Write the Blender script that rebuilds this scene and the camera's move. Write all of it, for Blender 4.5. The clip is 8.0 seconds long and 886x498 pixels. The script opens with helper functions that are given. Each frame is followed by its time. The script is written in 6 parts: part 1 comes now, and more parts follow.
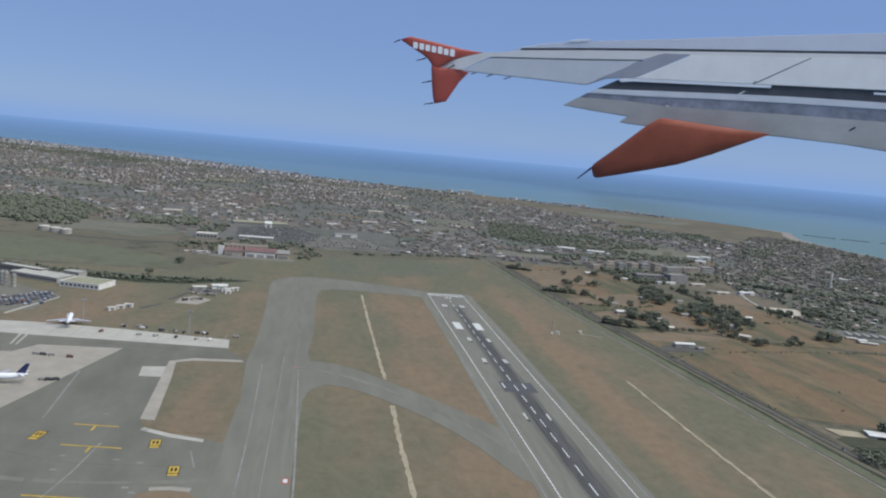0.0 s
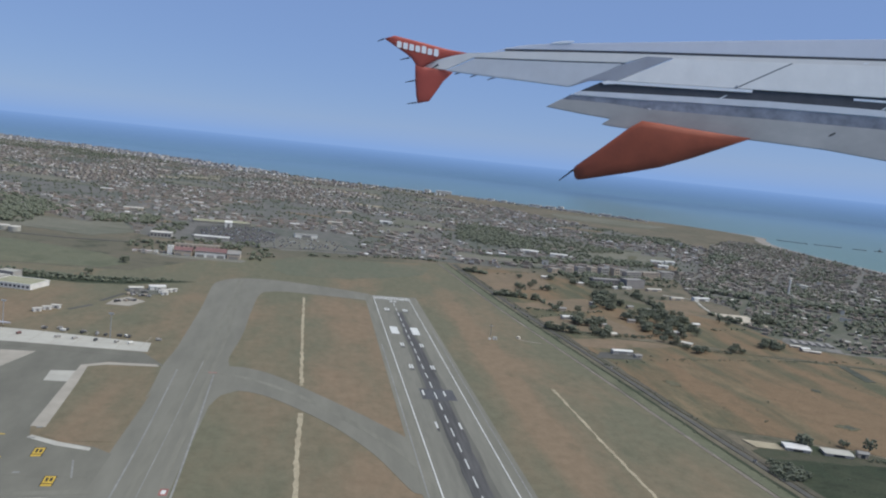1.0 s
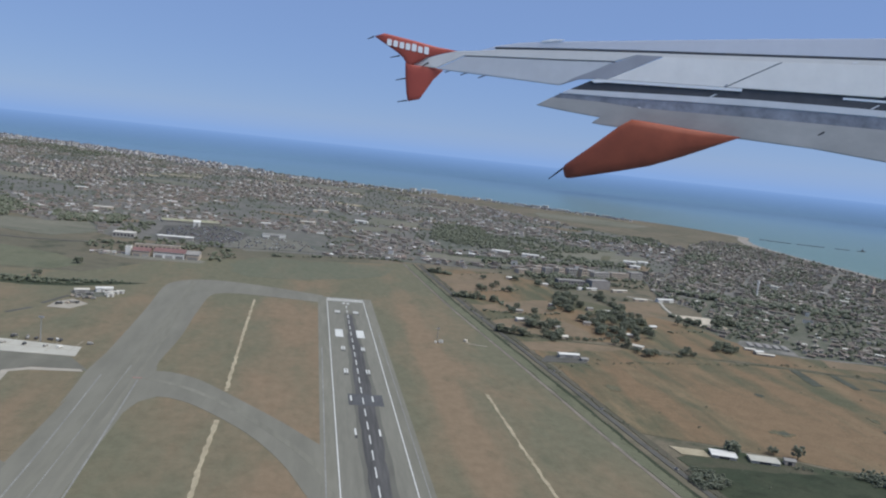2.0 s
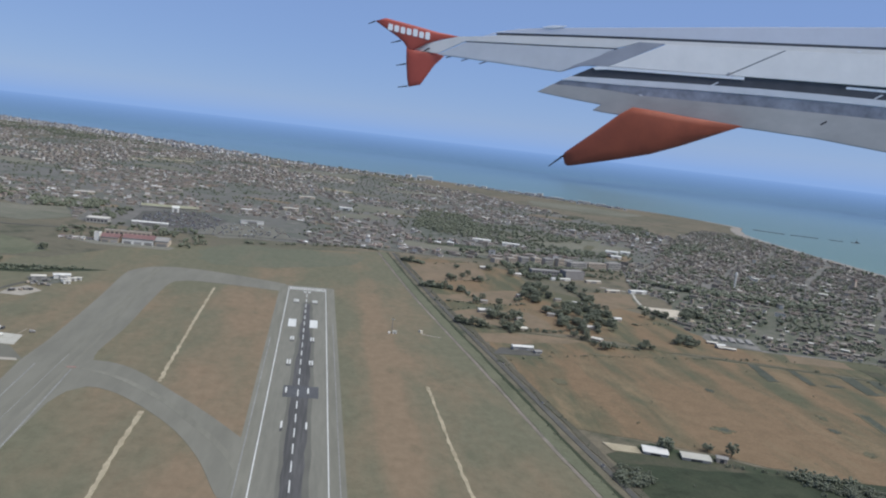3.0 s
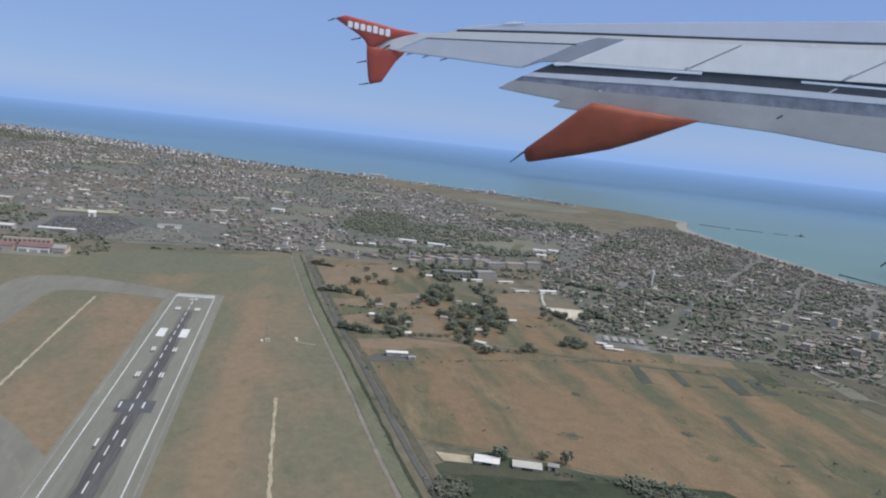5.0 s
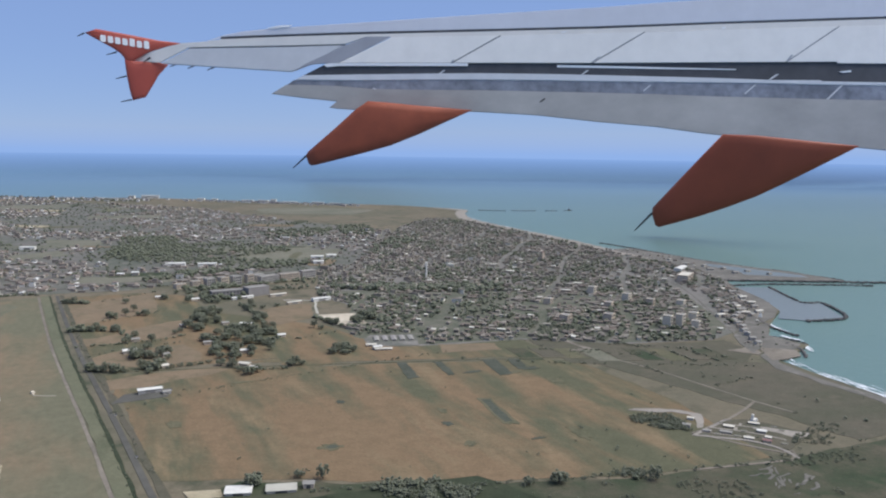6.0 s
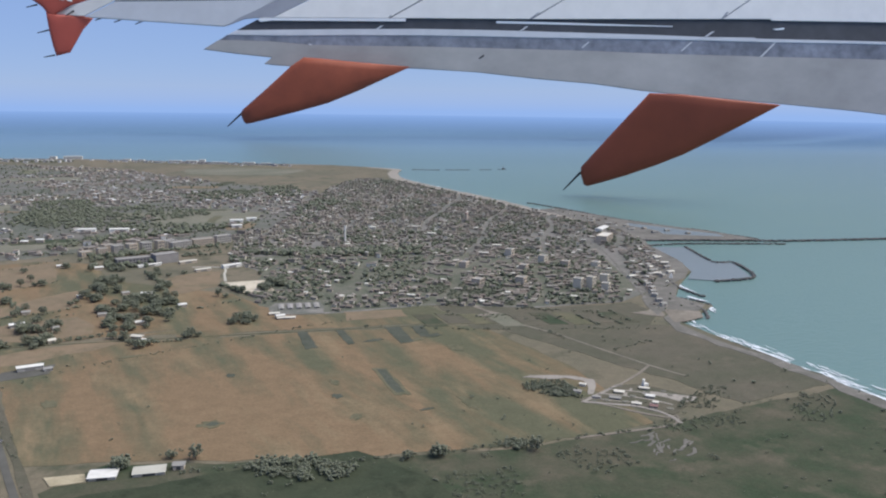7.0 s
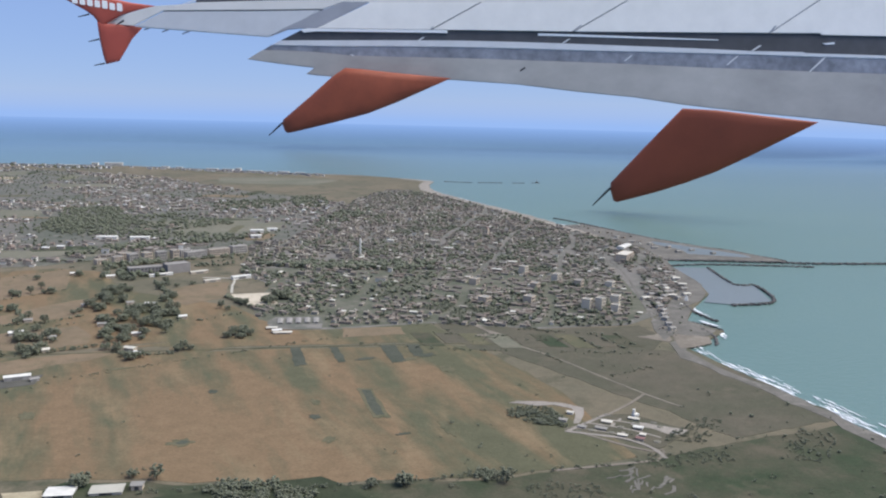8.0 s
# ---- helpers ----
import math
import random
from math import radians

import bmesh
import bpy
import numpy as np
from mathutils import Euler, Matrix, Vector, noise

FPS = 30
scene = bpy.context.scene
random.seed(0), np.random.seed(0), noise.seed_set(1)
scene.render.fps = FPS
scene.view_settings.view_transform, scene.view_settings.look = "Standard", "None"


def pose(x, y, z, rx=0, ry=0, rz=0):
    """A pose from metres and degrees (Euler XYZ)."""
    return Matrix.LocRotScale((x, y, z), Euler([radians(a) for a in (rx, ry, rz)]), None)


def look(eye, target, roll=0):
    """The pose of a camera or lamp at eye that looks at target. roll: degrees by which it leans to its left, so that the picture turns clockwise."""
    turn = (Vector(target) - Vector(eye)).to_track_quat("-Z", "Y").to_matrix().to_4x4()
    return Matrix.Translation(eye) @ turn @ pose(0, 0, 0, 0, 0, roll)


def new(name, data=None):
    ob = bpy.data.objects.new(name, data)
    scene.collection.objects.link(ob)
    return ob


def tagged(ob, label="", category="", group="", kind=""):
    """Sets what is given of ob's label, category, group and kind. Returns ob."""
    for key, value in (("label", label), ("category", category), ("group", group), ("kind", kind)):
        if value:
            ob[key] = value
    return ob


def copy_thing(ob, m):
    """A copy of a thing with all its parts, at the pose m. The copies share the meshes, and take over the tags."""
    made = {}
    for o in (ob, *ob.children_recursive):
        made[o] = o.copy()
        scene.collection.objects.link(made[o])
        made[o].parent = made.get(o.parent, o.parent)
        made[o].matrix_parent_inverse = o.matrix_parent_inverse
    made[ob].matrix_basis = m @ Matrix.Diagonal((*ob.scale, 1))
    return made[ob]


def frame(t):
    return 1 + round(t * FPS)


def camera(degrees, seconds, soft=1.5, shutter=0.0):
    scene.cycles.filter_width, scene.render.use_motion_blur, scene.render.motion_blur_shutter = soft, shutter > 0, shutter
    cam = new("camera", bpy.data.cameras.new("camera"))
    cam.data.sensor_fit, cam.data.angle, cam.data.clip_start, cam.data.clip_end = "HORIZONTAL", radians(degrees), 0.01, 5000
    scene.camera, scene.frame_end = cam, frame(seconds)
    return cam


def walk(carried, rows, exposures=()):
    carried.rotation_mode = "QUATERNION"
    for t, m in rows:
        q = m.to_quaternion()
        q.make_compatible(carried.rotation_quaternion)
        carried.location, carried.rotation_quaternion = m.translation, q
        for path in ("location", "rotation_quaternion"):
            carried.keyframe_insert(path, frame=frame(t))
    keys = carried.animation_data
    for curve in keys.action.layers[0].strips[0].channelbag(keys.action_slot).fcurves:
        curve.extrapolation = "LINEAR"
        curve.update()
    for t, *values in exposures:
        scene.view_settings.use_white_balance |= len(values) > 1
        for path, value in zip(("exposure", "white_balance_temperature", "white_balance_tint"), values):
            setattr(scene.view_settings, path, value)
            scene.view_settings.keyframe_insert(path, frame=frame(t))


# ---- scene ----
cam = camera(57.73, 8.0, soft=2.1)
PATH = [
    (0, (-91.77, -0.06, 125.00), (-77.664, 98.225, 113.113), 5.32),
    (0.5, (-73.11, 0.63, 127.96), (-58.620, 98.850, 115.962), 5.34),
    (1, (-54.47, 1.04, 131.11), (-38.962, 99.118, 119.304), 6.10),
    (1.5, (-35.86, 1.16, 134.43), (-19.880, 99.212, 123.014), 6.13),
    (3, (19.85, 0.00, 144.96), (35.125, 97.846, 131.078), 6.77),
    (3.5, (38.40, -0.85, 148.54), (53.616, 97.031, 134.864), 7.26),
    (4, (56.95, -1.92, 152.10), (72.102, 95.987, 138.483), 7.49),
    (4.5, (75.49, -3.18, 155.58), (90.378, 94.727, 141.673), 6.94),
    (5, (94.05, -4.62, 158.96), (112.081, 92.730, 144.902), 6.21),
    (5.2, (101.48, -5.25, 160.28), (131.836, 89.200, 147.702), 6.81),
    (6.3, (142.36, -9.14, 167.00), (184.945, 80.511, 154.757), 0.62),
    (6.5, (149.81, -9.92, 168.11), (194.625, 78.650, 155.994), 0.90),
    (7, (168.44, -11.96, 170.70), (215.262, 74.619, 153.064), 0.76),
    (7.5, (187.11, -14.13, 173.00), (234.317, 72.200, 155.142), 1.34),
    (8, (205.80, -16.39, 174.97), (247.815, 72.853, 158.511), 1.48),
]
walk(cam, [(t, look(eye, target, roll)) for t, eye, target, roll in PATH], exposures=[(0, 0.0, 6120, 7), (3.5, 0.12, 6150, 8), (5.5, 0.22, 6220, 9), (7, 0.31, 6330, 10), (8, 0.40, 6330, 10)])

# ---- light ----
SUN_AZ, SUN_EL = radians(111), radians(56)      # clockwise from +y, above the horizon
world = bpy.data.worlds.new("sky")
scene.world = world
world.use_nodes = True
wn = world.node_tree
wn.nodes.clear()
sky = wn.nodes.new("ShaderNodeTexSky")
sky.sky_type, sky.sun_disc = "NISHITA", False
sky.sun_elevation, sky.sun_rotation = SUN_EL, SUN_AZ
sky.air_density, sky.dust_density, sky.ozone_density, sky.altitude = 0.8, 0.1, 5.0, 400
bgr = wn.nodes.new("ShaderNodeBackground")
bgr.inputs[1].default_value = 0.091
wout = wn.nodes.new("ShaderNodeOutputWorld")
veil = wn.nodes.new("ShaderNodeMix")
veil.data_type = "RGBA"
veil.inputs[0].default_value = 0.72
veil.inputs[7].default_value = (2.52, 3.58, 6.55, 1)      # thin even summer haze over the whole sky
wn.links.new(sky.outputs[0], veil.inputs[6])
wn.links.new(veil.outputs[2], bgr.inputs[0])
wn.links.new(bgr.outputs[0], wout.inputs[0])
sun = new("sun", bpy.data.lights.new("sun", "SUN"))
sun.data.energy, sun.data.angle, sun.data.color = 4.2, radians(62), (1.0, 0.95, 0.87)
sun.matrix_world = look((0, 0, 900), (-1000 * math.sin(SUN_AZ) * math.cos(SUN_EL), -1000 * math.cos(SUN_AZ) * math.cos(SUN_EL), 900 - 1000 * math.sin(SUN_EL)))


# ---- materials ----
def nodes_of(name):
    m = bpy.data.materials.new(name)
    m.use_nodes = True
    t = m.node_tree
    return m, t, t.nodes["Principled BSDF"]


def noise_at(t, scale, detail=4.0, rough=0.55, stretch=(1, 1, 1), turn=0.0, offset=0.0):
    geo = t.nodes.new("ShaderNodeNewGeometry")
    mp = t.nodes.new("ShaderNodeMapping")
    mp.inputs["Scale"].default_value = stretch
    mp.inputs["Rotation"].default_value = (0, 0, turn)
    mp.inputs["Location"].default_value = (offset, offset * 0.7, 0)
    n = t.nodes.new("ShaderNodeTexNoise")
    n.inputs["Scale"].default_value, n.inputs["Detail"].default_value, n.inputs["Roughness"].default_value = scale, detail, rough
    t.links.new(geo.outputs["Position"], mp.inputs["Vector"])
    t.links.new(mp.outputs[0], n.inputs["Vector"])
    return n.outputs["Fac"]


def ramp(t, fac, stops):
    r = t.nodes.new("ShaderNodeValToRGB")
    while len(r.color_ramp.elements) < len(stops):
        r.color_ramp.elements.new(0.5)
    for e, (p, c) in zip(r.color_ramp.elements, stops):
        e.position, e.color = p, (*c, 1)
    t.links.new(fac, r.inputs[0])
    return r.outputs["Color"]


def mixed(t, fac, a, b, mode="MIX"):
    m = t.nodes.new("ShaderNodeMix")
    m.data_type, m.blend_type = "RGBA", mode
    if isinstance(fac, float):
        m.inputs[0].default_value = fac
    else:
        t.links.new(fac, m.inputs[0])
    for sock, v in ((m.inputs[6], a), (m.inputs[7], b)):
        if isinstance(v, tuple):
            sock.default_value = (*v, 1)
        else:
            t.links.new(v, sock)
    return m.outputs[2]


def spread(t, fac, lo, hi):
    m = t.nodes.new("ShaderNodeMapRange")
    m.inputs[1].default_value, m.inputs[2].default_value = lo, hi
    t.links.new(fac, m.inputs[0])
    return m.outputs[0]


def bumped(t, b, fac, strength, distance):
    n = t.nodes.new("ShaderNodeBump")
    n.inputs["Strength"].default_value, n.inputs["Distance"].default_value = strength, distance
    t.links.new(fac, n.inputs["Height"])
    t.links.new(n.outputs[0], b.inputs["Normal"])


def earth(name, main, second, third, big, small, stretch=(1, 1, 1), turn=0.0, lo=0.42, hi=0.6, offset=0.0, blotch=0.5, east=None, sheen=0.025):
    """Ground cover: two colours in broad patches, a third in small blotches, fine grain over all."""
    m, t, b = nodes_of(name)
    patch = noise_at(t, big, 5, 0.6, stretch, turn, offset)
    if east:      # the second colour gains ground eastwards
        geo = t.nodes.new("ShaderNodeNewGeometry")
        xyz = t.nodes.new("ShaderNodeSeparateXYZ")
        t.links.new(geo.outputs["Position"], xyz.inputs[0])
        more = t.nodes.new("ShaderNodeMath")
        more.operation = "MULTIPLY_ADD"
        more.inputs[1].default_value = east[2]
        t.links.new(spread(t, xyz.outputs["X"], east[0], east[1]), more.inputs[0])
        t.links.new(patch, more.inputs[2])
        patch = more.outputs[0]
    base = mixed(t, spread(t, patch, lo, hi), main, second)
    base = mixed(t, spread(t, noise_at(t, small, 4, 0.65, stretch, turn, offset + 31), 0.52, 0.52 + blotch * 0.4), base, third)
    grain = ramp(t, noise_at(t, 0.6, 3, 0.7), [(0.3, (0.86, 0.86, 0.86)), (0.7, (1.10, 1.10, 1.10))])
    mottle = ramp(t, noise_at(t, 0.10, 5, 0.75, (1, 1, 1), 0.4, offset + 7), [(0.32, (0.86, 0.87, 0.86)), (0.68, (1.11, 1.10, 1.11))])
    base = mixed(t, 1.0, base, mottle, "MULTIPLY")
    t.links.new(mixed(t, 1.0, base, grain, "MULTIPLY"), b.inputs["Base Color"])
    b.inputs["Roughness"].default_value = 0.95
    b.inputs["Specular IOR Level"].default_value = 0.15
    b.inputs["Sheen Weight"].default_value, b.inputs["Sheen Roughness"].default_value, b.inputs["Sheen Tint"].default_value = sheen, 0.6, (0.88, 0.93, 1.0, 1)      # sheen pales ground seen at low angles, in place of haze
    bumped(t, b, noise_at(t, 0.4, 4, 0.7), 0.5, 0.6)
    return m


def hard(name, colour, vary=0.12, rough=0.6, metal=0.0, scale=0.5, streak=(1, 1, 1)):
    """Paint, stone, asphalt, metal: a colour with stains at two scales."""
    m, t, b = nodes_of(name)
    lo, hi = tuple(c * (1 - vary) for c in colour), tuple(min(1, c * (1 + vary)) for c in colour)
    base = ramp(t, noise_at(t, scale, 5, 0.6, streak), [(0.3, lo), (0.7, hi)])
    base = mixed(t, 1.0, base, ramp(t, noise_at(t, scale * 0.13, 3, 0.5, streak), [(0.3, (1 - vary,) * 3), (0.7, (1 + vary * 0.5,) * 3)]), "MULTIPLY")
    t.links.new(base, b.inputs["Base Color"])
    b.inputs["Roughness"].default_value, b.inputs["Metallic"].default_value = rough, metal
    b.inputs["Specular IOR Level"].default_value = 0.15 if rough > 0.65 else 0.45
    return m


def palette(name, stops, rough=0.8, by_object=False):
    """One of several colours for each piece."""
    m, t, b = nodes_of(name)
    if by_object:
        src = t.nodes.new("ShaderNodeObjectInfo").outputs["Random"]
    else:
        src = t.nodes.new("ShaderNodeNewGeometry").outputs["Random Per Island"]
    r = t.nodes.new("ShaderNodeValToRGB")
    r.color_ramp.interpolation = "CONSTANT"
    while len(r.color_ramp.elements) < len(stops):
        r.color_ramp.elements.new(0.5)
    for e, (p, c) in zip(r.color_ramp.elements, stops):
        e.position, e.color = p, (*c, 1)
    t.links.new(src, r.inputs[0])
    grain = ramp(t, noise_at(t, 0.35, 4, 0.7), [(0.3, (0.8,) * 3), (0.7, (1.1,) * 3)])
    t.links.new(mixed(t, 1.0, r.outputs["Color"], grain, "MULTIPLY"), b.inputs["Base Color"])
    b.inputs["Roughness"].default_value = rough
    b.inputs["Specular IOR Level"].default_value = 0.32 if rough < 0.6 else 0.2
    return m


def foliage(name, stops):
    """Leaves: one of several greens for each clump, broken up by gaps, sprays and dry tips."""
    m, t, b = nodes_of(name)
    r = t.nodes.new("ShaderNodeValToRGB")
    r.color_ramp.interpolation = "CONSTANT"
    while len(r.color_ramp.elements) < len(stops):
        r.color_ramp.elements.new(0.5)
    for e, (p, c) in zip(r.color_ramp.elements, stops):
        e.position, e.color = p, (*c, 1)
    t.links.new(t.nodes.new("ShaderNodeNewGeometry").outputs["Random Per Island"], r.inputs[0])
    spray = noise_at(t, 0.9, 5, 0.8)
    base = mixed(t, 1.0, r.outputs["Color"], ramp(t, spray, [(0.34, (0.74,) * 3), (0.5, (1.0,) * 3), (0.68, (1.22, 1.20, 1.16))]), "MULTIPLY")
    t.links.new(base, b.inputs["Base Color"])
    b.inputs["Roughness"].default_value, b.inputs["Specular IOR Level"].default_value = 0.7, 0.15
    b.inputs["Sheen Weight"].default_value, b.inputs["Sheen Roughness"].default_value = 0.075, 0.6      # sheen lifts the dark crowns to imitate haze
    b.inputs["Sheen Tint"].default_value = (0.90, 0.97, 0.92, 1)
    bumped(t, b, spray, 0.6, 0.8)
    return m


def water(name, near, far, y0, y1):
    m, t, b = nodes_of(name)
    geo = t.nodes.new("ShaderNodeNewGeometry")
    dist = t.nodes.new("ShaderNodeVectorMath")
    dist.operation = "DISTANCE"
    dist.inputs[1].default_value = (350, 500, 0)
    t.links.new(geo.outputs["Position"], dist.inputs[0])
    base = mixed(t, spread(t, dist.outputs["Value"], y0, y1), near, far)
    base = mixed(t, spread(t, noise_at(t, 0.0018, 4, 0.6, (0.35, 1, 1), 0.5), 0.35, 0.75), base, mixed(t, 0.16, base, (0.02, 0.08, 0.13)))
    t.links.new(base, b.inputs["Base Color"])
    b.inputs["Roughness"].default_value, b.inputs["IOR"].default_value = 0.35, 1.33
    bumped(t, b, noise_at(t, 0.12, 5, 0.65, (1, 2.2, 1), 0.6), 0.55, 1.2)
    return m


def streaked(name, green, brown, dark):
    """Airfield grass that has dried out in long soft streaks parallel to the runway."""
    m, t, b = nodes_of(name)
    geo = t.nodes.new("ShaderNodeNewGeometry")
    xyz = t.nodes.new("ShaderNodeSeparateXYZ")
    t.links.new(geo.outputs["Position"], xyz.inputs[0])
    dry = [(-330, 0.5), (-160, 0.45), (-150, 0.85), (-132, 0.7), (-96, 0.2), (-64, 0.3), (-52, 0.55), (-34, 1.1), (-8, 1.05), (26, 0.3), (40, 0.3), (54, 0.4), (62, 1.3), (71, 1.3), (79, 0.5), (88, 0.4), (98, 0.45), (125, 0.5), (190, 0.5)]
    streak = ramp(t, spread(t, xyz.outputs["X"], -330, 190), [((x + 330) / 520, (v, v, v)) for x, v in dry])
    patch = spread(t, noise_at(t, 0.011, 5, 0.6, (1.6, 0.55, 1), 0.0, 12), 0.28, 0.72)
    # the far end beyond the runway stays evenly green
    far = t.nodes.new("ShaderNodeMapRange")
    far.inputs[1].default_value, far.inputs[2].default_value, far.inputs[3].default_value, far.inputs[4].default_value = 630, 800, 1.0, 0.3
    t.links.new(xyz.outputs["Y"], far.inputs[0])
    fade = t.nodes.new("ShaderNodeMath")
    fade.operation = "MULTIPLY"
    t.links.new(streak, fade.inputs[0])
    t.links.new(far.outputs[0], fade.inputs[1])
    both = t.nodes.new("ShaderNodeMath")
    both.operation = "MULTIPLY_ADD"
    both.inputs[1].default_value = 0.52
    t.links.new(fade.outputs[0], both.inputs[0])
    t.links.new(patch, both.inputs[2])
    base = mixed(t, spread(t, both.outputs[0], 0.55, 1.12), green, brown)
    base = mixed(t, spread(t, noise_at(t, 0.035, 4, 0.65, (1.4, 0.7, 1), 0, 43), 0.54, 0.74), base, mixed(t, 0.5, base, dark))
    fine = ramp(t, noise_at(t, 0.15, 5, 0.75, (1.2, 0.8, 1), 0.0, 19), [(0.32, (0.86, 0.87, 0.86)), (0.68, (1.12, 1.11, 1.12))])
    t.links.new(mixed(t, 1.0, base, fine, "MULTIPLY"), b.inputs["Base Color"])
    b.inputs["Roughness"].default_value = 0.95
    b.inputs["Specular IOR Level"].default_value = 0.15
    bumped(t, b, noise_at(t, 0.5, 4, 0.7), 0.4, 0.4)
    return m


M = {}
M["land"] = earth("scrub_land", (0.108, 0.098, 0.064), (0.145, 0.120, 0.080), (0.047, 0.054, 0.030), 0.006, 0.03, offset=5)
M["airfield"] = streaked("airfield_grass", (0.126, 0.119, 0.077), (0.182, 0.135, 0.086), (0.096, 0.096, 0.060))
M["dry"] = earth("dry_field", (0.166, 0.115, 0.066), (0.088, 0.087, 0.051), (0.186, 0.138, 0.080), 0.012, 0.022, (1.8, 0.45, 1), 0.2, 0.45, 0.60, 40, east=(330, 480, 0.10), sheen=0.008)
M["stubble"] = earth("stubble_field", (0.184, 0.136, 0.087), (0.156, 0.121, 0.078), (0.118, 0.103, 0.060), 0.02, 0.05, (1, 1, 1), 0.2, 0.4, 0.6, 70, sheen=0.008)
M["meadow"] = earth("green_meadow", (0.112, 0.115, 0.070), (0.127, 0.122, 0.074), (0.085, 0.090, 0.052), 0.012, 0.03, (1.2, 0.7, 1), 0.1, 0.4, 0.65, 90)
M["pale"] = earth("pale_meadow", (0.158, 0.148, 0.108), (0.124, 0.122, 0.086), (0.085, 0.088, 0.058), 0.01, 0.02, (0.6, 1.4, 1), 0, 0.4, 0.6, 17)
M["dark"] = earth("rank_scrub", (0.034, 0.043, 0.024), (0.046, 0.052, 0.030), (0.022, 0.028, 0.015), 0.03, 0.08, offset=3, sheen=0.008)
M["marsh"] = earth("coast_scrub", (0.094, 0.084, 0.060), (0.074, 0.073, 0.048), (0.115, 0.098, 0.070), 0.012, 0.035, (0.8, 1.2, 1), 0.5, 0.4, 0.62, 55, sheen=0.008)
M["spit"] = earth("grey_shore_gravel", (0.140, 0.129, 0.110), (0.108, 0.101, 0.085), (0.19, 0.176, 0.152), 0.03, 0.08, offset=77)
# stronger sheen on built-up ground, for more of the imitated haze
M["town"] = earth("town_ground", (0.150, 0.136, 0.116), (0.100, 0.100, 0.078), (0.215, 0.195, 0.168), 0.02, 0.06, offset=8, sheen=0.06)
M["suburb"] = earth("suburb_ground", (0.118, 0.109, 0.090), (0.082, 0.086, 0.060), (0.170, 0.152, 0.126), 0.012, 0.05, offset=14, sheen=0.06)
M["airgreen"] = streaked("damp_airfield_grass", (0.114, 0.116, 0.078), (0.150, 0.128, 0.086), (0.095, 0.101, 0.065))
M["pond"] = earth("reedy_pond", (0.066, 0.070, 0.050), (0.056, 0.060, 0.042), (0.044, 0.050, 0.032), 0.05, 0.12, offset=44)
M["hollow"] = earth("damp_hollow_grass", (0.112, 0.100, 0.058), (0.088, 0.086, 0.048), (0.060, 0.064, 0.036), 0.05, 0.12, offset=47)
M["gravel"] = earth("pale_gravel", (0.47, 0.41, 0.315), (0.42, 0.365, 0.28), (0.30, 0.26, 0.20), 0.03, 0.10, offset=52)
M["scrub"] = earth("wild_scrub", (0.070, 0.067, 0.043), (0.036, 0.050, 0.026), (0.098, 0.085, 0.058), 0.02, 0.035, (1, 1, 1), 0.3, 0.4, 0.6, 61, sheen=0.008)
M["garden"] = earth("garden_ground", (0.112, 0.110, 0.080), (0.078, 0.084, 0.056), (0.165, 0.150, 0.122), 0.03, 0.08, offset=66)
M["sand"] = earth("beach_sand", (0.1875, 0.1613, 0.1275), (0.1425, 0.1237, 0.0975), (0.24, 0.21, 0.165), 0.02, 0.05, offset=21)
M["shell"] = earth("pale_beach_sand", (0.27, 0.242, 0.205), (0.22, 0.197, 0.165), (0.17, 0.152, 0.128), 0.02, 0.05, offset=25)
M["dirt"] = earth("dirt_strip", (0.35, 0.30, 0.20), (0.29, 0.245, 0.160), (0.20, 0.170, 0.107), 0.05, 0.12, offset=33)
# far colour: bluer open water, also lightened to paint in haze
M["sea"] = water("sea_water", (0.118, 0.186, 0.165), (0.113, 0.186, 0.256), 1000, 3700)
M["basin"] = water("harbour_water", (0.17, 0.19, 0.19), (0.15, 0.18, 0.19), 200, 900)
# haze painted as a see-through glow, strongest at horizon height
m, t, b = nodes_of("glowing_haze")
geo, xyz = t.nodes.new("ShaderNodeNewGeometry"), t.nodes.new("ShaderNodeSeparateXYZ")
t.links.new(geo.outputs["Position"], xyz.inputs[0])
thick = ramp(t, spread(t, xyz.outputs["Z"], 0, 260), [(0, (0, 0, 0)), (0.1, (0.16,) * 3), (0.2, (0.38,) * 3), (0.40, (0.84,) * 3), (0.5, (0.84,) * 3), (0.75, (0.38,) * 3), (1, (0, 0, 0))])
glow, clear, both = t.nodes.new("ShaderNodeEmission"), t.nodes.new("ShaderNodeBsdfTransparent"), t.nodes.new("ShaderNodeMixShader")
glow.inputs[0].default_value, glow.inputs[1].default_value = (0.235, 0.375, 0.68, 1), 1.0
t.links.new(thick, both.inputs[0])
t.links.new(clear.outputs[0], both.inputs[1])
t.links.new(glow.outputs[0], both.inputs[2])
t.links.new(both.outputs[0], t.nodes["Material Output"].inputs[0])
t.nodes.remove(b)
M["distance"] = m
M["asphalt"] = hard("worn_asphalt", (0.166, 0.159, 0.128), 0.10, 0.85, 0, 0.15, (2.5, 0.3, 1))
M["asphalt2"] = hard("apron_asphalt", (0.146, 0.139, 0.110), 0.15, 0.85, 0, 0.04, (1.6, 0.6, 1))
M["taxi"] = hard("taxiway_asphalt", (0.164, 0.156, 0.124), 0.12, 0.85, 0, 0.05, (2.0, 0.4, 1))
M["shoulder"] = hard("shoulder_asphalt", (0.170, 0.162, 0.128), 0.12, 0.9, 0, 0.1, (2.5, 0.3, 1))
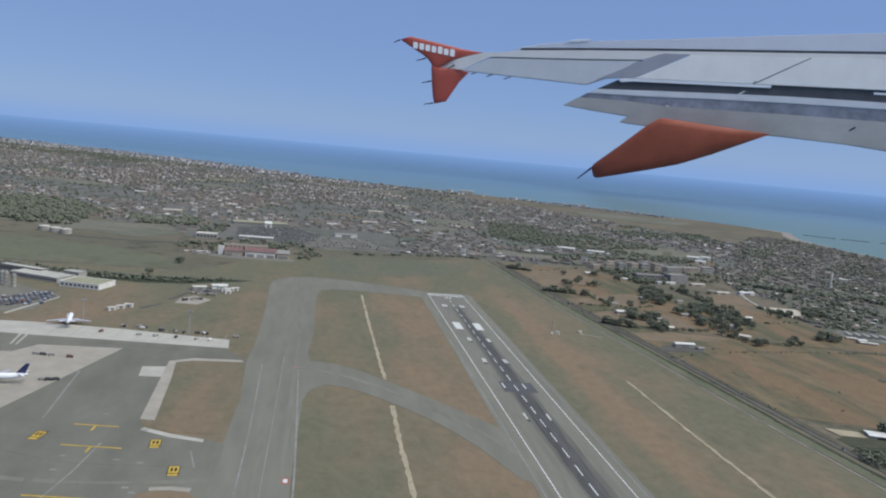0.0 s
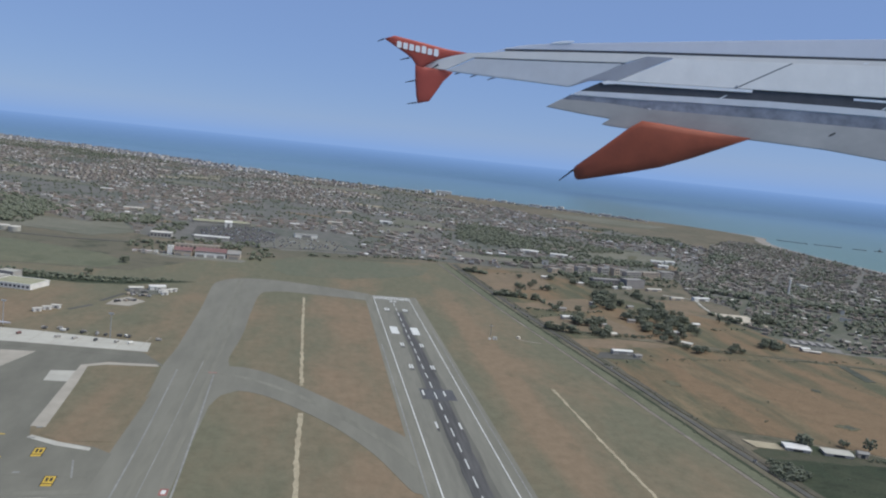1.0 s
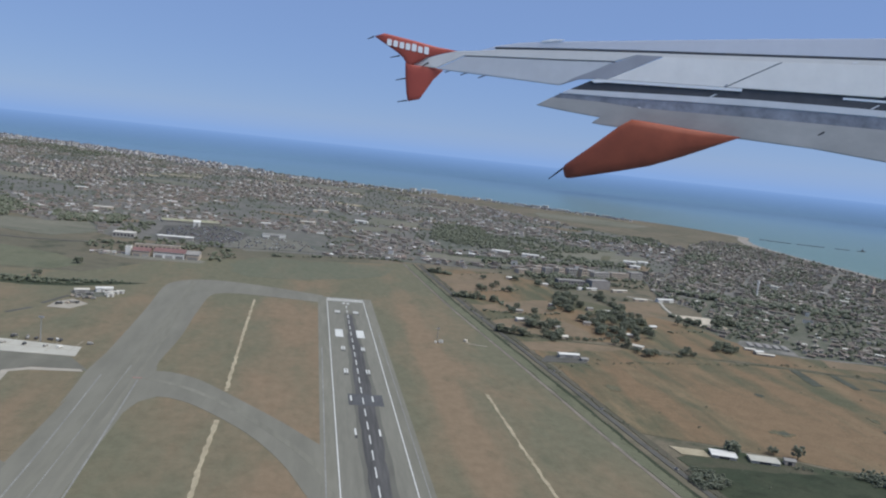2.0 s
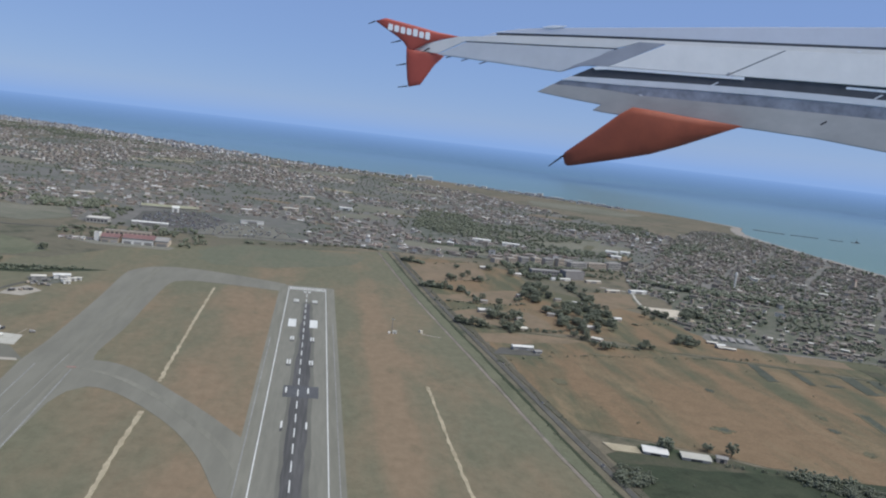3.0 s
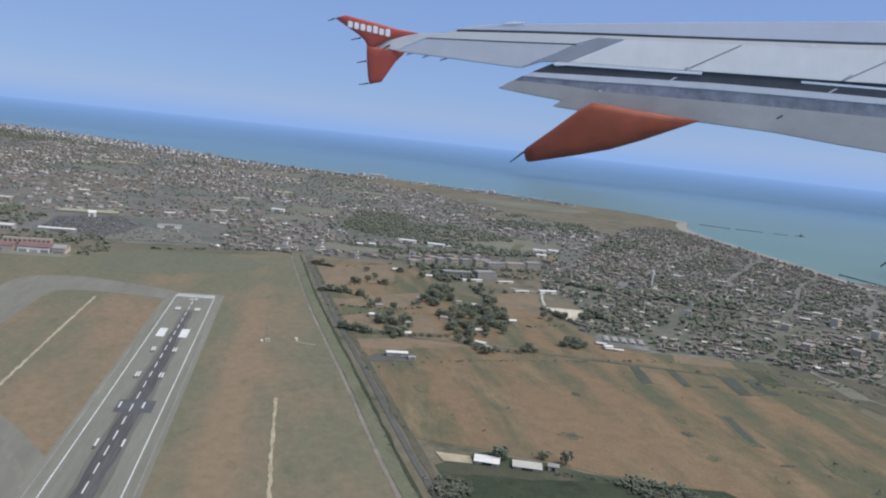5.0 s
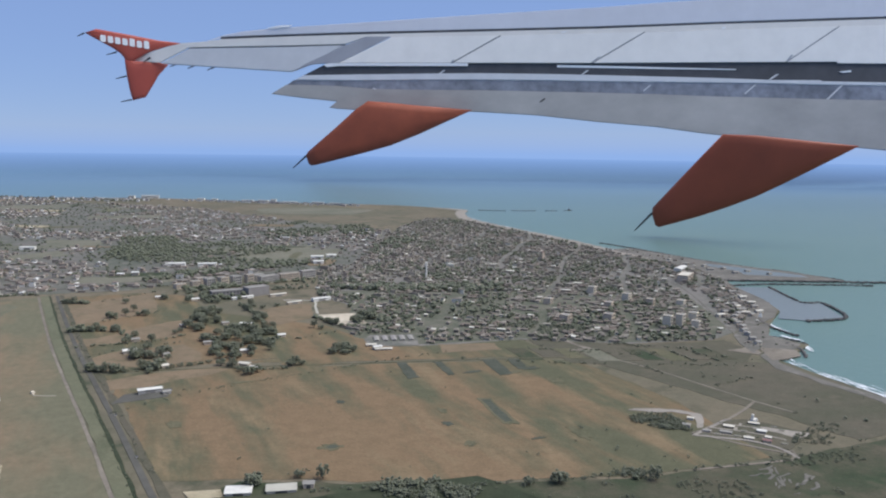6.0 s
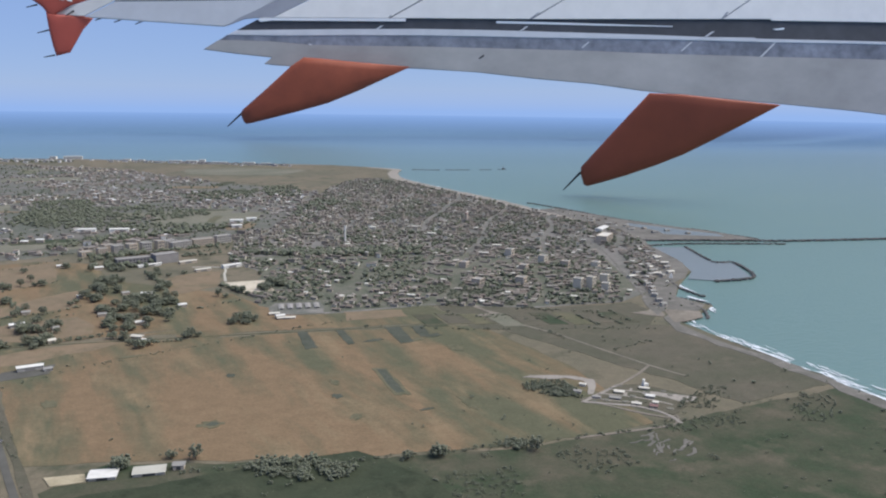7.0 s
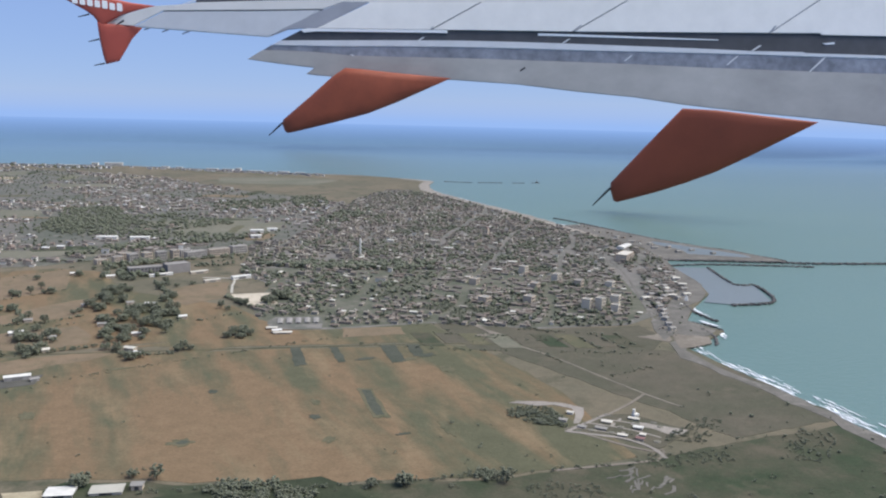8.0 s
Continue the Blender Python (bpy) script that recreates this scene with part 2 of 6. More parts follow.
M["rubber"] = hard("rubber_marks", (0.080, 0.077, 0.072), 0.25, 0.8, 0, 0.25, (3, 0.15, 1))
M["patchdark"] = hard("new_asphalt", (0.085, 0.085, 0.085), 0.15, 0.85)
M["track"] = hard("tyre_darkened_asphalt", (0.124, 0.119, 0.098), 0.10, 0.85, 0, 0.12, (2.5, 0.3, 1))
M["concrete"] = hard("apron_concrete", (0.30, 0.272, 0.220), 0.10, 0.85, 0, 0.12)
M["concrete2"] = hard("pale_concrete", (0.37, 0.352, 0.296), 0.10, 0.85, 0, 0.1)
M["white"] = hard("white_marking", (0.55, 0.545, 0.50), 0.14, 0.7, 0, 0.4)
M["worn"] = hard("worn_marking", (0.22, 0.215, 0.19), 0.22, 0.75, 0, 0.3)
M["yellow"] = hard("yellow_marking", (0.46, 0.31, 0.05), 0.15, 0.7)
M["black"] = hard("black_marking", (0.03, 0.03, 0.03), 0.2, 0.7)
M["red"] = hard("red_marking", (0.30, 0.12, 0.10), 0.2, 0.7)
M["road"] = hard("road_asphalt", (0.090, 0.086, 0.074), 0.15, 0.9, 0, 0.1)
M["foam"] = hard("sea_foam", (0.80, 0.82, 0.82), 0.2, 0.6, 0, 0.15)
M["rock"] = palette("boulder_rock", [(0, (0.10, 0.095, 0.09)), (0.35, (0.15, 0.14, 0.13)), (0.75, (0.075, 0.07, 0.068))], 0.9)
M["leaf"] = foliage("tree_leaves", [(0, (0.107, 0.115, 0.075)), (0.3, (0.114, 0.121, 0.080)), (0.6, (0.122, 0.126, 0.087)), (0.85, (0.099, 0.109, 0.070))])
M["bark"] = hard("tree_bark", (0.11, 0.085, 0.06), 0.25, 0.9)
WALLS = [(0, (0.330, 0.292, 0.240)), (0.2, (0.285, 0.248, 0.205)), (0.4, (0.360, 0.330, 0.280)), (0.58, (0.255, 0.215, 0.175)), (0.74, (0.310, 0.268, 0.220)), (0.86, (0.62, 0.59, 0.54))]
ROOFS = [(0, (0.215, 0.165, 0.132)), (0.24, (0.170, 0.146, 0.124)), (0.44, (0.225, 0.198, 0.168)), (0.60, (0.135, 0.122, 0.108)), (0.76, (0.250, 0.222, 0.192)), (0.89, (0.352, 0.322, 0.285)), (0.94, (0.640, 0.625, 0.58))]
M["walls"] = palette("house_plaster", WALLS, 0.85)
M["roofs"] = palette("house_roof_tiles", ROOFS, 0.8)
TOWN_WALLS = [(0, (0.345, 0.309, 0.245)), (0.2, (0.265, 0.236, 0.189)), (0.4, (0.415, 0.376, 0.302)), (0.58, (0.232, 0.202, 0.162)), (0.74, (0.305, 0.261, 0.209)), (0.91, (0.60, 0.564, 0.477))]
TOWN_ROOFS = [(0, (0.182, 0.146, 0.117)), (0.22, (0.142, 0.122, 0.103)), (0.42, (0.200, 0.171, 0.142)), (0.58, (0.118, 0.104, 0.088)), (0.74, (0.230, 0.202, 0.167)), (0.89, (0.310, 0.283, 0.236)), (0.955, (0.58, 0.554, 0.477))]
M["town_walls"] = palette("town_plaster", TOWN_WALLS, 0.85)
M["town_roofs"] = palette("town_roof_tiles", TOWN_ROOFS, 0.8)
M["wall_one"] = palette("plaster_coat", TOWN_WALLS, 0.85, True)
M["roof_one"] = palette("roof_tiles", TOWN_ROOFS, 0.8, True)
M["resort"] = palette("resort_plaster", [(0, (0.47, 0.45, 0.43)), (0.25, (0.60, 0.58, 0.55)), (0.5, (0.38, 0.35, 0.33)), (0.75, (0.70, 0.68, 0.65))], 0.85)
M["glass"] = hard("dark_window_glass", (0.085, 0.085, 0.088), 0.2, 0.15)
M["blockwall"] = hard("stained_grey_concrete", (0.25, 0.232, 0.215), 0.1, 0.8, 0, 0.2)
M["greywall"] = hard("grey_cladding", (0.36, 0.335, 0.295), 0.08, 0.6, 0, 0.2)
M["whitewall"] = hard("white_plaster", (0.70, 0.67, 0.60), 0.08, 0.8, 0, 0.3)
M["creamwall"] = hard("cream_plaster", (0.58, 0.51, 0.40), 0.08, 0.8, 0, 0.3)
M["tanwall"] = hard("tan_plaster", (0.47, 0.39, 0.30), 0.1, 0.8, 0, 0.3)
M["whiteroof"] = hard("white_sheet_roof", (0.60, 0.575, 0.515), 0.12, 0.5, 0, 0.3)
M["beigeroof"] = hard("beige_sheet_roof", (0.52, 0.48, 0.40), 0.08, 0.6, 0, 0.3)
M["greyroof"] = hard("grey_sheet_roof", (0.25, 0.235, 0.21), 0.1, 0.7, 0, 0.2)
M["redroof"] = hard("red_sheet_roof", (0.180, 0.105, 0.094), 0.16, 0.7, 0, 0.3)
M["greenroof"] = hard("olive_flat_roof", (0.27, 0.26, 0.17), 0.1, 0.8, 0, 0.3)
M["steel"] = hard("galvanised_steel", (0.42, 0.43, 0.44), 0.1, 0.4, 0.6)
M["car"] = palette("car_paint", [(0, (0.50, 0.50, 0.49)), (0.14, (0.10, 0.10, 0.105)), (0.5, (0.22, 0.22, 0.23)), (0.75, (0.14, 0.06, 0.06)), (0.86, (0.07, 0.08, 0.12))], 0.35)
M["plane"] = hard("aircraft_white_paint", (0.80, 0.80, 0.80), 0.04, 0.35)
M["navy"] = hard("aircraft_dark_blue_paint", (0.03, 0.035, 0.10), 0.1, 0.35)
M["tyre"] = hard("black_rubber", (0.03, 0.03, 0.03), 0.1, 0.8)
M["wing_top"] = hard("wing_light_grey_paint", (0.87, 0.82, 0.745), 0.04, 0.5, 0, 0.012)
M["wing_slat"] = hard("wing_slat_grey_paint", (0.66, 0.655, 0.68), 0.04, 0.4, 0, 0.01)
M["wing_grey"] = hard("wing_mid_grey_paint", (0.36, 0.355, 0.37), 0.07, 0.5, 0, 0.012)
M["wing_flap"] = hard("flap_grey_paint", (0.43, 0.40, 0.36), 0.17, 0.5, 0, 0.005, (0.5, 1, 1))
M["wing_band"] = hard("flap_blue_grey_shroud", (0.25, 0.255, 0.28), 0.3, 0.4, 0, 0.02)
# near-black fill that paints the shade inside wing gaps
M["wing_gap_shade"] = hard("gap_shade_dark", (0.07, 0.07, 0.075), 0.2, 0.6, 0, 0.01)
M["orange"] = hard("orange_paint", (0.39, 0.072, 0.045), 0.05, 0.5, 0, 0.008)
# the fence's orange, darkened for the shaded sides of the fairings
M["orange_shaded"] = hard("orange_paint_shaded", (0.285, 0.064, 0.026), 0.16, 0.6, 0, 0.01)
M["wing_box"] = hard("wing_skin_paint", (0.77, 0.72, 0.65), 0.05, 0.5, 0, 0.012)
M["wing_aileron"] = hard("aileron_grey_paint", (0.62, 0.61, 0.60), 0.05, 0.5, 0, 0.012)
M["wing_vane"] = hard("flap_vane_paint", (0.66, 0.65, 0.64), 0.06, 0.5, 0, 0.012)
M["wick"] = hard("black_wick", (0.03, 0.03, 0.03), 0.1, 0.6)
M["logo"] = hard("white_emblem_paint", (0.85, 0.84, 0.82), 0.03, 0.5)


# ---- building helpers ----
def mesh_from(name, bm, *mats):
    me = bpy.data.meshes.new(name)
    bm.normal_update()
    bm.to_mesh(me)
    bm.free()
    for m in mats:
        me.materials.append(m)
    return me


def part(name, bm, material, parent, label=""):
    """Links a bmesh as one mesh under a thing or a part."""
    ob = new(name, bm if isinstance(bm, bpy.types.Mesh) else mesh_from(name, bm, material))
    ob.parent = parent
    return tagged(ob, label)


def thing(name, label, category, at=(0, 0, 0), turn=0.0, group="", kind=""):
    ob = new(name)
    ob.empty_display_size = 1
    ob.matrix_basis = pose(*at, 0, 0, turn)
    return tagged(ob, label, category, group, kind)


def slab(bm, poly, z0, z1):
    """A flat piece with the given outline between two heights."""
    lo, hi = [bm.verts.new((x, y, z0)) for x, y in poly], [bm.verts.new((x, y, z1)) for x, y in poly]
    area = sum(a[0] * b[1] - b[0] * a[1] for a, b in zip(poly, poly[1:] + poly[:1]))
    if area < 0:
        lo, hi = lo[::-1], hi[::-1]
    n = len(poly)
    top, low = bm.faces.new(hi), bm.faces.new(lo[::-1])
    for i in range(n):
        bm.faces.new((lo[i], lo[(i + 1) % n], hi[(i + 1) % n], hi[i]))
    if n > 4:
        top.normal_update(), low.normal_update()
        bmesh.ops.triangulate(bm, faces=[top, low])
    return bm


def box(bm, x0, x1, y0, y1, z0, z1):
    return slab(bm, [(x0, y0), (x1, y0), (x1, y1), (x0, y1)], z0, z1)


def shape(*boxes):
    bm = bmesh.new()
    for b in boxes:
        box(bm, *b)
    return bm


def gable(bm, x0, x1, y0, y1, z0, rise, over=0.2):
    """A pitched roof with its ridge along x."""
    x0, x1, y0, y1 = x0 - over, x1 + over, y0 - over, y1 + over
    ym = (y0 + y1) / 2
    v = [bm.verts.new(p) for p in ((x0, y0, z0), (x1, y0, z0), (x1, y1, z0), (x0, y1, z0), (x0, ym, z0 + rise), (x1, ym, z0 + rise))]
    for f in ((0, 1, 5, 4), (2, 3, 4, 5), (1, 2, 5), (3, 0, 4), (3, 2, 1, 0)):
        bm.faces.new([v[i] for i in f])
    return bm


def tube(bm, p, q, r0, r1, n=8):
    """A tapered rod from p to q."""
    p, q = Vector(p), Vector(q)
    m = (q - p).to_track_quat("Z", "Y").to_matrix()
    rings = []
    for c, r in ((p, r0), (q, r1)):
        rings.append([bm.verts.new(c + m @ Vector((r * math.cos(k * 2 * math.pi / n), r * math.sin(k * 2 * math.pi / n), 0))) for k in range(n)])
    for k in range(n):
        bm.faces.new((rings[0][k], rings[0][(k + 1) % n], rings[1][(k + 1) % n], rings[1][k]))
    bm.faces.new(rings[0][::-1])
    bm.faces.new(rings[1])
    return bm


def smooth_line(points, step=12.0):
    """A rounded line through the points."""
    out, pts = [], [Vector((*p, 0)) for p in points]
    for i in range(len(pts) - 1):
        a, b, c, e = pts[max(i - 1, 0)], pts[i], pts[i + 1], pts[min(i + 2, len(pts) - 1)]
        n = max(1, int((c - b).length / step))
        for k in range(n):
            t = k / n
            out.append(0.5 * (2 * b + (c - a) * t + (2 * a - 5 * b + 4 * c - e) * t * t + (3 * b - a - 3 * c + e) * t ** 3))
    return out + [pts[-1]]


def ribbon(points, width, z0, z1, rough=0.0, step=12.0, curved=True):
    """A strip along a line; rough: how far its edges wander."""
    line = smooth_line(points, step) if curved else [Vector((*p, 0)) for p in points]
    left, right = [], []
    for i, p in enumerate(line):
        d = line[min(i + 1, len(line) - 1)] - line[max(i - 1, 0)]
        n = Vector((-d.y, d.x, 0)).normalized()
        w = width(i / max(1, len(line) - 1)) if callable(width) else width
        left.append(p + n * (w / 2 + rough * random.uniform(-1, 1)))
        right.append(p - n * (w / 2 + rough * random.uniform(-1, 1)))
    bm = bmesh.new()
    rows = [[bm.verts.new((q.x, q.y, z)) for q in side] for side, z in ((left, z0), (left, z1), (right, z1), (right, z0))]
    for i in range(len(line) - 1):
        for a, b in ((0, 1), (1, 2), (2, 3)):
            bm.faces.new((rows[a][i], rows[b][i], rows[b][i + 1], rows[a][i + 1]))
    for i in (0, -1):
        bm.faces.new([r[i] for r in rows])
    bmesh.ops.recalc_face_normals(bm, faces=bm.faces)
    return bm


def inside(p, poly):
    x, y, hit = p[0], p[1], False
    for (x0, y0), (x1, y1) in zip(poly, poly[1:] + poly[:1]):
        if (y0 > y) != (y1 > y) and x < (x1 - x0) * (y - y0) / (y1 - y0) + x0:
            hit = not hit
    return hit


def ground_piece(name, bm, material, label, category):
    ob = new(name, mesh_from(name, bm, material))
    return tagged(ob, label, category, kind="structure")


# ---- land and sea ----
COAST = [(-3300, 5300), (-2300, 4560), (-1560, 3960), (-1050, 3640), (-790, 3450), (-520, 3200), (-280, 2960), (-70, 2760), (120, 2660), (340, 2600), (520, 2470),
         (700, 2330), (860, 2200), (960, 2150), (1050, 2020), (1085, 1930), (1040, 1850), (985, 1720), (968, 1600), (962, 1460), (956, 1240), (940, 1050), (960, 960), (985, 890), (930, 835),
         (868, 735), (835, 655), (800, 600), (745, 560), (700, 520), (705, 480), (668, 462), (640, 452), (634, 400), (628, 340), (618, 250), (600, 60), (560, -400), (420, -1800)]
land = COAST + [(-3300, -1800)]
ground_piece("ground", slab(bmesh.new(), land, -3, 0), M["land"], "flat coastal plain of dry grass and scrub", "ground")

bm = bmesh.new()
rings = [0, 1500, 3000, 4000, 4350, 4450, 4550, 4650, 4750, 4850]
heights = [-1.2, -1.2, -1.2, -1.2, -1.2, 4, 20, 45, 76, 108]
loops = []
for r, h in zip(rings[1:], heights[1:]):
    loops.append([bm.verts.new((100 + r * math.cos(k * math.pi / 64), r * math.sin(k * math.pi / 64), h)) for k in range(128)])
hub = bm.verts.new((100, 0, -1.2))
for k in range(128):
    bm.faces.new((hub, loops[0][k], loops[0][(k + 1) % 128]))
    for a, b in zip(loops, loops[1:]):
        bm.faces.new((a[k], b[k], b[(k + 1) % 128], a[(k + 1) % 128]))
for f in bm.faces:
    f.smooth = True
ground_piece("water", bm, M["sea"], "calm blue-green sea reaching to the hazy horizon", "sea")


# added glowing ring that lays painted haze over the far sea and horizon
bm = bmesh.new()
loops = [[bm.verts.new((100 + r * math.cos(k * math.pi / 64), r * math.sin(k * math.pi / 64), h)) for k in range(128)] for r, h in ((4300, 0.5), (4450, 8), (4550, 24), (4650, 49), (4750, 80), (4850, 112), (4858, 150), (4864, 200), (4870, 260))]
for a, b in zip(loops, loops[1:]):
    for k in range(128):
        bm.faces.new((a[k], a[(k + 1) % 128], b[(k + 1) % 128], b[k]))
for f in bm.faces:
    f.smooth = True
ground_piece("backdrop", bm, M["distance"], "added glowing ring that paints pale blue haze along the horizon", "sky")


def field(name, poly, material, z, label, category="field"):
    return ground_piece(name, slab(bmesh.new(), poly, -0.5, z), material, label, category)


RANK = [(-366, 712), (-300, 697), (-243, 689), (-208, 695), (-152, 700), (-203, 667), (-238, 659), (-290, 668), (-345, 662)]
AIRFIELD = [(-470, -400), (190, -400), (176, 0), (160, 200), (148, 311), (140, 381), (129, 495), (106, 714), (90, 942), (-10, 905), (-150, 850), (-215, 730), (-330, 720), (-420, 690)]
field("ground_airfield", AIRFIELD, M["airfield"], 0.05, "mown airfield grass with dry brown streaks", "grass")
rise = [(p.x + random.uniform(-4, 4), p.y + random.uniform(-4, 4)) for p in smooth_line([(-98, 852), (-73, 898), (-20, 898), (36, 912), (70, 905), (62, 850), (12, 800), (-50, 772), (-88, 785), (-98, 852)], 8)[:-1]]
field("ground_rise", rise, M["airgreen"], 0.09, "greener grass beyond the runway end", "grass")
field("ground_pasture", [(-560, 930), (-330, 850), (-260, 815), (-222, 770), (-240, 735), (-345, 728), (-480, 735), (-620, 800)], M["meadow"], 0.09, "green pasture beside the airport", "field")
field("ground_rank", RANK, M["dark"], 0.12, "rank dark green reeds and bushes beside the airfield", "scrub")
FIELDS = []


def crop(poly, key, label):
    FIELDS.append((poly, key, label))


crop([(146, 602), (220, 588), (330, 560), (464, 524), (486, 510), (490, 400), (470, 300), (390, 308), (290, 340), (200, 382), (163, 394)], "dry", "large dry brown field with green patches")
crop([(240, 600), (330, 570), (464, 533), (482, 560), (478, 590), (402, 604), (340, 612)], "dry", "dry strip fields below the town")
crop([(144, 560), (172, 563), (231, 583), (222, 596), (175, 594), (141, 586)], "stubble", "brown stubble field beside the road")
crop([(134, 654), (164, 672), (207, 675), (218, 640), (215, 621), (177, 610), (139, 628)], "stubble", "brown stubble field behind a hedge")
crop([(126, 722), (142, 723), (188, 760), (221, 772), (209, 710), (187, 702), (132, 697)], "stubble", "brown stubble field behind a hedge")
crop([(115, 851), (120, 886), (206, 930), (201, 822), (141, 787), (126, 780)], "stubble", "brown stubble field near the runway end")
crop([(290, 786), (318, 808), (352, 811), (337, 742), (298, 720), (287, 743)], "stubble", "brown field before a grey block")
crop([(276, 634), (337, 668), (366, 618), (351, 584), (285, 570), (267, 583)], "dry", "dry field beside a grove")
crop([(398, 572), (448, 562), (452, 585), (404, 598)], "stubble", "brown strip below the houses")
crop([(478, 506), (580, 456), (612, 458), (640, 478), (648, 520), (560, 536), (486, 586)], "marsh", "rough grass plots below the town")
crop([(495, 500), (620, 452), (632, 380), (626, 300), (540, 300), (520, 390)], "marsh", "grey-green coastal scrub behind the beach")
crop([(470, 296), (390, 304), (290, 336), (200, 378), (170, 360), (180, 200), (420, 160), (600, 160), (616, 292)], "scrub", "rough green scrub meadow")
crop([(172, 352), (313, 340), (330, 300), (340, 180), (170, 160)], "dark", "dense dark green crop")
crop([(520, 1800), (700, 1650), (900, 1850), (960, 2060), (840, 2170), (600, 2250), (470, 2150)], "land", "open rough land near the headland")
crop([(-520, 1010), (-300, 930), (-260, 1000), (-420, 1090)], "pale", "dry bushy field")
crop([(330, 1130), (480, 1130), (520, 1240), (360, 1240)], "pale", "open green field between houses")
crop([(120, 1010), (240, 1000), (250, 1050), (130, 1070)], "pale", "open field beyond the road")
crop([(39, 1310), (104, 1350), (122, 1290), (50, 1246)], "pale", "pale field between houses")
crop([(86, 1510), (170, 1470), (162, 1390), (80, 1410)], "pale", "pale field between houses")
crop([(-90, 2350), (120, 2370), (110, 2250), (-80, 2190)], "pale", "pale fields behind the far beach")
crop([(296, 1305), (490, 1298), (456, 1212), (306, 1232)], "pale", "open green field between houses")
crop([(-353, 1044), (-303, 1083), (-268, 990), (-340, 962)], "pale", "dry field with bushes")
crop([(-700, 1700), (-560, 1640), (-520, 1690), (-660, 1770)], "pale", "pale field between houses")
crop([(-420, 1900), (-300, 1840), (-270, 1900), (-400, 1970)], "pale", "pale field between houses")
crop([(150, 1900), (300, 1880), (310, 1960), (160, 1990)], "pale", "pale field between houses")
crop([(540, 1960), (740, 1860), (850, 1990), (700, 2110), (560, 2110)], "pale", "pale open meadow near the headland")
field("ground_smallholdings", [(150, 605), (250, 606), (345, 592), (352, 640), (338, 700), (300, 745), (250, 800), (236, 900), (190, 935), (112, 930), (124, 760), (138, 640)], M["dry"], 0.075, "patchwork of dry smallholdings with hedges")


def ragged(poly, step=7.0, wander=1.6):
    """The outline with borders that wander like grown ones."""
    out = []
    for (x0, y0), (x1, y1) in zip(poly, poly[1:] + poly[:1]):
        n = max(1, int(math.hypot(x1 - x0, y1 - y0) / step))
        for k in range(n):
            x, y = x0 + (x1 - x0) * k / n, y0 + (y1 - y0) * k / n
            out.append((x + wander * 2 * noise.noise(Vector((x * 0.05, y * 0.05, 2))) + random.uniform(-0.4, 0.4) * wander, y + wander * 2 * noise.noise(Vector((x * 0.05, y * 0.05, 6))) + random.uniform(-0.4, 0.4) * wander))
    return out


for i, (poly, mat_key, label) in enumerate(FIELDS):
    field("ground_field", ragged(poly, 7.0 if poly[0][1] < 1000 else 20.0, 1.6 if poly[0][1] < 1000 else 5.0), M[mat_key], 0.09 + 0.006 * i, label)
for k in range(9):
    x0 = 452 + k * 18
    y0 = 566 - k * 7.5
    wide, deep = random.uniform(14, 17.5), random.uniform(30, 42)
    key = ("scrub", "marsh", "hollow", "pale", "marsh", "scrub", "hollow", "marsh", "scrub")[k]
    field("ground_plot", [(x0, y0), (x0 + wide, y0 - wide * 0.4), (x0 + wide - deep * 0.1, y0 - wide * 0.4 - deep), (x0 - deep * 0.1, y0 - deep)], M[key], 0.24 + 0.004 * k, "narrow grassy plot below the town", "field")
# dark reedy strips, a long pond and damp hollows in the big field
for strip in ([(351, 557), (359, 555), (352, 513), (343, 512)], [(379, 549), (385, 547), (380, 510), (374, 510)], [(416, 542), (429, 540), (420, 496), (409, 496)], [(436, 536), (446, 533), (438, 504), (430, 505)]):
    edge = [(p.x + random.uniform(-0.7, 0.7), p.y + random.uniform(-0.9, 0.9)) for a, c in zip(strip, strip[1:] + strip[:1]) for p in (Vector((*a, 0)).lerp(Vector((*c, 0)), q / 6) for q in range(6))]
    field("ground_hollow", edge, M["pond"], 0.235, "dark reedy strip in a dry field", "field")
for k, (strip, key) in enumerate((([(368, 454), (377, 451), (371, 399), (361, 402)], "hollow"), ([(370, 450), (375.5, 448), (369, 404), (363.5, 406)], "pond"))):
    edge = [(p.x + random.uniform(-0.8, 0.8), p.y + random.uniform(-0.9, 0.9)) for a, c in zip(strip, strip[1:] + strip[:1]) for p in (Vector((*a, 0)).lerp(Vector((*c, 0)), q / 6) for q in range(6))]
    field("ground_hollow", edge, M[key], 0.21 + 0.01 * k, "long grey-green pond in a dry field", "pond")
for cx, cy, rx, ry, key in ((254, 406, 7, 5, "hollow"), (255, 406, 4, 2.5, "pond"), (283, 480, 3, 4, "pond"), (337, 439, 3, 6, "hollow"), (330, 416, 3.5, 4, "pond"), (179, 477, 5, 7, "hollow"), (368, 374, 5, 1.8, "pond"),
                             (328, 381, 4, 5, "hollow"), (440, 470, 6, 9, "hollow"), (424, 500, 8, 4, "hollow"), (395, 372, 4, 12, "hollow"), (395, 512, 9, 3, "pond"), (440, 505, 8, 5, "pond"), (232, 548, 9, 2.5, "hollow")):
    pts = [(cx + rx * math.cos(j * math.pi / 12) * k, cy + ry * math.sin(j * math.pi / 12) * k) for j, k in ((j, random.uniform(0.6, 1.2)) for j in range(24))]
    field("ground_hollow", pts, M[key], 0.215 if key == "hollow" else 0.225, "damp hollow with dark green growth in a dry field", "field")

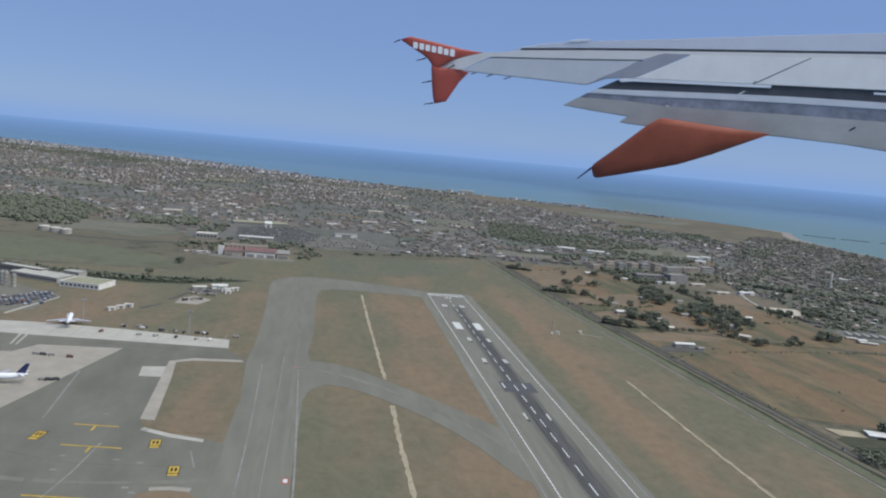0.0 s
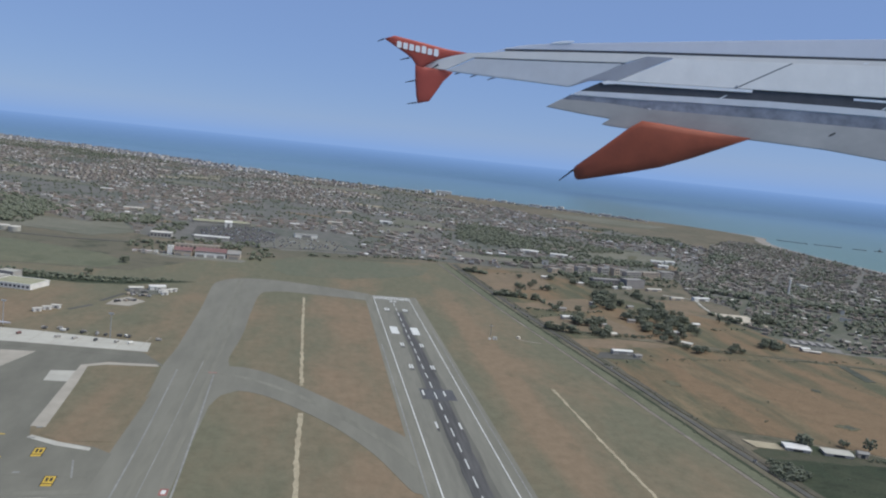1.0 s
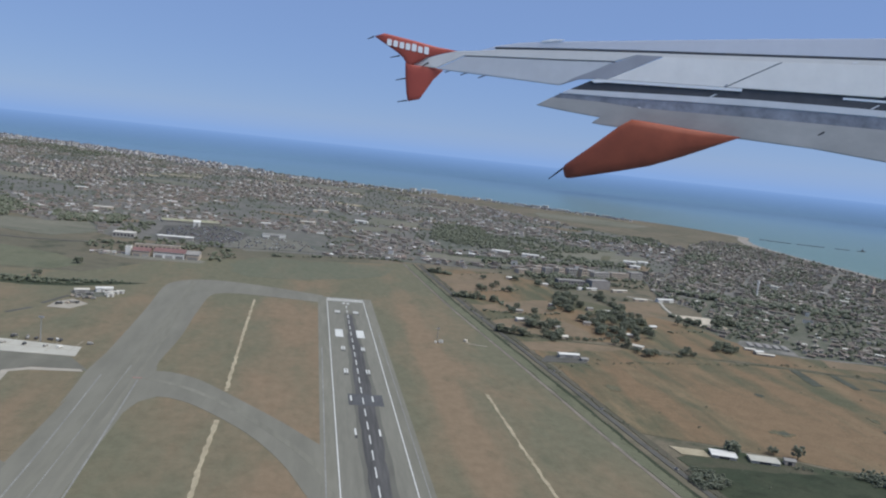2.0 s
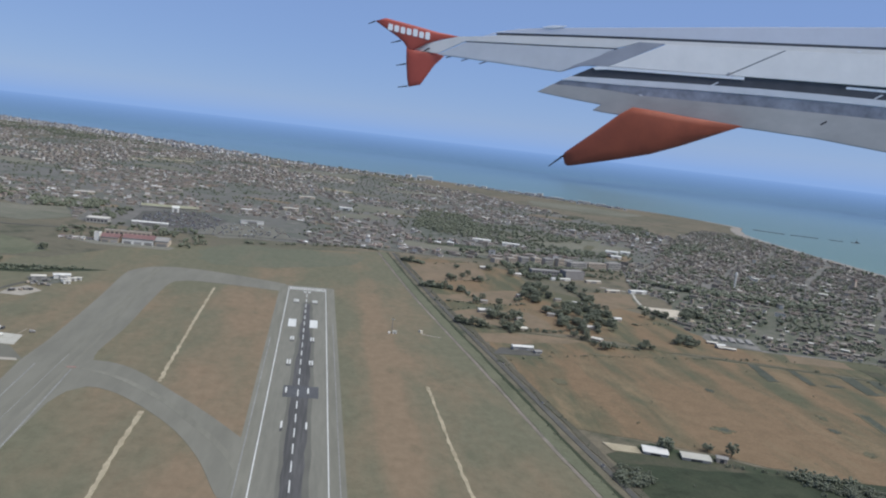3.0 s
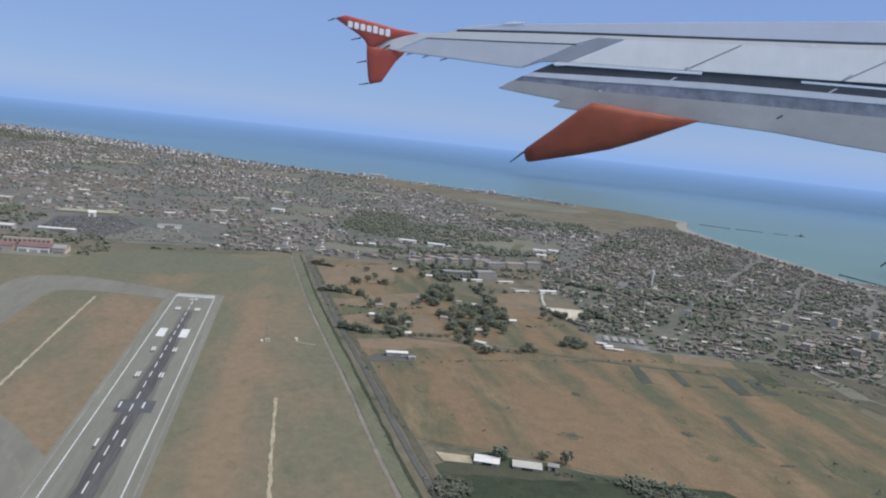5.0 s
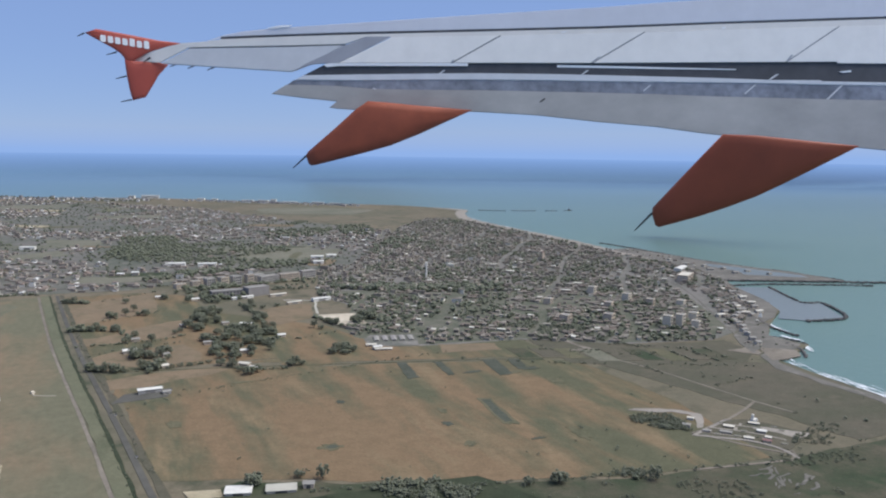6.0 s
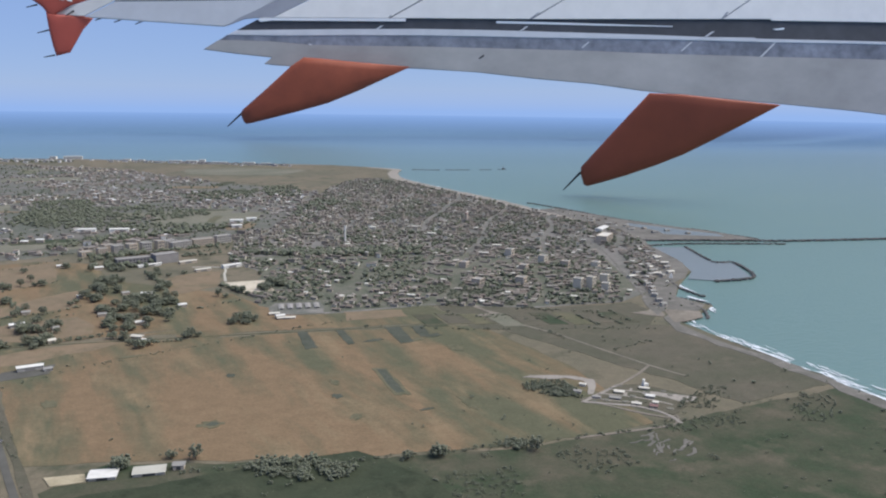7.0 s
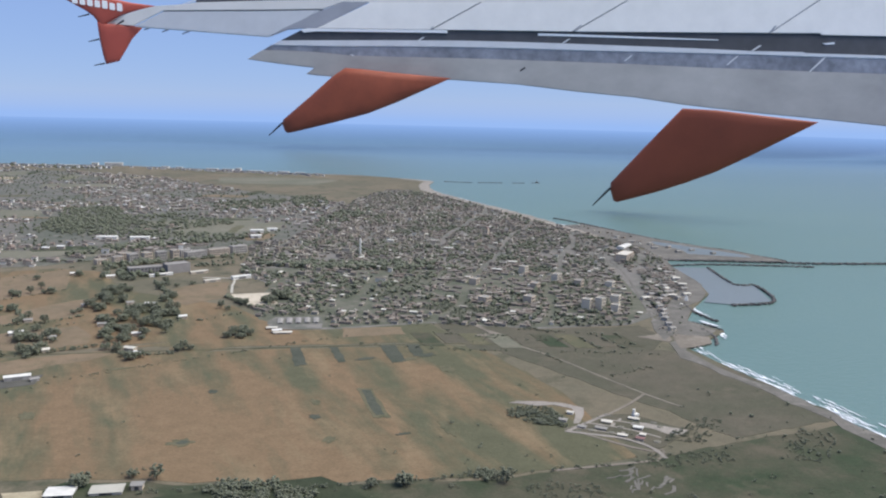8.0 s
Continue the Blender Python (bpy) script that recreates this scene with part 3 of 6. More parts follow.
TOWN = [(345, 612), (400, 596), (480, 588), (560, 540), (640, 525), (695, 548), (740, 592), (800, 640), (862, 735), (912, 830), (925, 1000), (935, 1240), (940, 1460), (945, 1640),
        (880, 1720), (740, 1540), (600, 1280), (480, 1060), (420, 1030), (404, 960), (384, 900), (372, 850), (386, 795), (384, 765), (378, 700), (352, 690)]
field("ground_town", TOWN, M["town"], 0.10, "built-up ground between streets and houses", "ground")
field("ground_gardens", [(345, 618), (400, 602), (480, 592), (560, 546), (640, 531), (690, 560), (760, 690), (700, 790), (600, 800), (480, 850), (400, 870), (385, 770), (352, 700)], M["garden"], 0.115, "gardens and yards between the town-edge houses", "ground")
field("ground_shore", [(688, 545), (735, 562), (770, 578), (800, 604), (836, 658), (869, 738), (930, 838), (905, 846), (850, 745), (790, 630), (740, 588), (690, 562)], M["spit"], 0.275, "grey gravel ground along the harbour", "ground")
field("ground_shore", [(636, 474), (650, 484), (676, 470), (700, 484), (700, 520), (742, 560), (700, 552), (668, 530), (650, 504)], M["spit"], 0.285, "bare grey shore beside the seafront road", "ground")
SUBURB = [(-240, 960), (-60, 950), (90, 960), (180, 955), (250, 985), (300, 1010), (400, 1010), (420, 1030), (480, 1060), (600, 1280), (700, 1480), (560, 1750), (420, 2150), (120, 2450), (-120, 2620), (-420, 2880), (-900, 3200),
          (-1500, 3500), (-1900, 3000), (-1300, 2000), (-800, 1350), (-420, 1120)]
field("ground_suburb", SUBURB, M["suburb"], 0.07, "scattered suburb ground with gardens", "ground")

# small pale plots, paddocks and bare lots among the suburb's houses
rng = random.Random(77)
for k in range(110):
    while True:
        x, y = rng.uniform(-1300, 620), rng.uniform(1000, 2750)
        if inside((x, y), SUBURB):
            break
    a, b = rng.uniform(12, 42) * (0.5 + y / 2200), rng.uniform(5, 16) * (0.5 + y / 2200)
    turn = radians(-14) + rng.uniform(-0.35, 0.35) + rng.choice((0, 0, math.pi / 2))
    c, d = math.cos(turn), math.sin(turn)
    lot = [(x + px * a * c - py * b * d, y + px * a * d + py * b * c) for px, py in ((-1, -1), (-0.2, -1.15), (1, -0.9), (1.1, 0.2), (0.9, 1), (-0.4, 1.1), (-1.1, 0.7))]
    field("ground_plot", ragged(lot, 9.0, 1.5), M[rng.choice(("pale", "pale", "stubble", "meadow", "hollow", "scrub", "dirt"))], 0.30 + 0.0012 * k, "small plot among scattered houses", "field")

# beach, foreshore and foam
part_line = [(985, 895), (948, 960), (930, 1050), (946, 1240), (952, 1460), (958, 1600), (974, 1720), (1028, 1850), (1072, 1930), (1035, 2020)]
ground_piece("beach", ribbon(part_line, 26, -0.5, 0.26, 3), M["shell"], "pale sandy beach along the town", "beach")
ground_piece("beach", ribbon([(690, 500), (672, 478), (640, 462), (624, 430), (622, 390), (622, 330), (612, 240), (596, 60)], 12, -0.5, 0.27, 3), M["spit"], "grey sandy beach with surf", "beach")
ground_piece("beach", ribbon([(930, 840), (862, 745), (825, 660), (790, 612), (735, 575)], 16, -0.5, 0.25, 4), M["spit"], "grey gravel shore beside the harbour", "beach")
ground_piece("beach", ribbon([(-1500, 3900), (-1040, 3620), (-510, 3180), (-60, 2740), (340, 2580), (690, 2310), (960, 2130)], 24, -0.5, 0.26, 4), M["sand"], "thin pale strip of far beach", "beach")


def surf_line(base, count, spread_out, z):
    bm = bmesh.new()
    line = smooth_line(base, 3)
    for _ in range(count):
        i = random.randrange(1, max(2, len(line) - 14))
        n, off, w = random.randint(3, 9), random.uniform(0, 1) ** 2 * spread_out, random.uniform(0.15, 0.7)
        n, prev = min(n, len(line) - i), None
        for k in range(n):
            p, q = line[i + k], line[i + k - 1]
            side = Vector((p.y - q.y, q.x - p.x, 0)).normalized()
            side = side if side.x > 0 else -side
            wide = w * math.sin(math.pi * (k + 0.5) / n) * random.uniform(0.4, 1.5) + 0.08
            c = p + side * (off + random.uniform(-0.9, 0.9))
            row = [bm.verts.new((*(c - side * wide).xy, z)), bm.verts.new((*(c + side * wide).xy, z)), bm.verts.new((*(c + side * wide * 0.4).xy, z + 0.15))]
            if prev:
                bm.faces.new((prev[0], prev[2], row[2], row[0]))
                bm.faces.new((prev[2], prev[1], row[1], row[2]))
            prev = row
    return bm


for base, count, out in (([(652, 462), (644, 452), (637, 400), (631, 340), (622, 250), (604, 60)], 130, 15), ([(746, 572), (738, 552), (733, 532), (731, 506)], 16, 2), ([(712, 520), (713, 500), (714, 482)], 12, 2), ([(704, 496), (698, 478), (684, 456), (664, 450)], 22, 3),
                         ([(985, 905), (950, 1000), (960, 1240), (970, 1500), (990, 1720)], 24, 3)):
    foam = new("surf_foam", mesh_from("surf_foam", surf_line(base, count, out, -0.6), M["foam"]))
    tagged(foam, "white breaking waves along the beach", "surf", kind="stuff")

field("water_basin", [(869, 735), (905, 716), (867, 636), (879, 614), (838, 554), (790, 556), (770, 574), (800, 600), (835, 655)], M["basin"], -0.85, "grey still water inside the harbour basin", "harbour")


def ico(bm, at, size, squash=0.7, sub=1):
    r = bmesh.ops.create_icosphere(bm, subdivisions=sub, radius=1.0)
    for v in r["verts"]:
        k = random.uniform(0.75, 1.2)
        v.co = Vector((at[0] + v.co.x * size * k, at[1] + v.co.y * size * k, at[2] + v.co.z * size * k * squash))


def jetty(points, width, height, label, size=1.6):
    bm = bmesh.new()
    line = smooth_line(points, 2.2)
    for p in line:
        for _ in range(3):
            off = random.uniform(-0.5, 0.5)
            ico(bm, (p.x + random.uniform(-1, 1) + off * width * 0.7, p.y + random.uniform(-1, 1) + off * width * 0.7, -1.0 + height * (1 - abs(off) * 1.5)), size * random.uniform(0.6, 1.2), 0.7)
    ob = new("rock_jetty", mesh_from("rock_jetty", bm, M["rock"]))
    tagged(ob, label, "jetty", kind="stuff")


jetty([(892, 775), (940, 755), (986, 734), (1026, 716), (1063, 696), (1108, 681), (1159, 665), (1260, 636), (1380, 606)], 5, 2.0, "long dark boulder jetty reaching out to sea")
jetty([(871, 743), (922, 735), (969, 716), (1010, 697), (1044, 679)], 3.5, 1.4, "low boulder arm beside the long jetty", 1.3)
jetty([(984, 1180), (990, 1141), (994, 1073), (996, 1000), (1000, 938), (1009, 885), (1020, 840), (1033, 811), (1038, 763), (1045, 722)], 3, 1.2, "long dark boulder wall along the outer beach", 1.3)
jetty([(907, 716), (866, 636), (870, 622), (881, 614), (839, 551), (787, 553)], 4, 1.6, "curved boulder mole round the harbour basin", 1.5)
jetty([(745, 574), (733, 553), (728, 532), (726, 510)], 3, 1.2, "short dark rock groyne on the shore", 1.2)
jetty([(700, 514), (709, 498), (706, 484)], 3, 1.2, "short dark rock groyne on the shore", 1.2)
jetty([(692, 492), (685, 470), (671, 453)], 3, 1.2, "short dark rock groyne on the shore", 1.2)
for reef in ([(1120, 1925), (1150, 1905), (1180, 1885)], [(1200, 1885), (1240, 1872), (1262, 1866)], [(1290, 1858), (1320, 1850)], [(1345, 1850), (1370, 1852)]):
    jetty(reef, 4, 0.6, "low broken offshore rock reef", 1.3)
t = thing("beacon", "small dark beacon standing on the reef", "beacon", (1362, 1854, -0.4))
part("base", tube(bmesh.new(), (0, 0, -0.8), (0, 0, 3), 4, 3, 10), M["rock"], t)
part("post", tube(bmesh.new(), (0, 0, 3), (0, 0, 10), 1.0, 0.7, 8), M["steel"], t)
ground_piece("quay", slab(bmesh.new(), [(892, 779), (940, 759), (986, 738), (1024, 720), (1040, 716), (1035, 763), (1030, 811), (1017, 840), (1005, 885), (996, 938), (992, 1000), (984, 1092), (950, 1092), (930, 960), (925, 860)], -2, 0.5), M["spit"], "sandy river-mouth quay between jetties", "quay")
field("water_basin", [(952, 802), (985, 775), (1016, 752), (1022, 772), (1008, 815), (992, 868), (976, 905), (962, 880), (968, 830)], M["basin"], 0.53, "still grey water in the river mouth", "harbour")


# ---- airport pavement ----
RWY = [(14, 698), (22.5, -260)]               # centre line, southwards from the threshold
rdir = (Vector((*RWY[1], 0)) - Vector((*RWY[0], 0))).normalized()
rside = Vector((-rdir.y, rdir.x, 0))          # to the east


def on_runway(along, across):
    p = Vector((*RWY[0], 0)) + rdir * along + rside * across
    return p.x, p.y


def runway_slab(a0, a1, c0, c1, z0, z1):
    return slab(bmesh.new(), [on_runway(a0, c0), on_runway(a0, c1), on_runway(a1, c1), on_runway(a1, c0)], z0, z1)


runway = thing("runway", "grey asphalt runway with white markings", "runway", kind="structure")
part("shoulder", runway_slab(-6, 960, -23.5, 23, -0.5, 0.13), M["shoulder"], runway, "weathered paler shoulder")
part("pavement", runway_slab(-2, 960, -16.6, 16.6, -0.5, 0.16), M["asphalt"], runway)
part("rubber_marks", ribbon([on_runway(a, 1.2 + random.uniform(-0.3, 0.3)) for a in (56, 110, 200, 300, 420, 560, 760, 955)], lambda k: 7 + 6.5 * min(1, k * 5), -0.2, 0.172, 0.7), M["track"], runway, "faint outer tyre marks")
part("rubber_marks", ribbon([on_runway(a, 1.2 + random.uniform(-0.3, 0.3)) for a in (62, 110, 200, 300, 420, 560, 760, 955)], lambda k: 4.5 + 4.5 * min(1, k * 5), -0.2, 0.18, 0.6), M["rubber"], runway, "dark tyre rubber along the middle")
part("repair_patch", runway_slab(266, 285, -8, 11, -0.2, 0.19), M["patchdark"], runway, "darker patch of newer asphalt")
for c in (-15.7, 15.7):
    part("edge_line", runway_slab(2, 955, c - 0.24, c + 0.24, -0.1, 0.21), M["white"], runway, "long white edge line")
part("threshold_line", runway_slab(-1.3, -0.6, -16, 16, -0.1, 0.22), M["white"], runway)
for k in range(16):
    c = -14.2 + k * 1.9
    part("threshold_stripe", runway_slab(0.5, 10.5, c - 0.42, c + 0.42, -0.1, 0.22), M["white"], runway)
for k in range(44):
    a = 26 + k * 18.9
    part("centre_dash", runway_slab(a, a + 11, -0.28, 0.28, -0.1, 0.24), M["white"], runway)
for c, a0, a1 in ((-2.4, 14.5, 20.5), (-0.9, 14.5, 20.5), (1.3, 14.5, 20.5), (2.5, 14.5, 20.5)):
    part("designation_bar", runway_slab(a0, a1, c - 0.4, c + 0.4, -0.1, 0.23), M["white"], runway, "white bar in place of the runway number")
for c in (-8.6, 6.6):
    part("aiming_point", runway_slab(115, 137, c - 2.8, c + 2.8, -0.1, 0.24), M["white"], runway, "broad white aiming block")
for a, n in ((48, 3), (163, 2), (217, 2), (269, 1), (320, 1)):
    for side in (-1, 1):
        for k in range(n):
            c = side * (6.4 + k * 1.5) + (0 if side < 0 else -1)
            part("touchdown_bar", runway_slab(a, a + 9, c - 0.42, c + 0.42, -0.1, 0.24), M["white"], runway)
            part("touchdown_shadow", runway_slab(a + 9, a + 13, c - 0.6, c + 0.6, -0.1, 0.22), M["rubber"], runway, "dark blanked-out old marking")
part("worn_line", runway_slab(170, 420, -21.6, -21.0, -0.1, 0.17), M["worn"], runway, "thin worn line on the shoulder")
part("worn_line", runway_slab(120, 700, 20.2, 20.7, -0.1, 0.17), M["worn"], runway, "thin worn line on the shoulder")


def rounded(*edges):
    """An outline from lines that are each rounded."""
    return [(p.x, p.y) for e in edges for p in smooth_line(e, 6)]


def pavement(name, poly, key, z, label, category="taxiway"):
    return ground_piece(name, slab(bmesh.new(), poly, -0.4, z), M[key], label, category)


pavement("taxiway", rounded([(-131, 484), (-134, 600), (-138, 690), (-134, 716), (-124, 732), (-106, 740), (-80, 738), (-40, 724), (-5, 708)],
                            [(-5, 676), (-40, 683), (-76, 687), (-90, 682), (-97, 668), (-98, 600), (-97, 530), (-99, 470), (-97, 452), (-98, 420), (-99, 300), (-98, 160), (-100, -300)],
                            [(-132, -300), (-128, 330), (-129, 394), (-132, 445)]), "taxi", 0.11, "broad grey parallel taxiway bending to the runway end")
pavement("taxiway", rounded([(-101, 452), (-89, 452), (-72, 441), (-48, 412), (-25, 382), (-4, 351)], [(-2, 292), (-9, 295), (-22, 331), (-39, 363), (-61, 391), (-76, 405), (-88, 409), (-95, 400), (-98, 385)], [(-101, 380), (-102, 420)]), "taxi", 0.125, "curved grey exit taxiway joining the runway")
pavement("apron", [(-131, 445), (-147, 470), (-215, 476), (-262, 478), (-300, 480), (-330, 420), (-330, 60), (-130, 60), (-127, 320), (-135, 326), (-162, 333), (-166, 347), (-172, 437), (-160, 447)], "asphalt2", 0.118, "wide dark grey asphalt apron", "apron")
pavement("apron", [(-330, 505), (-264, 508), (-215, 503), (-147, 491), (-145, 471), (-212, 475), (-259, 477), (-330, 486)], "concrete2", 0.13, "long pale concrete stand", "apron")
for k in range(15):
    x = -322 + k * 12.2
    ground_piece("slab_joint", ribbon([(x, 474 + abs(x + 230) * 0.02), (x + 1.5, 505)], 0.3, -0.1, 0.137, 0.05), M["concrete"], "darker joint between concrete slabs", "apron")
ground_piece("slab_joint", ribbon([(-330, 495), (-262, 492), (-212, 489), (-147, 482)], 0.3, -0.1, 0.138, 0.05), M["concrete"], "darker joint between concrete slabs", "apron")
pavement("apron", [(-225, 350), (-330, 250), (-330, 440), (-253, 440), (-245, 457), (-201, 458), (-213, 404)], "concrete", 0.135, "pale beige concrete stand for aircraft", "apron")
pavement("apron", [(-183, 425), (-170, 427), (-170, 408), (-181, 408)], "concrete2", 0.13, "square light concrete pad", "apron")
pavement("apron", [(-172, 438), (-160, 446), (-135, 447), (-133, 443), (-160, 441), (-168, 436), (-158, 345), (-166, 346)], "concrete", 0.14, "pale connecting strip of concrete", "apron")
pavement("apron", [(-163, 333), (-150, 326), (-136, 322), (-136, 325), (-150, 330), (-162, 336)], "concrete2", 0.15, "pale kerb strip at a grass island", "apron")
field("ground_island", [(-167, 434), (-135, 442), (-131, 400), (-130, 332), (-150, 331), (-159, 337)], M["airfield"], 0.16, "dry brown grass island between taxiways", "grass")
field("ground_island", [(-152, 262), (-150, 272), (-146, 275), (-134, 275), (-124, 264), (-115, 235), (-118, 120), (-156, 120)], M["airfield"], 0.16, "rounded grass island between taxiways", "grass")
ground_piece("pavement_edge", ribbon([(-147, 276.5), (-140, 277.5), (-133, 276.5)], 3, -0.2, 0.165, 0.2), M["concrete"], "pale rounded kerb of a grass island", "apron")
ground_piece("dirt_strip", ribbon([(-61, 668), (-59, 553), (-56, 424)], 1.9, -0.2, 0.14, 0.5, 4), M["dirt"], "bare tan earth strip in the grass", "dirt strip")
ground_piece("dirt_strip", ribbon([(-55, 380), (-55, 323), (-54, 280), (-53, 150)], 2.1, -0.2, 0.14, 0.5, 4), M["dirt"], "bare tan earth strip in the grass", "dirt strip")
ground_piece("dirt_strip", ribbon([(90, 447), (91, 359), (92, 305), (95, 150), (98, -100)], 1.7, -0.2, 0.14, 0.5, 4), M["dirt"], "bare tan earth strip in the grass", "dirt strip")


def line_on(name, pts, width, key, z, label):
    return ground_piece(name, ribbon(pts, width, -0.1, z, 0.03, 15), M[key], label, "painted line")


line_on("painted_line", [(-123, 440), (-119, 329), (-117, 200)], 0.7, "worn", 0.17, "worn white taxiway edge line")
line_on("painted_line", [(-103, 434), (-98, 291), (-97, 150)], 0.8, "worn", 0.17, "worn white taxiway edge line")
line_on("painted_line", [(-112, 460), (-110, 330), (-108, 150)], 0.4, "worn", 0.17, "thin worn taxiway line")
for k, (pts, wide) in enumerate((([(-118, 730), (-114, 600), (-113, 470), (-112, 330), (-110, 150)], 5.0), ([(-111, 640), (-106, 500), (-104, 380), (-102, 200)], 2.2), ([(-110, 440), (-86, 432), (-60, 410), (-30, 370), (-8, 330), (2, 300)], 3.5),
                                ([(-230, 320), (-180, 300), (-130, 300)], 6.0), ([(-240, 290), (-180, 280), (-125, 285)], 3.0), ([(-200, 380), (-190, 300), (-185, 240)], 2.5), ([(-150, 460), (-240, 470), (-300, 470)], 3.0))):
    ground_piece("tyre_track", ribbon(pts, wide, -0.1, 0.152 + 0.001 * k, 0.4), M["shoulder"] if k % 3 == 1 or k in (0, 2) else M["asphalt2"], "faint tyre-darkened track on asphalt", "pavement")
line_on("painted_line", [(-139, 312), (-135, 296)], 0.7, "worn", 0.17, "short pale line on the apron")
for p, q in (((-259, 455), (-266, 507)), ((-256, 454), (-261, 504))):
    line_on("painted_line", [p, q], 1.0, "concrete2", 0.172, "pale walkway line to the stand")
ground_piece("pavement_edge", ribbon([(-289, 525), (-275, 583)], 1.6, -0.2, 0.6, 0.1), M["concrete2"], "pale low wall beside the car park", "kerb")
line_on("painted_line", [(-210, 411), (-204, 342)], 0.8, "worn", 0.17, "white stand line on dark asphalt")
line_on("painted_line", [(-174, 317), (-176, 290), (-180, 262), (-186, 240)], 0.6, "worn", 0.17, "pale lead-in line on the apron")
line_on("painted_line", [(-150, 268), (-158, 262), (-160, 250)], 0.5, "worn", 0.17, "pale curved taxiway line")


def ground_sign(x, y, turn, kind="board"):
    t = thing("painted_sign", "yellow and black sign painted on the apron", "ground marking", (x, y, 0.125), turn, "apron markings")
    t.scale = (0.72, 1.1, 1)
    part("field", shape((-2.6, 2.6, -4.0, 1.6, -0.1, 0.04)), M["yellow"], t)
    part("panel", shape((-2.6, 2.6, -6.2, -4.6, -0.1, 0.04)), M["yellow"], t)
    part("border", shape((-3.0, 3.0, -4.6, -4.0, -0.1, 0.05), (-3.0, -2.6, -6.4, 1.9, -0.1, 0.05), (2.6, 3.0, -6.4, 1.9, -0.1, 0.05), (-2.6, 2.6, 1.6, 1.9, -0.1, 0.05)), M["black"], t, "black border")
    part("marking_bar", shape((-1.6, -0.4, -2.6, 0.4, -0.08, 0.06), (0.4, 1.6, -2.6, 0.4, -0.08, 0.06)), M["black"], t, "black bars of unreadable writing")


for x, y, a in ((-199, 325, -8), (-154, 321, 5), (-142, 295, 5)):
    ground_sign(x, y, a)
for x0, x1, y in ((-188, -165, 313), (-190, -172, 336), (-186, -164, 268)):
    t = thing("painted_bar", "yellow hold bar painted across the apron", "ground marking", ((x0 + x1) / 2, y, 0.125), -4, "apron markings")
    h = (x1 - x0) / 2
    part("bar", shape((-h, h, -0.42, 0.42, -0.1, 0.05)), M["yellow"], t)
    part("stem", shape((-0.4, 0.4, -6, -0.7, -0.1, 0.05)), M["yellow"], t)
t = thing("painted_sign", "small red square painted on the taxiway", "ground marking", (-101, 287, 0.125), 0, "apron markings")
part("field", shape((-1.5, 1.5, -2.8, 2.8, -0.1, 0.05)), M["red"], t)
part("marking_bar", shape((-0.8, 0.8, -1.6, 1.6, -0.08, 0.07)), M["white"], t)
for x, y in ((-181, 350), (-184, 303), (-164, 301), (-155, 299), (-183, 290), (-162, 345), (-161, 333), (-155, 277), (-152, 273)):
    tagged(new("paint_patch", mesh_from("paint_patch", shape((x - 1.2, x + 1.2, y - 0.7, y + 0.7, 0.0, 0.17)), M["worn"])), "small worn white mark on the apron", "ground marking", "apron markings")

t = thing("painted_sign", "worn reddish hold mark painted on the taxiway", "ground marking", (-104, 438, 0.13), 4, "apron markings")
part("field", shape((-2.2, 2.2, -0.8, 0.8, -0.1, 0.05)), M["red"], t)
part("marking_bar", shape((-1.7, 1.7, -0.25, 0.25, -0.08, 0.07)), M["worn"], t)

# perimeter track, ditch and public road
ground_piece("perimeter_track", ribbon([(90, 946), (107, 714), (130, 495), (141, 381), (149, 311), (161, 200), (180, 0), (196, -300)], 2.2, -0.2, 0.15, 0.25), M["sand"], "pale perimeter track along the airfield fence", "track")
ground_piece("verge", ribbon([(96, 946), (113, 714), (136, 495), (147, 381), (155, 311), (167, 200), (186, 0), (202, -300)], 8.5, -0.2, 0.16, 0.7), M["meadow"], "grass verge between track and road", "verge")
ground_piece("ditch", ribbon([(101, 946), (118, 714), (140, 495), (151, 381), (159, 311), (171, 200), (190, 0), (206, -300)], 2.2, -0.2, 0.20, 0.5), M["dark"], "dark overgrown roadside ditch", "ditch")
ground_piece("road", ribbon([(108, 946), (125, 714), (147, 495), (158, 381), (166, 311), (178, 200), (197, 0), (213, -300)], 3.4, -0.3, 0.24, 0.1), M["road"], "straight asphalt public road beside the airfield", "road")
ground_piece("verge", ribbon([(113, 946), (130, 714), (152, 495), (163, 381), (171, 311), (183, 200), (202, 0), (218, -300)], 4.0, -0.2, 0.2, 0.8), M["marsh"], "overgrown verge between road and fields", "verge")
ground_piece("road", ribbon([(152, 607), (220, 592), (330, 564), (464, 528), (520, 505)], 1.6, -0.2, 0.25, 0.2), M["hollow"], "overgrown farm track between fields", "track")
ground_piece("road", ribbon([(505, 540), (525, 474), (533, 418), (539, 375), (545, 350)], 1.7, -0.2, 0.25, 0.2), M["sand"], "narrow coastal lane", "road")
ground_piece("road", ribbon([(500, 354), (474, 349), (457, 347), (467, 329), (475, 314), (483, 303), (490, 303), (487, 297), (478, 293), (461, 296), (442, 299), (420, 303)], 2.2, -0.2, 0.26, 0.3), M["sand"], "curving pale service road", "road")
ground_piece("road", ribbon([(538, 378), (520, 368), (495, 357)], 2.0, -0.2, 0.255, 0.2), M["sand"], "pale service road", "road")
ground_piece("road", ribbon([(850, 862), (830, 827), (787, 725), (698, 575), (640, 474)], 2.0, -0.2, 0.27, 0.3), M["spit"], "wide pale seafront road", "road")
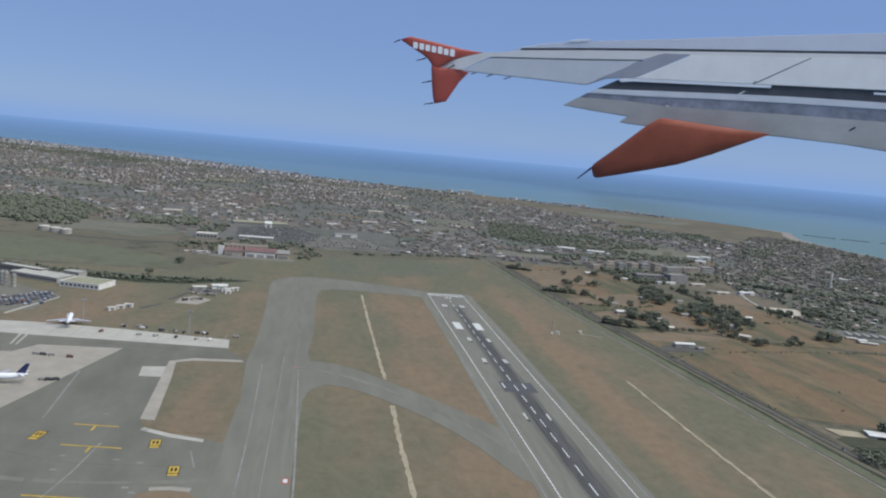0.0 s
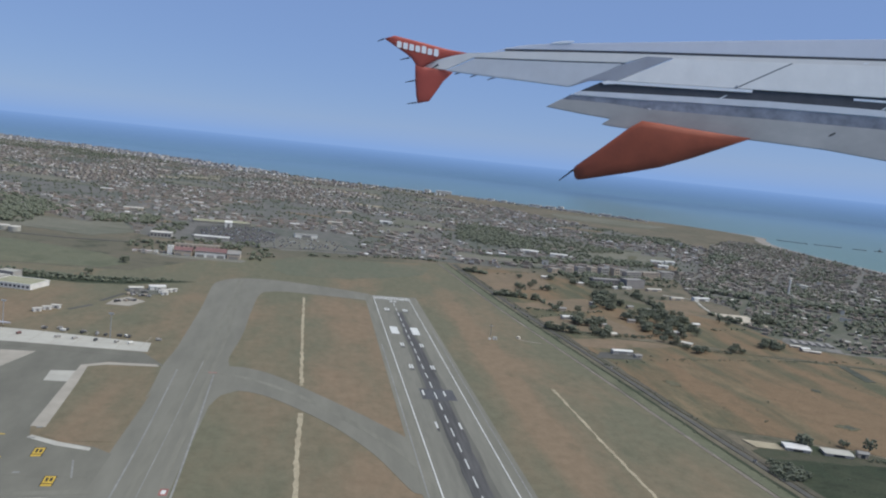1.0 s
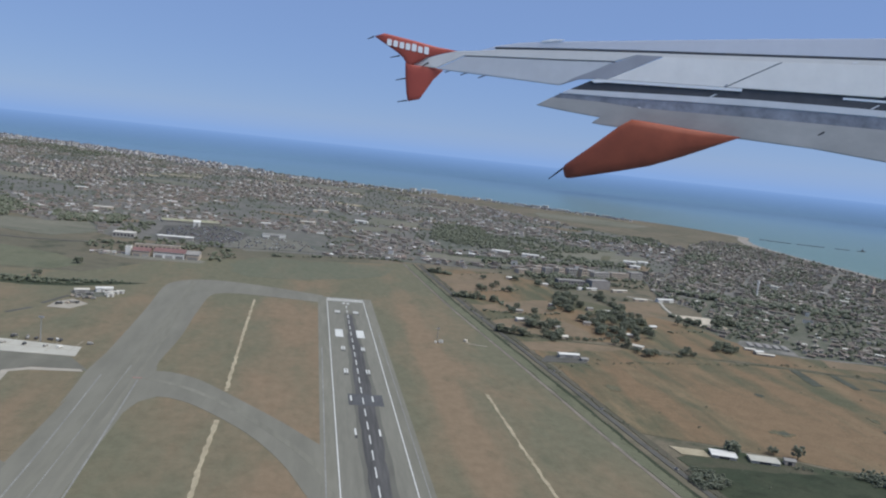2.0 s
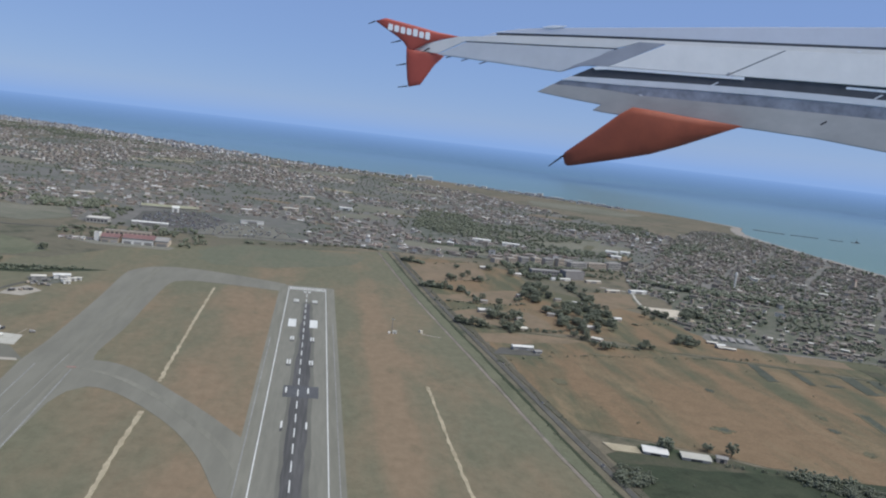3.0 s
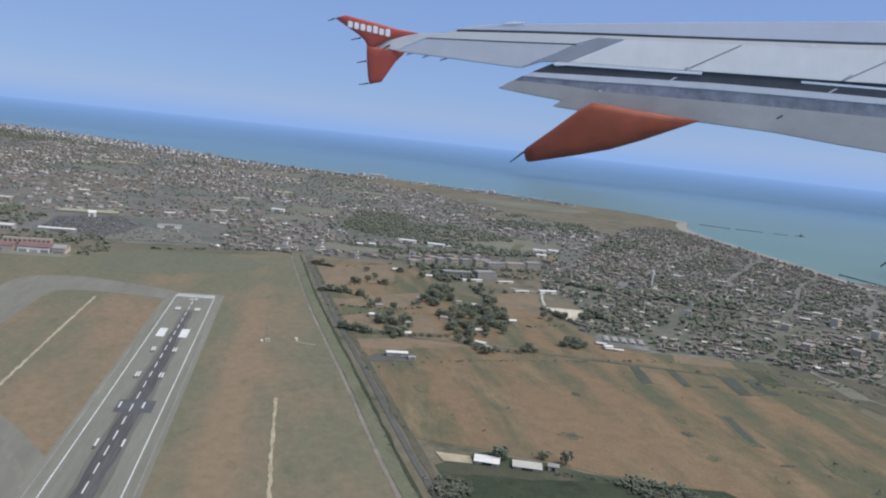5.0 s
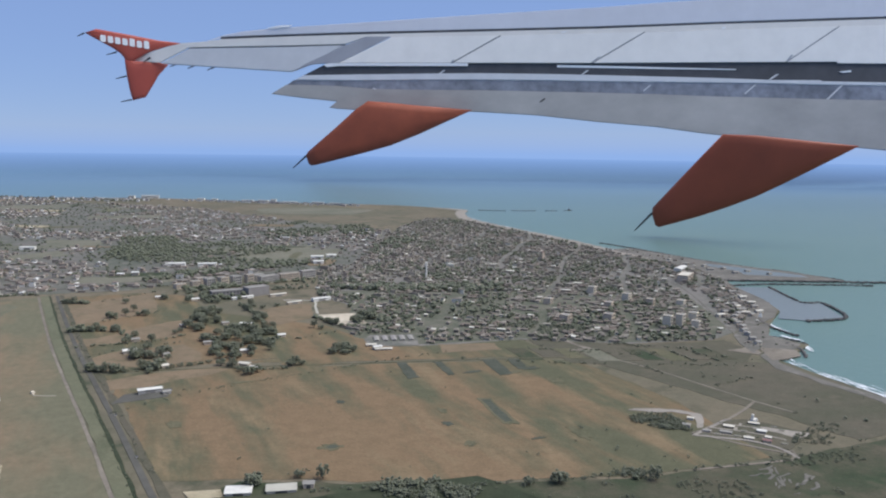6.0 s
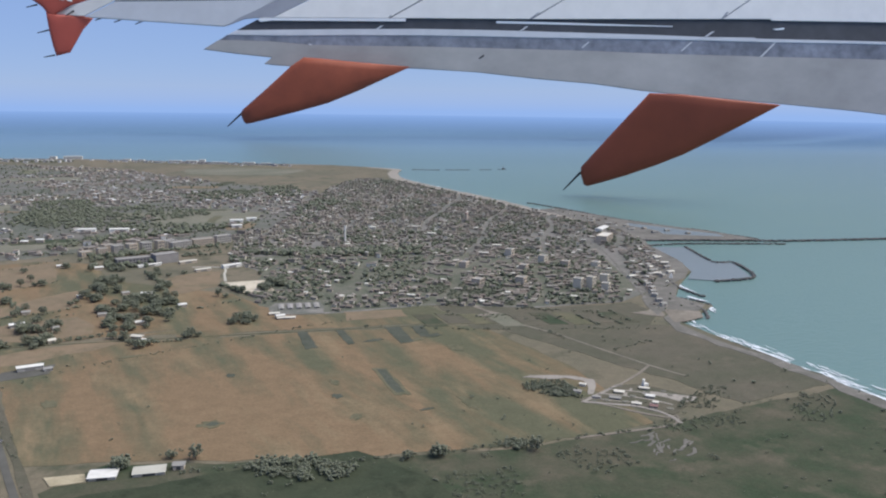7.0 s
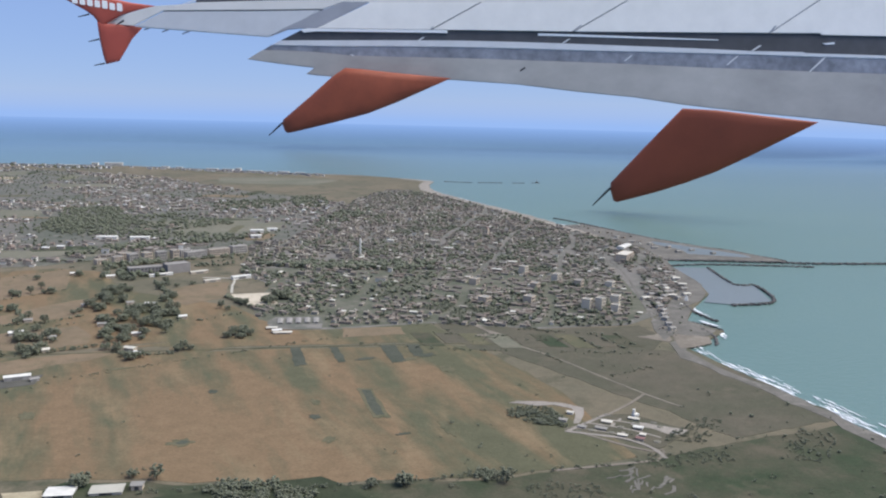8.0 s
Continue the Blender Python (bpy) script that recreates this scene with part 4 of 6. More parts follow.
ground_piece("road", ribbon([(330, 838), (341, 834), (360, 823), (352, 790), (345, 756)], 2.5, -0.2, 0.25, 0.1), M["concrete2"], "pale access road to a yard", "road")
ground_piece("road", ribbon([(-380, 905), (-290, 900), (-190, 930), (-60, 965), (100, 985), (290, 1035), (420, 1000)], 5, -0.2, 0.25, 0.3), M["road"], "suburban road", "road")
ground_piece("yard", slab(bmesh.new(), [(343, 750), (380, 745), (376, 697), (345, 701)], -0.3, 0.30), M["gravel"], "bare pale gravel yard", "yard")
ground_piece("yard", slab(bmesh.new(), [(633, 452), (650, 480), (657, 488), (679, 470), (668, 455), (645, 451)], -0.3, 0.29), M["sand"], "bare sandy clearing by the shore", "yard")
ground_piece("yard", slab(bmesh.new(), [(622, 492), (629, 480), (637, 470), (644, 474), (650, 486), (652, 498), (640, 491)], -0.3, 0.28), M["sand"], "pale gravel lot at the end of the seafront road", "yard")
ground_piece("yard", slab(bmesh.new(), [(511, 576), (517, 578), (516, 553), (521, 537), (498, 537), (498, 541), (513, 543), (512, 556)], -0.3, 0.33), M["sand"], "pale paved lot below the town", "yard")
STORE = [(-206, 1010), (-214, 1108), (-146, 1150), (-102, 1092), (-110, 985), (-156, 976), (-200, 984)]
STORE_EAST = [(-124, 984), (-93, 1064), (-29, 1069), (-12, 973), (-93, 938)]
ground_piece("yard", slab(bmesh.new(), STORE, -0.3, 0.13), M["road"], "dark asphalt vehicle storage yard", "yard")
ground_piece("yard", slab(bmesh.new(), STORE_EAST, -0.3, 0.14), M["asphalt2"], "grey paved vehicle yard", "yard")
ground_piece("yard", slab(bmesh.new(), [(-224, 838), (-196, 822), (-128, 824), (-124, 838), (-130, 846), (-210, 850)], -0.3, 0.14), M["asphalt"], "paved forecourt of the hangars", "yard")
ground_piece("yard", slab(bmesh.new(), [(-200, 650), (-168, 664), (-165, 650), (-180, 625), (-192, 632)], -0.3, 0.13), M["suburb"], "airfield service yard", "yard")
ground_piece("yard", slab(bmesh.new(), [(-360, 500), (-278, 540), (-276, 590), (-340, 640), (-420, 640)], -0.3, 0.13), M["asphalt2"], "car park beside the terminal", "yard")


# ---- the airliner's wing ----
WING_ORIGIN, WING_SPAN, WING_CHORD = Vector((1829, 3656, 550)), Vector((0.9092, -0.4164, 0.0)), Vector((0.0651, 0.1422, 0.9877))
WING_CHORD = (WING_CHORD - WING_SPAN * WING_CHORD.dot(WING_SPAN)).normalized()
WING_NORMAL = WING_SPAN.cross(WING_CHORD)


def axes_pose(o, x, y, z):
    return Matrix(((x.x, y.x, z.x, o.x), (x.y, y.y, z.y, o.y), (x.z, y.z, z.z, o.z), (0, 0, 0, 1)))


def panel(outline, low, high, edge=6.0):
    """A wing panel with slightly rounded upper edges."""
    low, high, edge = low * 0.55, high * 0.55, edge * 0.6
    bm = slab(bmesh.new(), outline, low, high)
    rim = [e for e in bm.edges if all(v.co.z > high - 0.01 for v in e.verts) and any(abs(f.normal.z) < 0.5 for f in e.link_faces)]
    bmesh.ops.bevel(bm, geom=rim, offset=edge, segments=2, affect="EDGES", clamp_overlap=True)
    return bm


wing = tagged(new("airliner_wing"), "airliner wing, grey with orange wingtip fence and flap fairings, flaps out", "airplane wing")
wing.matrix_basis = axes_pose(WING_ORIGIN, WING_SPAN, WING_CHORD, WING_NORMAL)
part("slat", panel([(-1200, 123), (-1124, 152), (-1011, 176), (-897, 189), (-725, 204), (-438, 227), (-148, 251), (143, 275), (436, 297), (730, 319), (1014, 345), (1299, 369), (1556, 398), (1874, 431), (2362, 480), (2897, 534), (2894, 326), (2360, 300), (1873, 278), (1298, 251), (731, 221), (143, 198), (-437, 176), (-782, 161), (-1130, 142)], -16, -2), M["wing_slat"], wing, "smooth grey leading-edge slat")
part("slat_gap", panel([(-1130, 146), (-437, 179), (731, 224), (2360, 304), (2894, 330), (2894, 301), (2360, 278), (731, 206), (-437, 164), (-1130, 130)], -15, -5, 1), M["wing_gap_shade"], wing, "gap behind the slat, filled dark for its shade")
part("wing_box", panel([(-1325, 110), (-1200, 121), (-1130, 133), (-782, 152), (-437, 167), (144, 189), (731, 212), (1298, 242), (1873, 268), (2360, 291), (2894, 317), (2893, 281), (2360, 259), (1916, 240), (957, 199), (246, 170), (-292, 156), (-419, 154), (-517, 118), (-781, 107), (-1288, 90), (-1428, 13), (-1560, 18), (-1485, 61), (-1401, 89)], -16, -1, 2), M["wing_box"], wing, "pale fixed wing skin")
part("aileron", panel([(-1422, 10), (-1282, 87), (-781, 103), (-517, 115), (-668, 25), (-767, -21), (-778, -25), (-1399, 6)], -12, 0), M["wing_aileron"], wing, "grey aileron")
part("hinge_gap", panel([(-1285, 88), (-781, 105), (-514, 116), (-514, 111), (-781, 100), (-1285, 83)], -12, -2, 1), M["wing_gap_shade"], wing, "hinge gap, filled dark for its shade")
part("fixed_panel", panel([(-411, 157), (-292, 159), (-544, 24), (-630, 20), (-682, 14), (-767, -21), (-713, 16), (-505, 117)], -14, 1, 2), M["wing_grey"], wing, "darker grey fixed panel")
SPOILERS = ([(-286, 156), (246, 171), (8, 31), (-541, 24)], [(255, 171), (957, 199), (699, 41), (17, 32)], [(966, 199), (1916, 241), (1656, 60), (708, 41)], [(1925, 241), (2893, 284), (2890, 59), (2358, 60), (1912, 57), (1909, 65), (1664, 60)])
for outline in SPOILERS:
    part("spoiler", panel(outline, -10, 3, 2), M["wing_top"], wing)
part("spoiler_bed", panel([(-278, 159), (2894, 287), (2890, 64), (1912, 59), (-521, 27)], -16, -8, 1), M["wing_gap_shade"], wing, "dark bed that paints shade between the spoilers")
part("slot", panel([(-624, 12), (-593, 26), (1909, 68), (2358, 65), (2890, 64), (2889, -42), (2357, -38), (1842, -33), (1584, -30), (1014, -21), (438, -16), (-174, -24), (-606, -36), (-721, -40)], -24, -14, 1), M["wing_gap_shade"], wing, "slot before the flap, its shade painted dark")
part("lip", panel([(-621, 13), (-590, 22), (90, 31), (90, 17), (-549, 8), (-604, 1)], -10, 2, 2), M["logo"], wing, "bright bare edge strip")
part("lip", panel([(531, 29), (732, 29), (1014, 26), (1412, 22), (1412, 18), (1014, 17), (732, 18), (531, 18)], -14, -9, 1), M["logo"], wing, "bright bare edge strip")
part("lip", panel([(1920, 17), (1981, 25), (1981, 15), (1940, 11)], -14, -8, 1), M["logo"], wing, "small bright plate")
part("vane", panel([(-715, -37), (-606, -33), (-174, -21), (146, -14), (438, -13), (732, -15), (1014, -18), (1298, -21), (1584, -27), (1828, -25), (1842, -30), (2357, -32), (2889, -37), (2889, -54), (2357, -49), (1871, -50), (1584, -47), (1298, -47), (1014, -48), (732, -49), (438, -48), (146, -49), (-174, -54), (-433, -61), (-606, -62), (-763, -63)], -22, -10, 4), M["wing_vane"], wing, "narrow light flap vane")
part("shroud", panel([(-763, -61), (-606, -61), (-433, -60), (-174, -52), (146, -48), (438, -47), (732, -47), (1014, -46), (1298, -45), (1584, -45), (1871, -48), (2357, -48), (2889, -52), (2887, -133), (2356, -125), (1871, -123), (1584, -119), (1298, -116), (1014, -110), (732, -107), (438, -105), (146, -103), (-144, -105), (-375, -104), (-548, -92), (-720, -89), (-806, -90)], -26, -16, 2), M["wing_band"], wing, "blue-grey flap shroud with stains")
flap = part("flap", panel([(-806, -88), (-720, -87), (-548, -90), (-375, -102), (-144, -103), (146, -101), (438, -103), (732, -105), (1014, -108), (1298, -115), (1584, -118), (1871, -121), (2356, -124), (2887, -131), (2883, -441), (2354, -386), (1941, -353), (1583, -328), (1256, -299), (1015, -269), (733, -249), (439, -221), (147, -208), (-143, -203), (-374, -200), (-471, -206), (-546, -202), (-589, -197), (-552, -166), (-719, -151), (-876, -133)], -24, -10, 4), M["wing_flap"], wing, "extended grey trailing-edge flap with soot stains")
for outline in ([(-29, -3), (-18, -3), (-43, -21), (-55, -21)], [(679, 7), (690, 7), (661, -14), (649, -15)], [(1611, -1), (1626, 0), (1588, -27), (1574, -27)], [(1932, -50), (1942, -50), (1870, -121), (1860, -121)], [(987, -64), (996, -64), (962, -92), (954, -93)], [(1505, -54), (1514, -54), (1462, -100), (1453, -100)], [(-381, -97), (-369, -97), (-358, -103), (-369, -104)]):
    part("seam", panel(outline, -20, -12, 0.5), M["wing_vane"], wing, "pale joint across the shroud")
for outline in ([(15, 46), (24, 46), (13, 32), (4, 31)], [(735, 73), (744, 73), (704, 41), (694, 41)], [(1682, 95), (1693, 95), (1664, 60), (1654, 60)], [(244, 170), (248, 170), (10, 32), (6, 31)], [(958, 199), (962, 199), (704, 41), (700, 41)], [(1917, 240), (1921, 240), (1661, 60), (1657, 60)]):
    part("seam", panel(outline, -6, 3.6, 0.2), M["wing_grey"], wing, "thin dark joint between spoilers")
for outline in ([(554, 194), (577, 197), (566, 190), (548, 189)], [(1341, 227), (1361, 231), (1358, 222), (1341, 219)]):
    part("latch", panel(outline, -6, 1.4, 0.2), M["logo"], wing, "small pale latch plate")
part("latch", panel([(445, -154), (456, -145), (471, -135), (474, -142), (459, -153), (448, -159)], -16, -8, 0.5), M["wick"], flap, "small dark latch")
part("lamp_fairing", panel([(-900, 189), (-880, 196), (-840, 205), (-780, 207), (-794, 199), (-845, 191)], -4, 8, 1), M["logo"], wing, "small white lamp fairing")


def pillow(outline, depth):
    """A streamlined body: full in the middle and thin at its outline."""
    bm = bmesh.new()
    cx, cy = sum(p[0] for p in outline) / len(outline), sum(p[1] for p in outline) / len(outline)
    levels = ((1.0, 0.0), (0.985, 0.35), (0.95, 0.62), (0.8, 0.86), (0.4, 1.0))
    for sign in (1, -1):
        loops = [[bm.verts.new((cx + (x - cx) * k, cy + (y - cy) * k, sign * depth * h)) for x, y in outline] for k, h in levels]
        n = len(outline)
        for a, b in zip(loops, loops[1:]):
            for i in range(n):
                bm.faces.new((a[i], a[(i + 1) % n], b[(i + 1) % n], b[i]))
        bm.faces.new(loops[-1])
    bmesh.ops.remove_doubles(bm, verts=bm.verts, dist=0.01)
    bmesh.ops.recalc_face_normals(bm, faces=bm.faces)
    for f in bm.faces:
        f.smooth = True
    return bm


def wing_part(name, bm, material, origin, right, label, parent=None):
    """A body that hangs upright from the wing, turned so that right is its level axis."""
    ob = part(name, bm, material, parent or wing, label)
    if parent is None:
        right, up = Vector((*right, 0)).normalized(), Vector((0, 0, 1))
        ob.matrix_basis = wing.matrix_basis.inverted() @ axes_pose(Vector(origin), right, up, right.cross(up))
    return ob


def wick(p, q, parent, size=5.0):
    part("static_wick", tube(bmesh.new(), (*p, 0), (*q, 0), size, size * 0.45, 6), M["wick"], parent, "thin black discharge wick")


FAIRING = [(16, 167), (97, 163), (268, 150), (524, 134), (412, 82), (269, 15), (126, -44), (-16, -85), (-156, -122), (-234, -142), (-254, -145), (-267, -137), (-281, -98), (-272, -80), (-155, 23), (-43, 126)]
fair = wing_part("flap_fairing", pillow(FAIRING, 40), M["orange_shaded"], (1411, 3721, 216), (0.9473, -0.3203), "orange canoe-shaped flap track fairing")
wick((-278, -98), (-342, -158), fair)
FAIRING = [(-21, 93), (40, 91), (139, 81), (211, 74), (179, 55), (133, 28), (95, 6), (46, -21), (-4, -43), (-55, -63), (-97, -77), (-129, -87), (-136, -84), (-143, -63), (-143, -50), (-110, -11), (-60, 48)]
fair = wing_part("flap_fairing", pillow(FAIRING, 9), M["orange_shaded"], (1255, 1146, 105), (0.7228, -0.691), "orange canoe-shaped flap track fairing")
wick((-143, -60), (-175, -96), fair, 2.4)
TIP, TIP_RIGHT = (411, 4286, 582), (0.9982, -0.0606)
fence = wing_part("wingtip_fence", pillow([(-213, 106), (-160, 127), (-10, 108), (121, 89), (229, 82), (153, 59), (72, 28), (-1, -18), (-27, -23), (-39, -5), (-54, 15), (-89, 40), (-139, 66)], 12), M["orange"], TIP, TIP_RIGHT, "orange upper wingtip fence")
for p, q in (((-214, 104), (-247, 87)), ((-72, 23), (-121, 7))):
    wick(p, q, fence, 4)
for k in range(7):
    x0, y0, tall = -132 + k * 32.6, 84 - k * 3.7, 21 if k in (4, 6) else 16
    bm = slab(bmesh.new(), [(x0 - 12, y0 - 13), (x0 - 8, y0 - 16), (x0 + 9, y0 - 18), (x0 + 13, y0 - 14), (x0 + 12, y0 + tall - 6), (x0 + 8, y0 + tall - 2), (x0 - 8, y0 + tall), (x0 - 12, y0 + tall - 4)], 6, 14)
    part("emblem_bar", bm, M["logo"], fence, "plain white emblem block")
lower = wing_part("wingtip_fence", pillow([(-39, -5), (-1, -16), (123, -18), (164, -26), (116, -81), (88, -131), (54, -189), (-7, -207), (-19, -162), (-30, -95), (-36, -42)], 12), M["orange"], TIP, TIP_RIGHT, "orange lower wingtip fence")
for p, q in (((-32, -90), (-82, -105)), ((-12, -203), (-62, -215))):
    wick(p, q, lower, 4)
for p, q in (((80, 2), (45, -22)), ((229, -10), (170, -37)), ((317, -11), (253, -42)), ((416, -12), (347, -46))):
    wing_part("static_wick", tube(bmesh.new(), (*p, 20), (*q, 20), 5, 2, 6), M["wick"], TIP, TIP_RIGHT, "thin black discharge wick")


# ---- buildings ----
def windows(parent, x0, x1, z0, z1, y, n, rows, material=None):
    """Panes proud of a wall that faces -y."""
    for r in range(rows):
        for k in range(n):
            cx, cz = x0 + (k + 0.5) * (x1 - x0) / n, z0 + (r + 0.5) * (z1 - z0) / rows
            w, h = 0.32 * (x1 - x0) / n, 0.3 * (z1 - z0) / rows
            part("window", shape((cx - w, cx + w, y - 0.05, y + 0.1, cz - h, cz + h)), material or M["glass"], parent)


def flat_building(name, label, category, at, turn, w, d, h, wall, roof, cols=0, rows=0, group="", parapet=0.5):
    t = thing(name, label, category, at, turn, group)
    part("wall", shape((-w / 2, w / 2, -d / 2, d / 2, -0.3, h)), M[wall], t)
    bm = shape((-w / 2 - 0.2, w / 2 + 0.2, -d / 2 - 0.2, -d / 2 + 0.3, h, h + parapet), (-w / 2 - 0.2, w / 2 + 0.2, d / 2 - 0.3, d / 2 + 0.2, h, h + parapet),
               (-w / 2 - 0.2, -w / 2 + 0.3, -d / 2 + 0.3, d / 2 - 0.3, h, h + parapet), (w / 2 - 0.3, w / 2 + 0.2, -d / 2 + 0.3, d / 2 - 0.3, h, h + parapet))
    part("parapet", bm, M[wall], t)
    part("roof", shape((-w / 2 + 0.3, w / 2 - 0.3, -d / 2 + 0.3, d / 2 - 0.3, h, h + 0.2)), M[roof], t)
    if cols:
        windows(t, -w / 2 + 0.5, w / 2 - 0.5, 0.4, h - 0.3, -d / 2 - 0.02, cols, rows)
    return t


def shed(name, label, at, turn, w, d, h, rise, wall, roof, doors=0, group="", category="shed"):
    t = thing(name, label, category, at, turn, group)
    part("wall", shape((-w / 2, w / 2, -d / 2, d / 2, -0.3, h)), M[wall], t)
    part("roof", gable(bmesh.new(), -w / 2, w / 2, -d / 2, d / 2, h, rise, 0.5), M[roof], t)
    if doors:
        part("door", shape((-w * 0.2, w * 0.2, -d / 2 - 0.08, -d / 2 + 0.05, 0, h * 0.75)), M["glass"] if at[1] < 400 else M["greyroof"], t, "dark open bay")
    return t


# sheds beside the road
shed("farm_shed", "long white-roofed open shed by the field", (196.5, 366, 0.2), -16, 12, 8.5, 1.5, 0.4, "greywall", "whiteroof", 3, "farm sheds")
shed("farm_shed", "beige-roofed open shed by the field", (216, 361, 0.2), -14, 14, 8, 1.4, 0.4, "greywall", "concrete2", 4, "farm sheds")
shed("farm_shed", "small pale shed beside larger sheds", (229, 359, 0.2), -20, 5, 4, 2.4, 0.8, "tanwall", "greyroof", 1, "farm sheds")
ground_piece("yard", slab(bmesh.new(), [(172, 376), (189, 372), (189, 363), (174, 365)], -0.3, 0.5), M["dirt"], "pale concrete farm yard", "yard")
shed("barn", "white-roofed long barn in brown fields", (171, 547, 0.2), 2, 15, 5, 2.6, 0.8, "greywall", "whiteroof", 5, category="barn")
shed("barn", "low lean-to beside a long barn", (181, 541, 0.2), 10, 5, 4, 1.6, 0.4, "greywall", "greyroof", 1, category="barn")
ground_piece("yard", slab(bmesh.new(), [(146, 530), (181, 533), (186, 552), (155, 548)], -0.3, 0.22), M["road"], "grey yard in front of a barn", "yard")
shed("barn", "small white-roofed barn beside trees", (165, 662, 0.2), 4, 10, 6, 2.4, 0.8, "greywall", "whiteroof", 2, category="barn")
for x, y, w, a, key in ((269, 728, 10, -20, "whiteroof"), (250, 630, 8, -5, "whiteroof"), (242, 590, 8, -40, "beigeroof"), (246, 577, 5, -30, "whiteroof"), (289, 672, 6, 0, "whiteroof"), (252, 738, 6, 8, "greyroof"), (236, 655, 6, 10, "greyroof"),
                        (190, 640, 5, 12, "greyroof"), (172, 700, 6, 0, "greyroof"), (208, 892, 7, 0, "whiteroof"), (242, 866, 8, 0, "whiteroof"), (186, 606, 5, 10, "beigeroof"), (226, 668, 6, -8, "greyroof"), (215, 742, 5, 14, "beigeroof"), (352, 602, 7, 0, "whiteroof")):
    shed("farmhouse", "small farm building among trees", (x, y, 0.15), a, w, 4.5, 2.3, 0.9, "tanwall", key, 0, "farm buildings", "farmhouse")

# grey block and the buildings round it
flat_building("office_block", "plain grey windowless block by a field", "building", (309, 878, 0.1), 16, 25, 14, 9.5, "blockwall", "greyroof")
flat_building("office_block", "low grey wing beside a block", "building", (277, 880, 0.1), 6, 34, 11, 7, "blockwall", "greyroof", 9, 2)
shed("hall", "low white-roofed hall before a grey block", (291, 862, 0.1), 14, 24, 4, 2.2, 0.6, "whitewall", "whiteroof", 4, category="hall")
shed("hall", "low white-roofed hall by a field", (330, 864, 0.1), 14, 19, 5, 2.4, 0.6, "tanwall", "beigeroof", 4, category="hall")
shed("hall", "white-roofed hall behind a yard", (367, 822, 0.1), 12, 20, 6, 3, 0.8, "whitewall", "whiteroof", 4, category="hall")
shed("hall", "narrow pale-roofed hall behind a yard", (336, 815, 0.1), 12, 16, 4, 2.2, 0.6, "tanwall", "beigeroof", 3, category="hall")
for k, (x, y, w, h) in enumerate(((254, 952, 11, 7), (270, 954, 11, 9), (285, 952, 10, 10), (301, 956, 11, 10), (316, 955, 8, 11), (340, 958, 26, 8), (368, 968, 26, 8), (394, 978, 20, 9), (236, 950, 12, 5), (330, 972, 14, 8), (262, 968, 12, 8))):
    flat_building("apartment_block", "grey plastered apartment block with balconies and flat roof", "apartment block", (x, y, 0.1), 16 + (k % 3) * 4, w, 9, h, "greywall" if k % 2 else "tanwall", "greyroof", max(4, int(w / 2.6)), 3, "apartment blocks")
for x, y, w in ((251, 1131, 26), (291, 1115, 24), (440, 1090, 14), (452, 1140, 18), (476, 1148, 14), (60, 1380, 22)):
    shed("warehouse", "long pale-roofed warehouse among houses", (x, y, 0.1), -14, w, 9, 4, 1.0, "whitewall", "whiteroof", int(w / 6), "warehouses", "warehouse")

# nursery beds and long low houses below the gravel yard
ground_piece("yard", slab(bmesh.new(), ragged([(362, 650), (400, 640), (396, 618), (389, 600), (349, 612), (352, 634)], 5.0, 1.0), -0.3, 0.262), M["town"], "bare nursery yard at the edge of the town", "yard")
for k in range(5):
    shed("greenhouse", "long low pale greenhouse in a nursery yard", (363 + k * 7.2, 634 - k * 1.8, 0.26), 74, 15, 3.6, 0.8, 0.5, "blockwall", random.choice(("greyroof", "blockwall")), 0, "greenhouses", "greenhouse")
shed("farmhouse", "beige-roofed house below the nursery", (351, 614, 0.2), -16, 8, 4, 1.4, 0.5, "tanwall", "beigeroof", 2, "nursery houses", "house")
shed("farmhouse", "long pale house beside a farm track", (356, 598, 0.2), -14, 14, 4, 1.2, 0.5, "tanwall", "beigeroof", 4, "nursery houses", "house")

# slender tower
t = thing("water_tower", "slender white tower above the houses", "tower", (533, 920, 0.1), 12)
part("shaft", tube(bmesh.new(), (0, 0, -0.3), (0, 0, 19), 1.2, 1.0, 12), M["whitewall"], t)
part("gallery", tube(bmesh.new(), (0, 0, 15.5), (0, 0, 19.5), 1.5, 1.5, 12), M["whitewall"], t)
part("cap", tube(bmesh.new(), (0, 0, 19.5), (0, 0, 21), 1.2, 0.4, 12), M["whitewall"], t)
t = thing("church_tower", "square tan tower over the town roofs", "tower", (760, 1010, 0.1), 20)
part("shaft", shape((-2, 2, -2, 2, -0.3, 13)), M["tanwall"], t)
part("roof", gable(bmesh.new(), -2, 2, -2, 2, 13, 1.6), M["redroof"], t)

